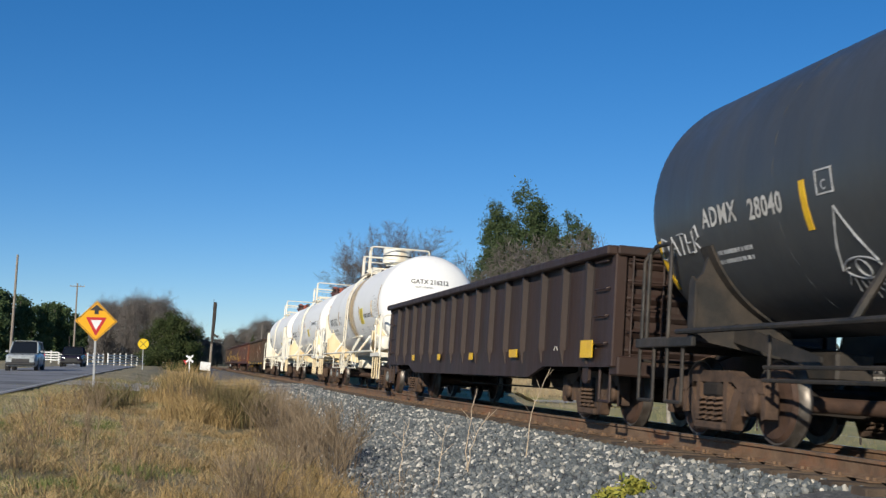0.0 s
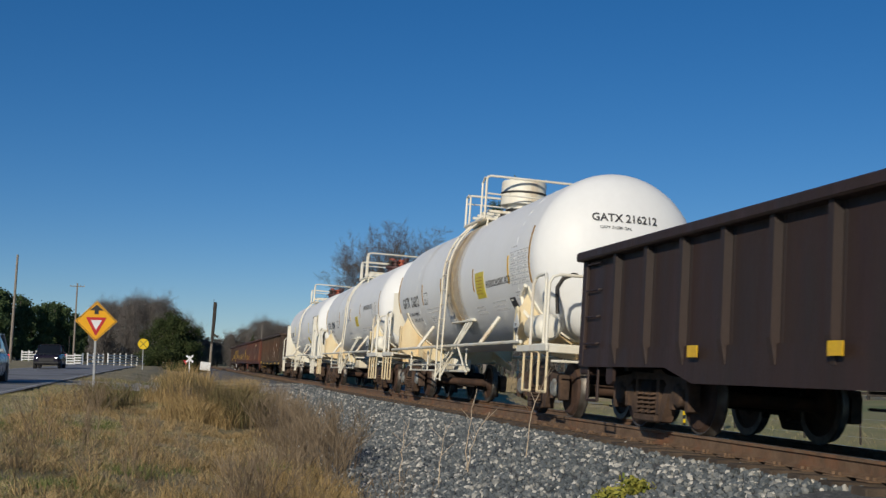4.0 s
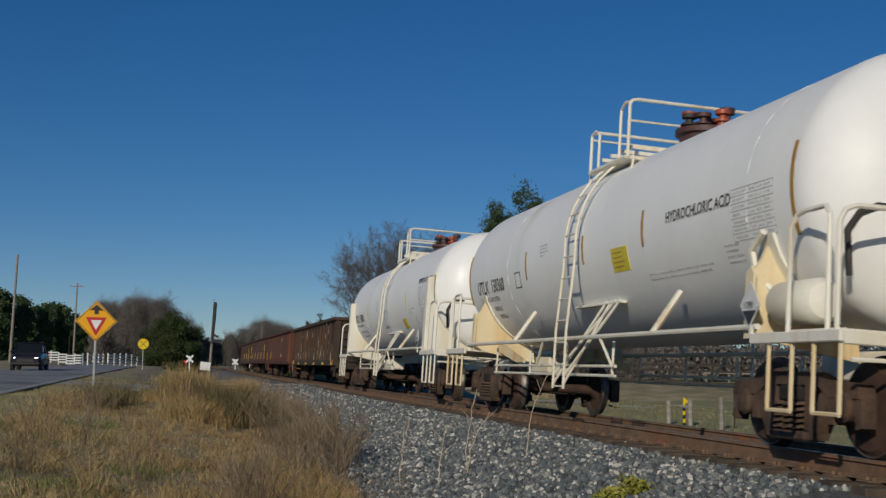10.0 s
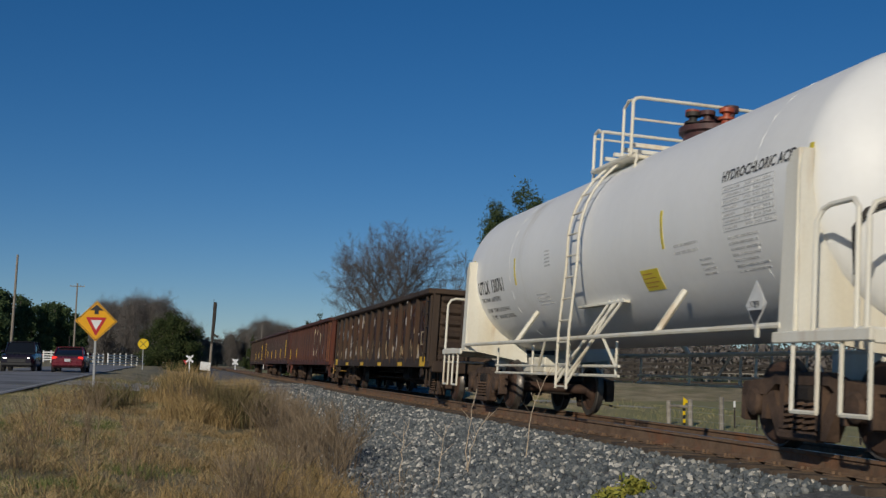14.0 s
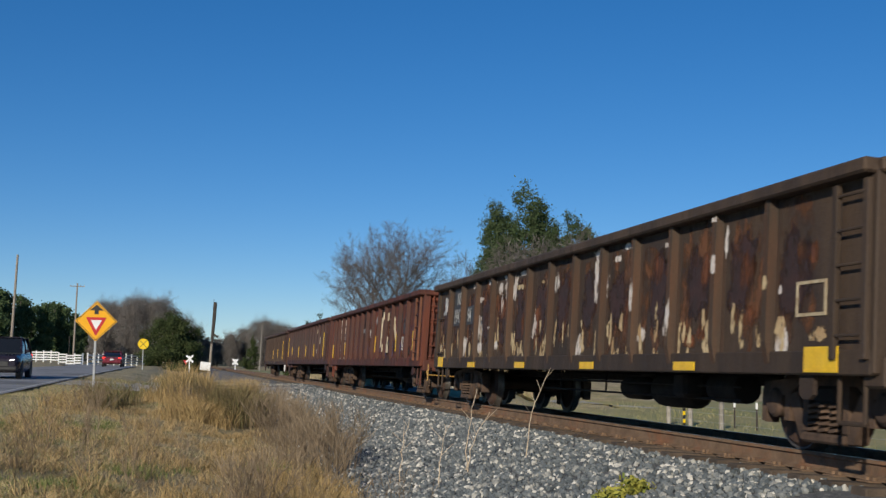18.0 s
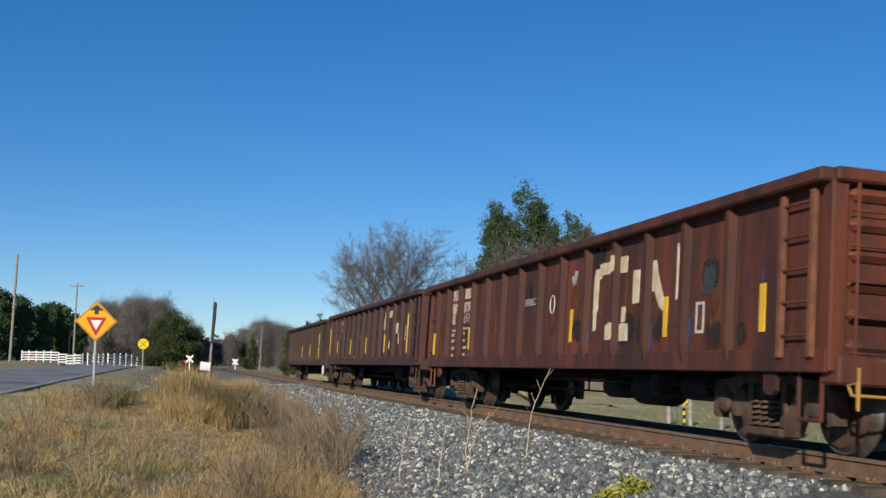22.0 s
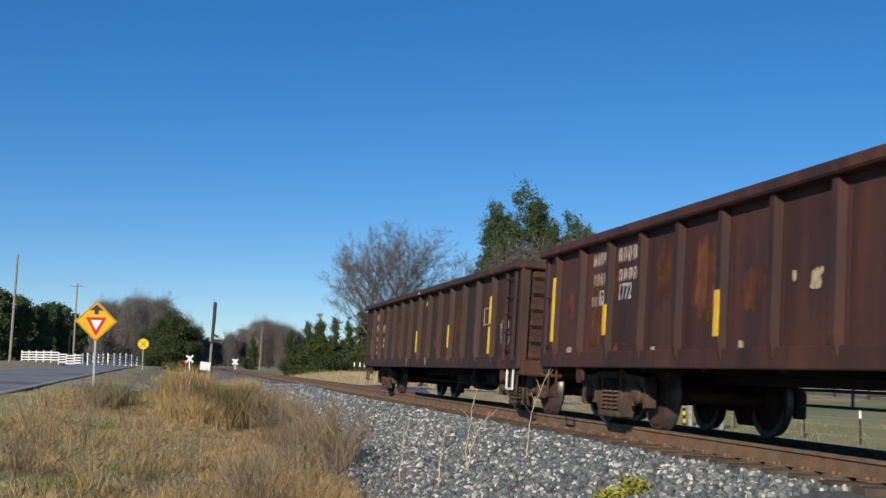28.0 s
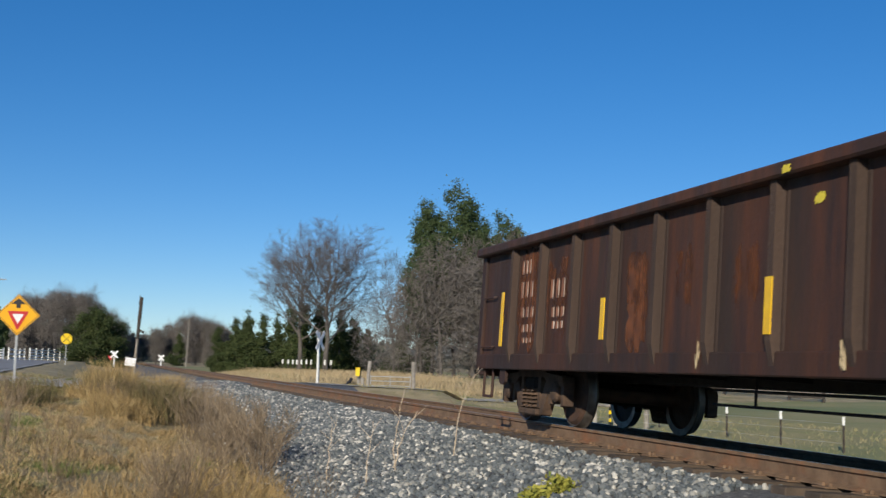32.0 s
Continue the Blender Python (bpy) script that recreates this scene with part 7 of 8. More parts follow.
PINES = [leaf_cloud(clumpy(blobs_for(12.0, 3.4, 12, 60 + i, 0.12, 0.45), 6, 90 + i, 0.4), 11000, 0.42, PINE_LEAF, 70 + i, 0.3, 0.25) for i in range(3)]
PTR = raw("trunk", *(lambda s_: (s_.v, s_.f))(Shape().tube([(0, 0, -0.3), (0.1, 0, 5.0), (0, 0.1, 11)], [0.24, 0.16, 0.05], 7)), BARK)
for i, ((x, y), k) in enumerate((((-37.39, 202.76), 1.05), ((-36.05, 207.61), 1.02), ((-34.69, 212.46), 0.95), ((-33.88, 222.58), 0.85), ((-31.25, 216.83), 0.90), ((-30.39, 226.94), 0.92), ((-28.02, 221.25), 0.88), ((-27.14, 231.36), 0.80),
                            ((-39.67, 203.28), 1.05), ((-27.63, 252.08), 0.75))):
    plant_tree("pine_tree", "dark green pine in the wood's edge", at(x, y, k, r.uniform(0, 6)), [("trunk", PTR), ("crown", PINES[i % 3])], "pines")
WOODY = leaf_cloud([(0, 0, 6.0, 2.8, 2.8, 3.0), (0.8, 0, 8.6, 2.2, 2.2, 2.0), (-1.0, 0, 8.2, 2.0, 2.0, 2.2), (0, 0, 3.0, 2.6, 2.6, 2.6)], 17000, 0.60, BRUSH, 15, 0.028)
for i, ((x, y), k) in enumerate((((-26.11, 262.04), 1.0), ((-22.11, 245.68), 1.22), ((-20.06, 255.52), 1.22), ((-16.58, 239.27), 1.28), ((-14.36, 249.08), 1.32), ((-11.53, 240.19), 1.28), ((-9.17, 247.90), 1.15), ((-6.63, 242.18), 0.98), ((-4.20, 246.78), 0.82),
                            ((3.5, 252.0), 0.72), ((6.8, 258.0), 0.85), ((9.6, 250.0), 0.98), ((12.0, 256.0), 1.02), ((14.6, 250.0), 0.92), ((17.5, 255.0), 0.80), ((1.0, 262.0), 0.62), ((14.00, 294.23), 0.75), ((15.98, 283.48), 0.95), ((19.40, 287.86), 0.92), ((21.37, 282.26), 0.8), ((-1.83, 256.55), 0.6))):
    plant_tree("bare_wood_tree", "leafless grey-brown woodland tree", at(x, y, k, r.uniform(0, 6)), [("trunk", BARE[0]), ("crown", BARE[1]), ("fine_growth", WOODY)], "bare woodland trees")

# the far wooded ridge; its foliage colours are greyed to stand for haze
RIDGE_LEAF = island_ramp("ridge_foliage", [(0.0, (0.055, 0.070, 0.060)), (0.6, (0.080, 0.092, 0.078)), (1.0, (0.12, 0.115, 0.10))])
v, f = [], []
rr = np.random.default_rng(31)
lumps = []
for i in range(210):
    a = radians(rr.uniform(-24, 62))
    d = rr.uniform(420, 620)
    lumps.append((-6.5 + math.sin(a) * d, math.cos(a) * d, rr.uniform(0, 6.5), rr.uniform(8, 14), rr.uniform(8, 14), rr.uniform(3.5, 6.5)))
tagged(new("far_woods", leaf_cloud(lumps, 100000, 1.5, RIDGE_LEAF, 33, 0.4)), "distant wooded ridge, dark green greyed for haze", "woods", kind="stuff")
s = Shape()
ridge = [radians(-26 + 0.7 * i) for i in range(130)]
for i, a in enumerate(ridge):
    top_ = 11.5 + 3.0 * noise.noise(Vector((i * 0.35, 2.0, 0))) + 1.6 * noise.noise(Vector((i * 1.3, 5.0, 0)))
    for d, z in ((560, -2.0), (585, top_ * 0.8), (610, top_), (680, -2.0)):
        s.v.append((-6.5 + math.sin(a) * d, math.cos(a) * d, z))
s.f = [(4 * i + k, 4 * i + k + 1, 4 * i + k + 5, 4 * i + k + 4) for i in range(len(ridge) - 1) for k in range(3)]
# distance haze is mixed into this grey base colour
tagged(new("wooded_ridge", s.mesh("wooded_ridge", paint("haze_tinted_ridge", (0.095, 0.105, 0.10), (0.13, 0.135, 0.13), 0.05, 0.95, 0, 0, 0.4))), "low ridge on the horizon, coloured as if in haze", "ridge", kind="structure")
lumps = [(x, 118 + 3 * math.sin(x), rr.uniform(0.8, 2.6), 2.6, 2.6, rr.uniform(1.6, 2.8)) for x in np.arange(34, 150, 2.4)]
tagged(new("field_hedge", leaf_cloud(lumps, 45000, 0.55, BRUSH, 34, 0.22)), "tangled leafless hedge behind the field", "hedge", kind="stuff")

# ---------------------------------------------------------------- signs, poles and fences
GALV = paint("galvanised_steel", (0.48, 0.49, 0.50), (0.38, 0.39, 0.40), 4, 0.5, 0.4)
SIGN_YELLOW = paint("sign_yellow", (0.85, 0.42, 0.01), (0.80, 0.39, 0.01), 2, 0.4)
SIGN_YELLOW2 = paint("sign_lemon", (0.80, 0.56, 0.01), (0.74, 0.5, 0.01), 2, 0.4)
SIGN_BLACK = paint("sign_black", (0.02, 0.02, 0.02), (0.03, 0.03, 0.03), 3, 0.5)
SIGN_RED = paint("sign_red", (0.55, 0.03, 0.03), (0.48, 0.03, 0.03), 3, 0.4)
SIGN_WHITE = paint("sign_white", (0.80, 0.80, 0.80), (0.74, 0.74, 0.74), 3, 0.45)
POLE_WOOD = paint("weathered_pole", (0.29, 0.255, 0.21), (0.20, 0.17, 0.14), 5, 0.95, 0, 0.4, 30)
GREY_WOOD = paint("grey_fence_wood", (0.30, 0.275, 0.24), (0.20, 0.18, 0.155), 6, 0.95, 0, 0.4, 30, random_tint=0.2)
CHARRED = paint("dark_creosote", (0.035, 0.028, 0.024), (0.06, 0.05, 0.04), 5, 0.9)
FENCE_WHITE = paint("white_fence_paint", (0.80, 0.80, 0.78), (0.72, 0.72, 0.69), 3, 0.6)


def facing(x, y, z, roll=0.0):
    """A pose whose -y side looks back at the camera's stand, along its line."""
    a = math.atan2(x - EYE[0], y - EYE[1])
    return Matrix.Translation((x, y, z)) @ Matrix.Rotation(-a, 4, "Z") @ Matrix.Rotation(roll, 4, "Y")


def disc_or_poly(outline, y, thick):
    return Shape().plate(outline, "y", y, thick)


def diamond(r_):
    k = 0.93
    return [(0, -r_), (r_ * (1 - k), -r_ * k), (r_ * k, -r_ * (1 - k)), (r_, 0), (r_ * k, r_ * (1 - k)), (r_ * (1 - k), r_ * k), (0, r_), (-r_ * (1 - k), r_ * k), (-r_ * k, r_ * (1 - k)), (-r_, 0), (-r_ * k, -r_ * (1 - k)), (-r_ * (1 - k), -r_ * k)]


sx, sy = -9.24, 38.21
sz = ground_z(sx, sy)
sign = thing("yield_ahead_sign", "yellow diamond yield-ahead sign on a steel post in dry grass", "road sign", m=facing(sx, sy, sz))
top = 2.32
part("post", Shape().box((0, 0.03, 1.18), (0.075, 0.04, 2.5), 0.012), GALV, sign, "grey steel post")
def shifted(o, dz):
    return [(u, w + dz) for u, w in o]
part("panel", disc_or_poly(shifted(diamond(0.645), top), 0.0, 0.006), SIGN_YELLOW, sign, "bright yellow diamond panel")
for a, b in (((0, 0.60), (0.60, 0)), ((0.60, 0), (0, -0.60)), ((0, -0.60), (-0.60, 0)), ((-0.60, 0), (0, 0.60))):
    ax, az, bx, bz = a[0], a[1] + top, b[0], b[1] + top
    d = Vector((bx - ax, 0, bz - az))
    n_ = Vector((d.z, 0, -d.x)).normalized() * 0.008
    q = Shape().plate([(ax + n_.x, az + n_.z), (bx + n_.x, bz + n_.z), (bx - n_.x, bz - n_.z), (ax - n_.x, az - n_.z)], "y", -0.005, 0.004)
    part("border", q, SIGN_BLACK, sign)
part("arrow", disc_or_poly(shifted([(-0.065, 0.22), (0.065, 0.22), (0.065, 0.34), (0.22, 0.34), (0, 0.53), (-0.22, 0.34), (-0.065, 0.34)], top), -0.006, 0.006), SIGN_BLACK, sign, "black arrow")
part("triangle", disc_or_poly(shifted([(-0.31, 0.10), (-0.29, 0.12), (0.29, 0.12), (0.31, 0.10), (0.02, -0.45), (-0.02, -0.45)], top), -0.006, 0.006), SIGN_RED, sign, "red triangle")
part("triangle_centre", disc_or_poly(shifted([(-0.17, 0.03), (0.17, 0.03), (0, -0.28)], top), -0.011, 0.006), SIGN_WHITE, sign)

rx, ry = -9.81, 100.72
rz = ground_z(rx, ry)
sign = thing("railroad_ahead_sign", "round yellow sign with a black cross on a thin post", "road sign", m=facing(rx, ry, rz))
hz = 2.30 - rz
part("post", Shape().box((0, 0.03, hz / 2), (0.07, 0.04, hz), 0.01), GALV, sign)
part("panel", Shape().turn([(-0.003, 0.45), (0.003, 0.45)], "y", (0, 0, hz), 28), SIGN_YELLOW2, sign)
for sg in (-1, 1):
    q = Shape().box((0, -0.006, 0), (0.045, 0.005, 0.82), 0, Matrix.Rotation(sg * math.pi / 4, 3, "Y"))
    q.v = [(a, b, c + hz) for a, b, c in q.v]
    part("cross_bar", q, SIGN_BLACK, sign)


def crossbuck(x, y, h, arm, label, post_mat, lamp=False, turn=0.0):
    z = ground_z(x, y)
    cb = thing("crossbuck", label, "railroad sign", m=facing(x, y, z) @ Matrix.Rotation(turn, 4, "Z"))
    part("post", Shape().box((0, 0, h / 2 - 0.1), (0.13, 0.10, h + 0.2), 0.015), post_mat, cb)
    for sg in (-1, 1):
        q = Shape().box((0, 0, 0), (0.22, 0.02, arm), 0.004, Matrix.Rotation(sg * math.pi / 4, 3, "Y"))
        q.v = [(a, b - 0.07 - 0.012 * (sg > 0), c + h - arm * 0.33) for a, b, c in q.v]
        part("blade", q, SIGN_WHITE, cb, "white crossbuck blade")
    if lamp:
        q = Shape().plate([(-0.32, 0.9), (0.32, 0.9), (0.0, 0.35)], "y", -0.08, 0.02)
        q.v = [(a - 0.45, b, c + h * 0.33) for a, b, c in q.v]
        part("yield_plate", q, SIGN_RED, cb, "red plate under the blades")
    return cb


cx, cy = 3.30, 55.09
crossbuck(cx, cy, 2.95, 1.22, "white crossbuck on a white post by the gravel lane", SIGN_PALE, turn=1.12)
crossbuck(-5.68, 144.12, 2.2, 1.15, "distant white crossbuck with a red plate", SIGN_WHITE, True)
crossbuck(0.22, 153.10, 1.55, 1.0, "distant white crossbuck across the track", SIGN_WHITE)
bx, by = -5.31, 71.90
sign = thing("white_board", "small tilted white board on stakes in the weeds", "sign", m=facing(bx, by, ground_z(bx, by), 0.12))
hb = 0.59 - ground_z(bx, by)
part("panel", Shape().box((0, 0, hb), (0.62, 0.03, 0.50), 0.006), SIGN_WHITE, sign)
for q in (-0.2, 0.2):
    part("stake", Shape().box((q, 0.03, hb / 2 - 0.1), (0.04, 0.03, hb + 0.2)), GREY_WOOD, sign)


def pole(x, y, h, r_, label, arms=0, lean=0.0, mat=POLE_WOOD, top_mat=None):
    z = ground_z(x, y)
    p = thing("utility_pole", label, "utility pole", m=facing(x, y, z, lean))
    part("shaft", Shape().tube([(0, 0, -0.3), (0, 0, h * 0.5), (0, 0, h)], [r_, r_ * 0.85, r_ * 0.7], 10), mat, p)
    for i in range(arms):
        arm = part("crossarm", Shape().box((0, -r_, h - 0.5 - 0.7 * i), (2.4, 0.10, 0.12), 0.01), mat, p)
        for q in (-1.05, -0.5, 0.5, 1.05):
            part("insulator", Shape().turn([(h - 0.44 - 0.7 * i, 0.04), (h - 0.36 - 0.7 * i, 0.05), (h - 0.28 - 0.7 * i, 0.03)], "z", (q, -r_, 0), 8), GALV, arm)
    if top_mat:
        part("burnt_top", Shape().tube([(0, 0, h * 0.45), (0.02, 0, h * 0.8), (0.02, 0, h + 0.02)], [r_ * 1.02, r_ * 1.25, r_ * 1.15], 10), top_mat, p, "blackened upper part")
        part("splinter", Shape().tube([(-0.12, 0, h - 0.7), (-0.14, 0, h + 0.3)], [0.06, 0.02], 5), top_mat, p)


pole(-25.34, 136.15, 12.04, 0.17, "tall bare wooden utility pole", 0, 0.02)
pole(-24.25, 199.74, 13.00, 0.17, "wooden utility pole with a crossarm", 1, 0.01)
pole(-3.95, 114.89, 7.36, 0.14, "old leaning pole with a blackened top", 0, 0.05, POLE_WOOD, CHARRED)
pole(5.95, 193.06, 7.78, 0.10, "thin grey pole beyond the crossing", 0, 0.03, GREY_WOOD)
pole(-22.06, 168.34, 3.74, 0.07, "short dark lamp post by the fence", 0, 0.0, CHARRED)


def board_fence(a, b, n_, h, rails, label, mat, group):
    """Posts with boards between two points, each post and board its own piece."""
    fe = thing("board_fence", label, "fence", group)
    A, B = Vector((*a, 0)), Vector((*b, 0))
    d = (B - A).normalized()
    turn_ = math.atan2(d.y, d.x)
    L = (B - A).length / n_
    pm = Shape().box((0, 0, h / 2), (0.13, 0.13, h + 0.2), 0.012).mesh("post", mat)
    bmh = Shape().box((L / 2, -0.085, 0), (L - 0.01, 0.035, 0.15), 0.004).mesh("board", mat)
    for i in range(n_ + 1):
        p = A + d * L * i
        z = ground_z(p.x, p.y)
        part("post", pm, None, fe, at=Matrix.Translation((p.x, p.y, z)) @ Matrix.Rotation(turn_, 4, "Z"))
        if i < n_:
            for k in range(rails):
                part("board", bmh, None, fe, at=Matrix.Translation((p.x, p.y, z + 0.25 + (h - 0.4) * k / max(1, rails - 1))) @ Matrix.Rotation(turn_, 4, "Z"))
    return fe


board_fence((-27.35, 161.30), (-18.43, 146.92), 8, 1.35, 4, "white four-board fence along the road", FENCE_WHITE, "white fences")
board_fence((-15.41, 146.24), (-11.71, 157.76), 6, 1.40, 4, "white four-board fence beside a drive", FENCE_WHITE, "white fences")
board_fence((-11.71, 157.76), (-10.11, 248.05), 9, 1.40, 4, "white four-board fence running into the distance", FENCE_WHITE, "white fences")
board_fence((-16.86, 134.20), (-16.69, 156.83), 3, 1.35, 3, "short white fence at a gateway", FENCE_WHITE, "white fences")
board_fence((21.91, 74.01), (31.60, 55.35), 10, 1.5, 4, "weathered dark board fence across the field", CHARRED, "field fences")
board_fence((30.97, 78.16), (38.43, 64.12), 8, 1.2, 3, "pale grey board fence behind another", GREY_WOOD, "field fences")


def wood_post(x, y, h, r_, label, mat=GREY_WOOD, lean=0.0):
    p = tagged(new("fence_post", Shape().tube([(0, 0, -0.2), (lean * 0.5, 0, h * 0.5), (lean, 0, h - 0.02), (lean, 0, h)], [r_, r_, r_ * 0.96, r_ * 0.8], 9).mesh("fence_post", mat)), label, "fence post", "field fence posts")
    p.location = (x, y, ground_z(x, y))
    return p


HP = ((8.47, 33.91), (8.87, 33.20), (8.89, 31.13))
for (x, y), h in zip(HP, (0.78, 0.85, 0.98)):
    wood_post(x, y, h, 0.075, "grey round wooden fence post")
ax, ay = HP[0]
bx, by = HP[1]
q = Shape().tube([(ax, ay, ground_z(ax, ay) + 0.62), (bx, by, ground_z(bx, by) + 0.62)], 0.045, 8)
tagged(new("brace_rail", q.mesh("brace_rail", GREY_WOOD)), "grey wooden rail bracing two fence posts", "fence rail")
TP = Shape().box((0, 0, 0.36), (0.045, 0.035, 0.9), 0.006).mesh("stake", CHARRED)
TC = Shape().box((0, 0, 0.74), (0.06, 0.05, 0.19), 0.008).mesh("cap", FENCE_WHITE)
for (x, y) in ((9.61, 30.36), (9.24, 27.14), (9.27, 24.66), (9.28, 22.19), (9.83, 32.16)):
    st = thing("metal_stake", "dark metal fence stake with a white top", "fence post", "field fence posts", m=Matrix.Translation((x, y, ground_z(x, y))))
    part("stake", TP, None, st)
    part("cap", TC, None, st, "white painted top")
(x0, y0), (x1, y1) = HP[0], (9.28, 22.19)
wires = thing("wire_fence", "thin wires strung along the field's edge", "fence")
for hz_ in (0.25, 0.5, 0.68):
    part("wire", Shape().tube([(x0, y0, ground_z(x0, y0) + hz_), ((x0 + x1) / 2, (y0 + y1) / 2, ground_z(x1, y1) + hz_ - 0.03), (x1, y1, ground_z(x1, y1) + hz_)], 0.004, 4), GALV, wires)
x, y = 8.77, 33.43
mk = thing("pipeline_marker", "yellow and black striped marker post", "marker post", m=Matrix.Translation((x, y, ground_z(x, y))))
for i in range(6):
    part("band", Shape().box((0, 0, 0.06 + 0.12 * i), (0.075, 0.05, 0.118), 0.006), SIGN_YELLOW2 if i % 2 else SIGN_BLACK, mk)
part("flag", Shape().plate([(-0.04, 0.70), (0.11, 0.74), (0.11, 0.80), (-0.04, 0.92)], "y", -0.03, 0.012), SIGN_YELLOW2, mk)

# posts, gate and marker where the lane enters the field
for (x, y), h, ln in (((5.31, 53.10), 1.35, 0.10), ((5.00, 53.69), 0.95, 0.06), ((6.41, 48.74), 1.20, -0.02), ((5.14, 53.35), 0.6, 0.0)):
    wood_post(x, y, h, 0.085, "leaning grey wooden post by the lane", lean=ln)
x, y = 4.93, 53.49
bxm = thing("yellow_box", "small yellow utility box on a post", "utility box", m=facing(x, y, ground_z(x, y)))
part("case", Shape().box((0, -0.1, 0.86), (0.20, 0.12, 0.36), 0.02), SIGN_YELLOW2, bxm)
part("lid", Shape().box((0, -0.1, 1.06), (0.23, 0.15, 0.05), 0.015), SIGN_YELLOW2, bxm)
(x0, y0), (x1, y1) = (6.13, 56.01), (7.79, 54.60)
gate = thing("field_gate", "grey tubular steel gate across the lane", "gate", m=Matrix.Translation((x0, y0, ground_z(x0, y0))) @ Matrix.Rotation(math.atan2(y1 - y0, x1 - x0), 4, "Z"))
GL = math.hypot(x1 - x0, y1 - y0)
for i in range(4):
    part("bar", Shape().tube([(0, 0, 0.35 + 0.22 * i), (GL, 0, 0.35 + 0.22 * i)], 0.022, 6), GALV, gate)
for q in (0.0, GL / 2, GL):
    part("stile", Shape().tube([(q, 0, 0.3), (q, 0, 1.08)], 0.022, 6), GALV, gate)
WP = Shape().box((0, 0, 0.5), (0.09, 0.09, 1.0), 0.008).mesh("stake", CHARRED)
WC = Shape().box((0, 0, 0.95), (0.11, 0.11, 0.36), 0.01).mesh("cap", FENCE_WHITE)
for (x, y) in ((7.84, 97.79), (8.00, 95.68), (8.06, 93.59), (8.06, 91.53), (8.09, 89.45), (8.14, 87.38), (8.14, 85.32), (8.78, 83.13), (9.22, 83.03)):
    st = thing("white_topped_post", "dark post with a white painted top", "fence post", "white-topped posts", m=Matrix.Translation((x, y, ground_z(x, y))))
    part("stake", WP, None, st)
    part("cap", WC, None, st, "white painted top")
x0, y0 = 3.75, 53.45
x1, y1 = 6.20, 61.10
q = Shape().tube([(x0, y0, ground_z(x0, y0) + 0.04), ((x0 + x1) / 2, (y0 + y1) / 2 - 1.0, ground_z(x1, y1) + 0.05), (x1, y1, ground_z(x1, y1) + 0.3)], 0.09, 8)
tagged(new("fallen_branch", q.mesh("fallen_branch", CHARRED)), "dark fallen limb lying on the bank", "branch")


# ---------------------------------------------------------------- road vehicles
CAR_GLASS = bpy.data.materials.new("car_glass")
CAR_GLASS.use_nodes = True
cg = CAR_GLASS.node_tree.nodes["Principled BSDF"]
cg.inputs["Base Color"].default_value, cg.inputs["Roughness"].default_value = (0.012, 0.014, 0.017, 1), 0.06
SILVER = paint("silver_car_paint", (0.42, 0.45, 0.46), (0.37, 0.40, 0.41), 1.5, 0.28, 0.15)
DARK_PAINT = paint("dark_car_paint", (0.020, 0.016, 0.028), (0.028, 0.022, 0.034), 1.5, 0.22, 0.2)
RED_PAINT = paint("red_car_paint", (0.20, 0.028, 0.040), (0.16, 0.024, 0.034), 1.5, 0.25, 0.2)
TYRE = paint("tyre_rubber", (0.016, 0.016, 0.017), (0.024, 0.024, 0.025), 8, 0.85)
RIM = paint("alloy_rim", (0.42, 0.43, 0.44), (0.3, 0.31, 0.32), 6, 0.35, 0.8)
PLASTIC = paint("dark_trim_plastic", (0.02, 0.02, 0.022), (0.03, 0.03, 0.03), 6, 0.6)
LAMP_WHITE = glow("headlamp_glow", (1.0, 0.95, 0.85), 14.0)
LAMP_CLEAR = paint("lamp_lens", (0.70, 0.72, 0.74), (0.6, 0.62, 0.64), 6, 0.15)
LAMP_RED = glow("tail_lamp_glow", (0.9, 0.03, 0.02), 1.4)
PLATE_GREY = paint("plate_grey", (0.55, 0.56, 0.58), (0.5, 0.5, 0.52), 6, 0.5)
VEHICLES = []


def loft(sections, mat_sections=None):
    """A shell through cross-sections: each a y and a list of (x, z) for one half, mirrored."""
    s_ = Shape()
    k = None
    for y, half in sections:
        ring = [(x, y, z) for x, z in half] + [(-x, y, z) for x, z in reversed(half)]
        k = len(ring)
        s_.v += ring
    for j in range(len(sections) - 1):
        s_.f += [(j * k + i, j * k + (i + 1) % k, (j + 1) * k + (i + 1) % k, (j + 1) * k + i) for i in range(k)]
    s_.f += [tuple(range(k)), tuple(range((len(sections) - 1) * k, len(sections) * k))]
    return s_


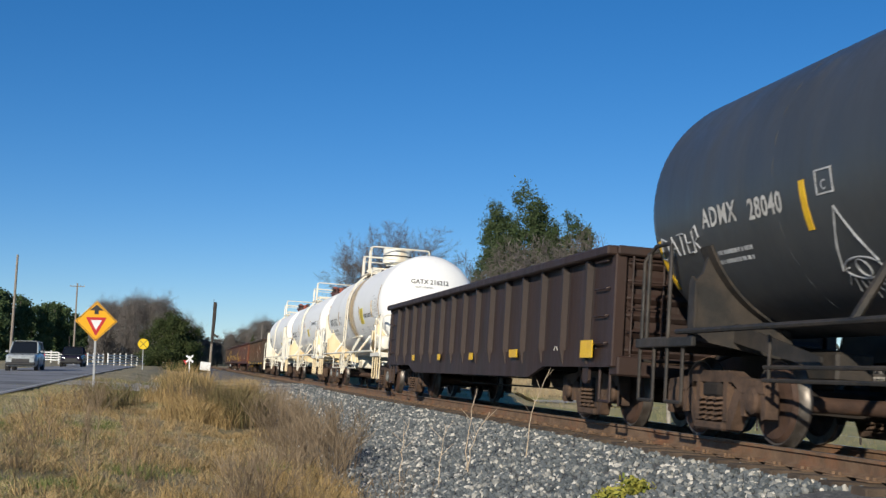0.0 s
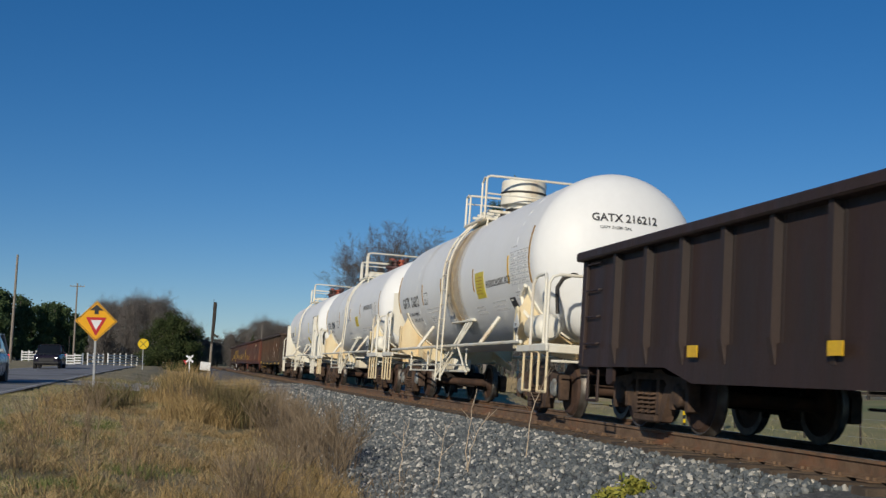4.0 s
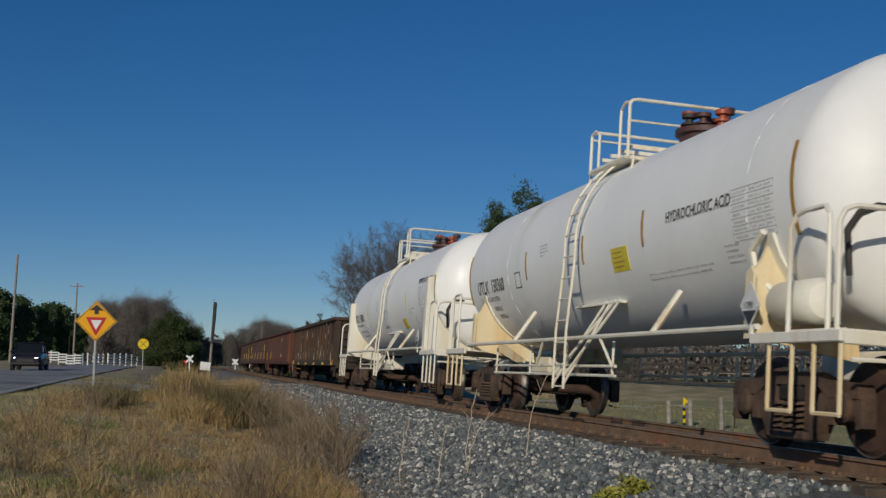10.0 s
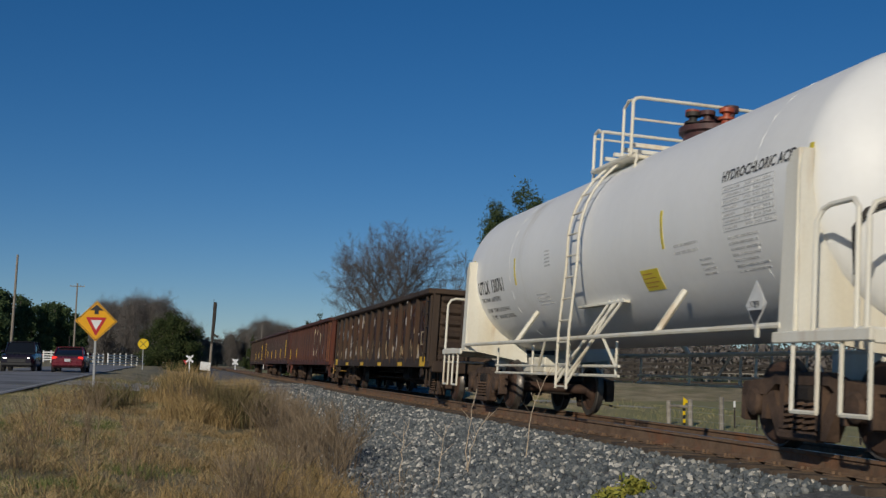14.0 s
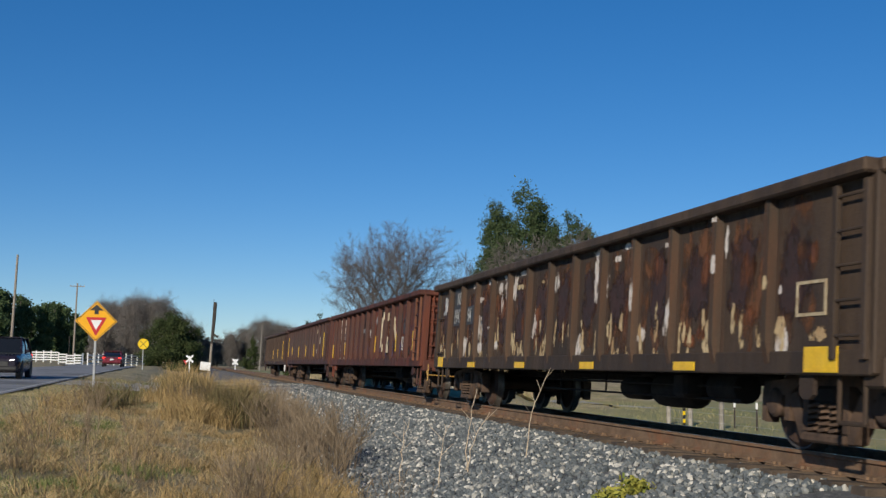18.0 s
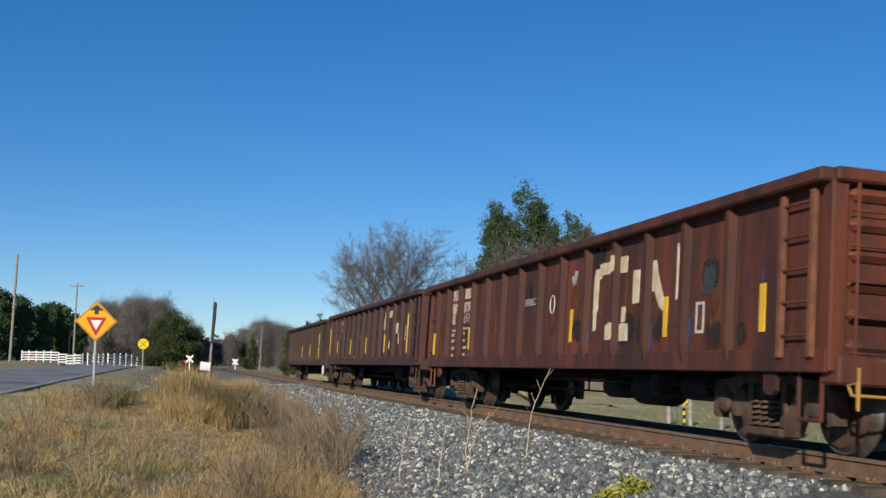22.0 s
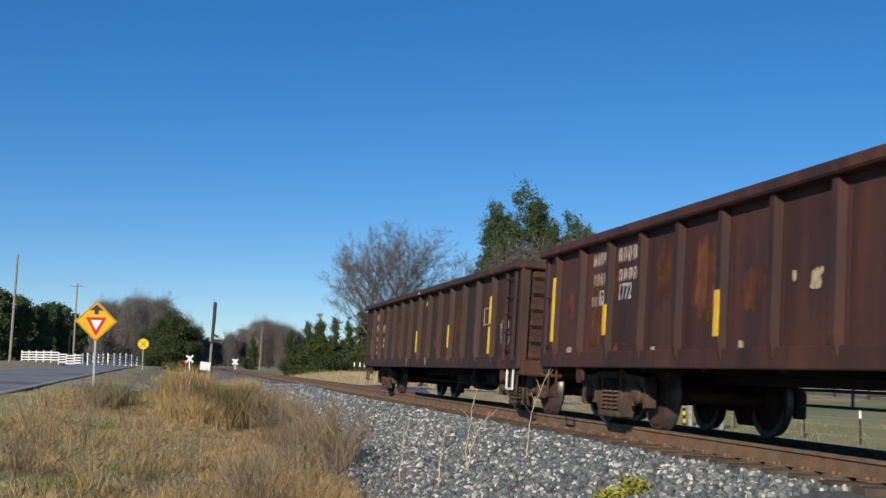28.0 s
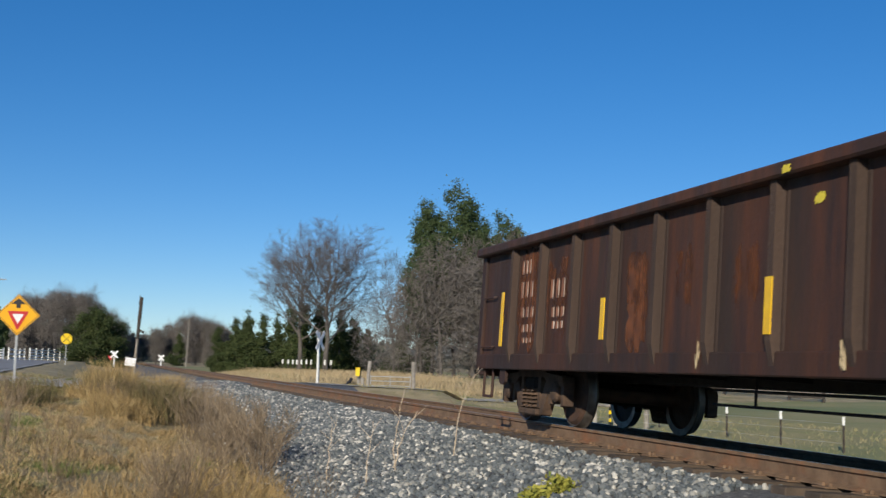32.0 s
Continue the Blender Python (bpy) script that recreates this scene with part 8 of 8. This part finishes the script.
def vehicle(name, label_, body_mat, L, W, belt, roof, nose, kind, lamps):
    """Front towards -y. kind: 'suv', 'pickup' or 'sedan'."""
    ob = thing(name, label_, "car", "cars on the road")
    h, w = L / 2, W / 2
    low = 0.24
    def sec(y, top, k=1.0, lo=low):
        return (y, [(w * k * 0.90, lo), (w * k, lo + 0.16), (w * k, (lo + top) / 2 + 0.06), (w * k * 0.97, top - 0.08), (w * k * 0.90, top)])
    body = [sec(-h, nose * 0.82, 0.82, 0.34), sec(-h + 0.12, nose * 0.95, 0.93, 0.26), sec(-h + 0.6, nose, 1.0), sec(-h + 1.3, nose + 0.05, 1.0), sec(-0.35, belt, 1.0), sec(h - 1.0, belt, 1.0), sec(h - 0.2, belt - (0.0 if kind != "sedan" else 0.05), 0.97), sec(h, belt * 0.86, 0.86, 0.36)]
    part("body", loft(body), body_mat, ob, "", True)
    if kind == "sedan":
        cab = [(-1.05, 0.02), (-0.25, 0.9), (0.35, 1.0), (1.05, 0.93), (1.85, 0.05)]
    elif kind == "pickup":
        cab = [(-0.95, 0.02), (-0.45, 0.93), (0.1, 1.0), (0.9, 0.98), (1.05, 0.05)]
    else:
        cab = [(-1.05, 0.02), (-0.45, 0.92), (0.2, 1.0), (h - 0.75, 0.97), (h - 0.18, 0.05)]
    def csec(y, t):
        z = belt + (roof - belt) * t
        return (y, [(w * 0.90, belt - 0.05), (w * (0.90 - 0.06 * t), belt + (z - belt) * 0.5), (w * (0.88 - 0.14 * t), z - 0.02), (w * (0.80 - 0.14 * t), z)])
    part("greenhouse", loft([csec(y, t) for y, t in cab]), CAR_GLASS, ob, "dark tinted glass", True)
    top = [(y, t) for y, t in cab if t > 0.5]
    rs = Shape()
    rs.plate([(-w * 0.70, top[0][0]), (w * 0.70, top[0][0]), (w * 0.74, 0.2), (w * 0.70, top[-1][0]), (-w * 0.70, top[-1][0]), (-w * 0.74, 0.2)], "z", roof + 0.005, 0.03)
    part("roof", rs, body_mat, ob)
    for sg in (-1, 1):
        for (ya, ta), (yb, tb) in zip(cab, cab[1:]):
            za, zb_ = belt + (roof - belt) * ta, belt + (roof - belt) * tb
            if abs(ta - tb) > 0.4:
                part("pillar", Shape().tube([(sg * w * (0.89 - 0.12 * ta), ya, za), (sg * w * (0.89 - 0.12 * tb), yb, zb_)], 0.045, 6), body_mat, ob)
        part("door_pillar", Shape().tube([(sg * w * 0.90, 0.35, belt), (sg * w * 0.76, 0.35, roof - 0.02)], 0.04, 6), body_mat, ob)
        part("mirror", Shape().box((sg * (w + 0.09), -0.75, belt + 0.10), (0.18, 0.10, 0.13), 0.03), body_mat, ob)
        lampm = LAMP_WHITE if lamps == "front" else LAMP_CLEAR
        part("headlight", Shape().box((sg * w * 0.68, -h + 0.05, nose * 0.78), (0.24, 0.10, 0.11), 0.04), lampm, ob, "lit headlight" if lamps == "front" else "headlight")
        part("tail_light", Shape().box((sg * w * 0.78, h - 0.06, belt * 0.86), (0.28, 0.12, 0.16 if kind == "sedan" else 0.30), 0.03), LAMP_RED, ob, "red tail light")
        for y in (-h + 0.92, h - 0.95):
            part("wheel_arch", Shape().turn([(sg * (w - 0.20), 0.30), (sg * (w - 0.20), 0.40), (sg * (w + 0.008), 0.40), (sg * (w + 0.008), 0.33)], "x", (0, y, 0.35), 20), PLASTIC, ob)
            wh = part("wheel", Shape().turn([(sg * (w - 0.22), 0.20), (sg * (w - 0.22), 0.31), (sg * (w - 0.19), 0.345), (sg * (w - 0.03), 0.345), (sg * (w + 0.005), 0.31), (sg * (w + 0.012), 0.22), (sg * (w + 0.0), 0.20)], "x", (0, 0, 0), 20), TYRE, ob, "", True, pose(0, y, 0.345))
            rim = Shape()
            rim.turn([(sg * (w - 0.02), 0.02), (sg * (w + 0.006), 0.06), (sg * (w - 0.005), 0.21), (sg * (w - 0.04), 0.215)], "x", (0, 0, 0), 16)
            part("rim", rim, RIM, wh, "alloy rim")
            VEHICLES_WHEELS.append((wh, y, ob))
    part("grille", Shape().box((0, -h - 0.005, nose * 0.62), (W * 0.55, 0.05, 0.22), 0.02), PLASTIC, ob)
    part("front_bumper", Shape().box((0, -h + 0.02, 0.42), (W * 0.92, 0.16, 0.18), 0.05), PLASTIC if kind != "pickup" else RIM, ob)
    part("rear_bumper", Shape().box((0, h - 0.02, 0.46), (W * 0.92, 0.16, 0.20), 0.05), body_mat, ob)
    part("number_plate", Shape().box((0, h + 0.04, belt * 0.72), (0.32, 0.015, 0.16)), PLATE_GREY, ob)
    return ob


VEHICLES_WHEELS = []
silver = vehicle("sport_utility_car", "silver sport utility car coming slowly along the road", SILVER, 4.7, 1.84, 1.05, 1.80, 0.98, "suv", "clear")
dark = vehicle("sport_utility_car", "dark blue-black sport utility car with lit headlights", DARK_PAINT, 4.7, 1.86, 1.05, 1.72, 0.98, "suv", "front")
red = vehicle("sedan_car", "dark red sedan driving away on the road", RED_PAINT, 4.75, 1.82, 0.94, 1.44, 0.82, "sedan", "clear")


# ---------------------------------------------------------------- what moves
# distance of each road vehicle along the road, by time
SILVER_AT = [(0, 75), (1, 68), (2, 60), (3, 53), (3.5, 49), (5, 34), (7, 8), (12, -60), (32, -330)]
DARK_AT = [(0, 105), (3, 91), (6, 83), (8, 79.5), (10, 77), (12, 75), (13, 73.4), (14, 72), (15.5, 66), (17, 58), (18, 52), (19, 45), (21, 24), (26, -40), (32, -130)]
RED_AT = [(0, -190), (8, -40), (10.5, 16), (11, 25), (11.5, 34), (12, 42.5), (12.5, 50), (13, 58), (14, 71), (15, 83), (17, 103), (18, 113), (19, 128), (20, 146), (22, 190), (26, 290), (32, 450)]
LEFT_LANE = [(-600, -14.0), (48, -13.85), (53, -13.95), (64, -15.3), (75, -15.95), (105, -15.8), (900, -15.8)]


def lane(rows, off, turn):
    out = []
    for t, y in rows:
        x = road_x(y) - off if off < 3 else lerp(y, LEFT_LANE)
        out.append((t, pose(x, y, road_z(y) + 0.025, 0, 0, turn)))
    return out


def spin(rows, wheel, y, sg):
    """Wheel turns to go with the way that its car goes; less than a quarter turn from row to row."""
    ts, ys = [t for t, _ in rows], [q for _, q in rows]
    t, out = 0.0, []
    while True:
        d = np.interp(t, ts, ys)
        out.append((t, Matrix.Translation((0, y, 0.345)) @ Matrix.Rotation(sg * (d - ys[0]) / 0.345, 4, "X")))
        if t >= 32:
            break
        v = abs(np.interp(t + 0.01, ts, ys) - d) / 0.01
        t = min(32.0, round(t + max(1 / 30, min(1.0, 0.45 / max(v, 0.1))), 4))
    walk(wheel, out)


def motions():
    times = [i for i in range(33)]
    for c_, centre in CARS:
        walk(c_, [(t, pose(0, centre - travel(t), 0, 0, CANT, 0)) for t in times])
    step = 0.16
    ticks = [step * i for i in range(200)] + [32.0]
    turns = [travel(t) / WHEEL_R for t in ticks]
    for ws, dy in WHEELSETS:
        walk(ws, [(t, Matrix.Translation((0, dy, WHEEL_R)) @ Matrix.Rotation(a, 4, "X")) for t, a in zip(ticks, turns)])
    for ob, rows, off, turn in ((silver, SILVER_AT, 5.2, 0), (dark, DARK_AT, 5.2, 0), (red, RED_AT, 1.7, 180)):
        walk(ob, lane(rows, off, turn))
        for wh, y, owner in VEHICLES_WHEELS:
            if owner == ob:
                spin(rows, wh, y, 1 if turn < 90 else -1)


motions()
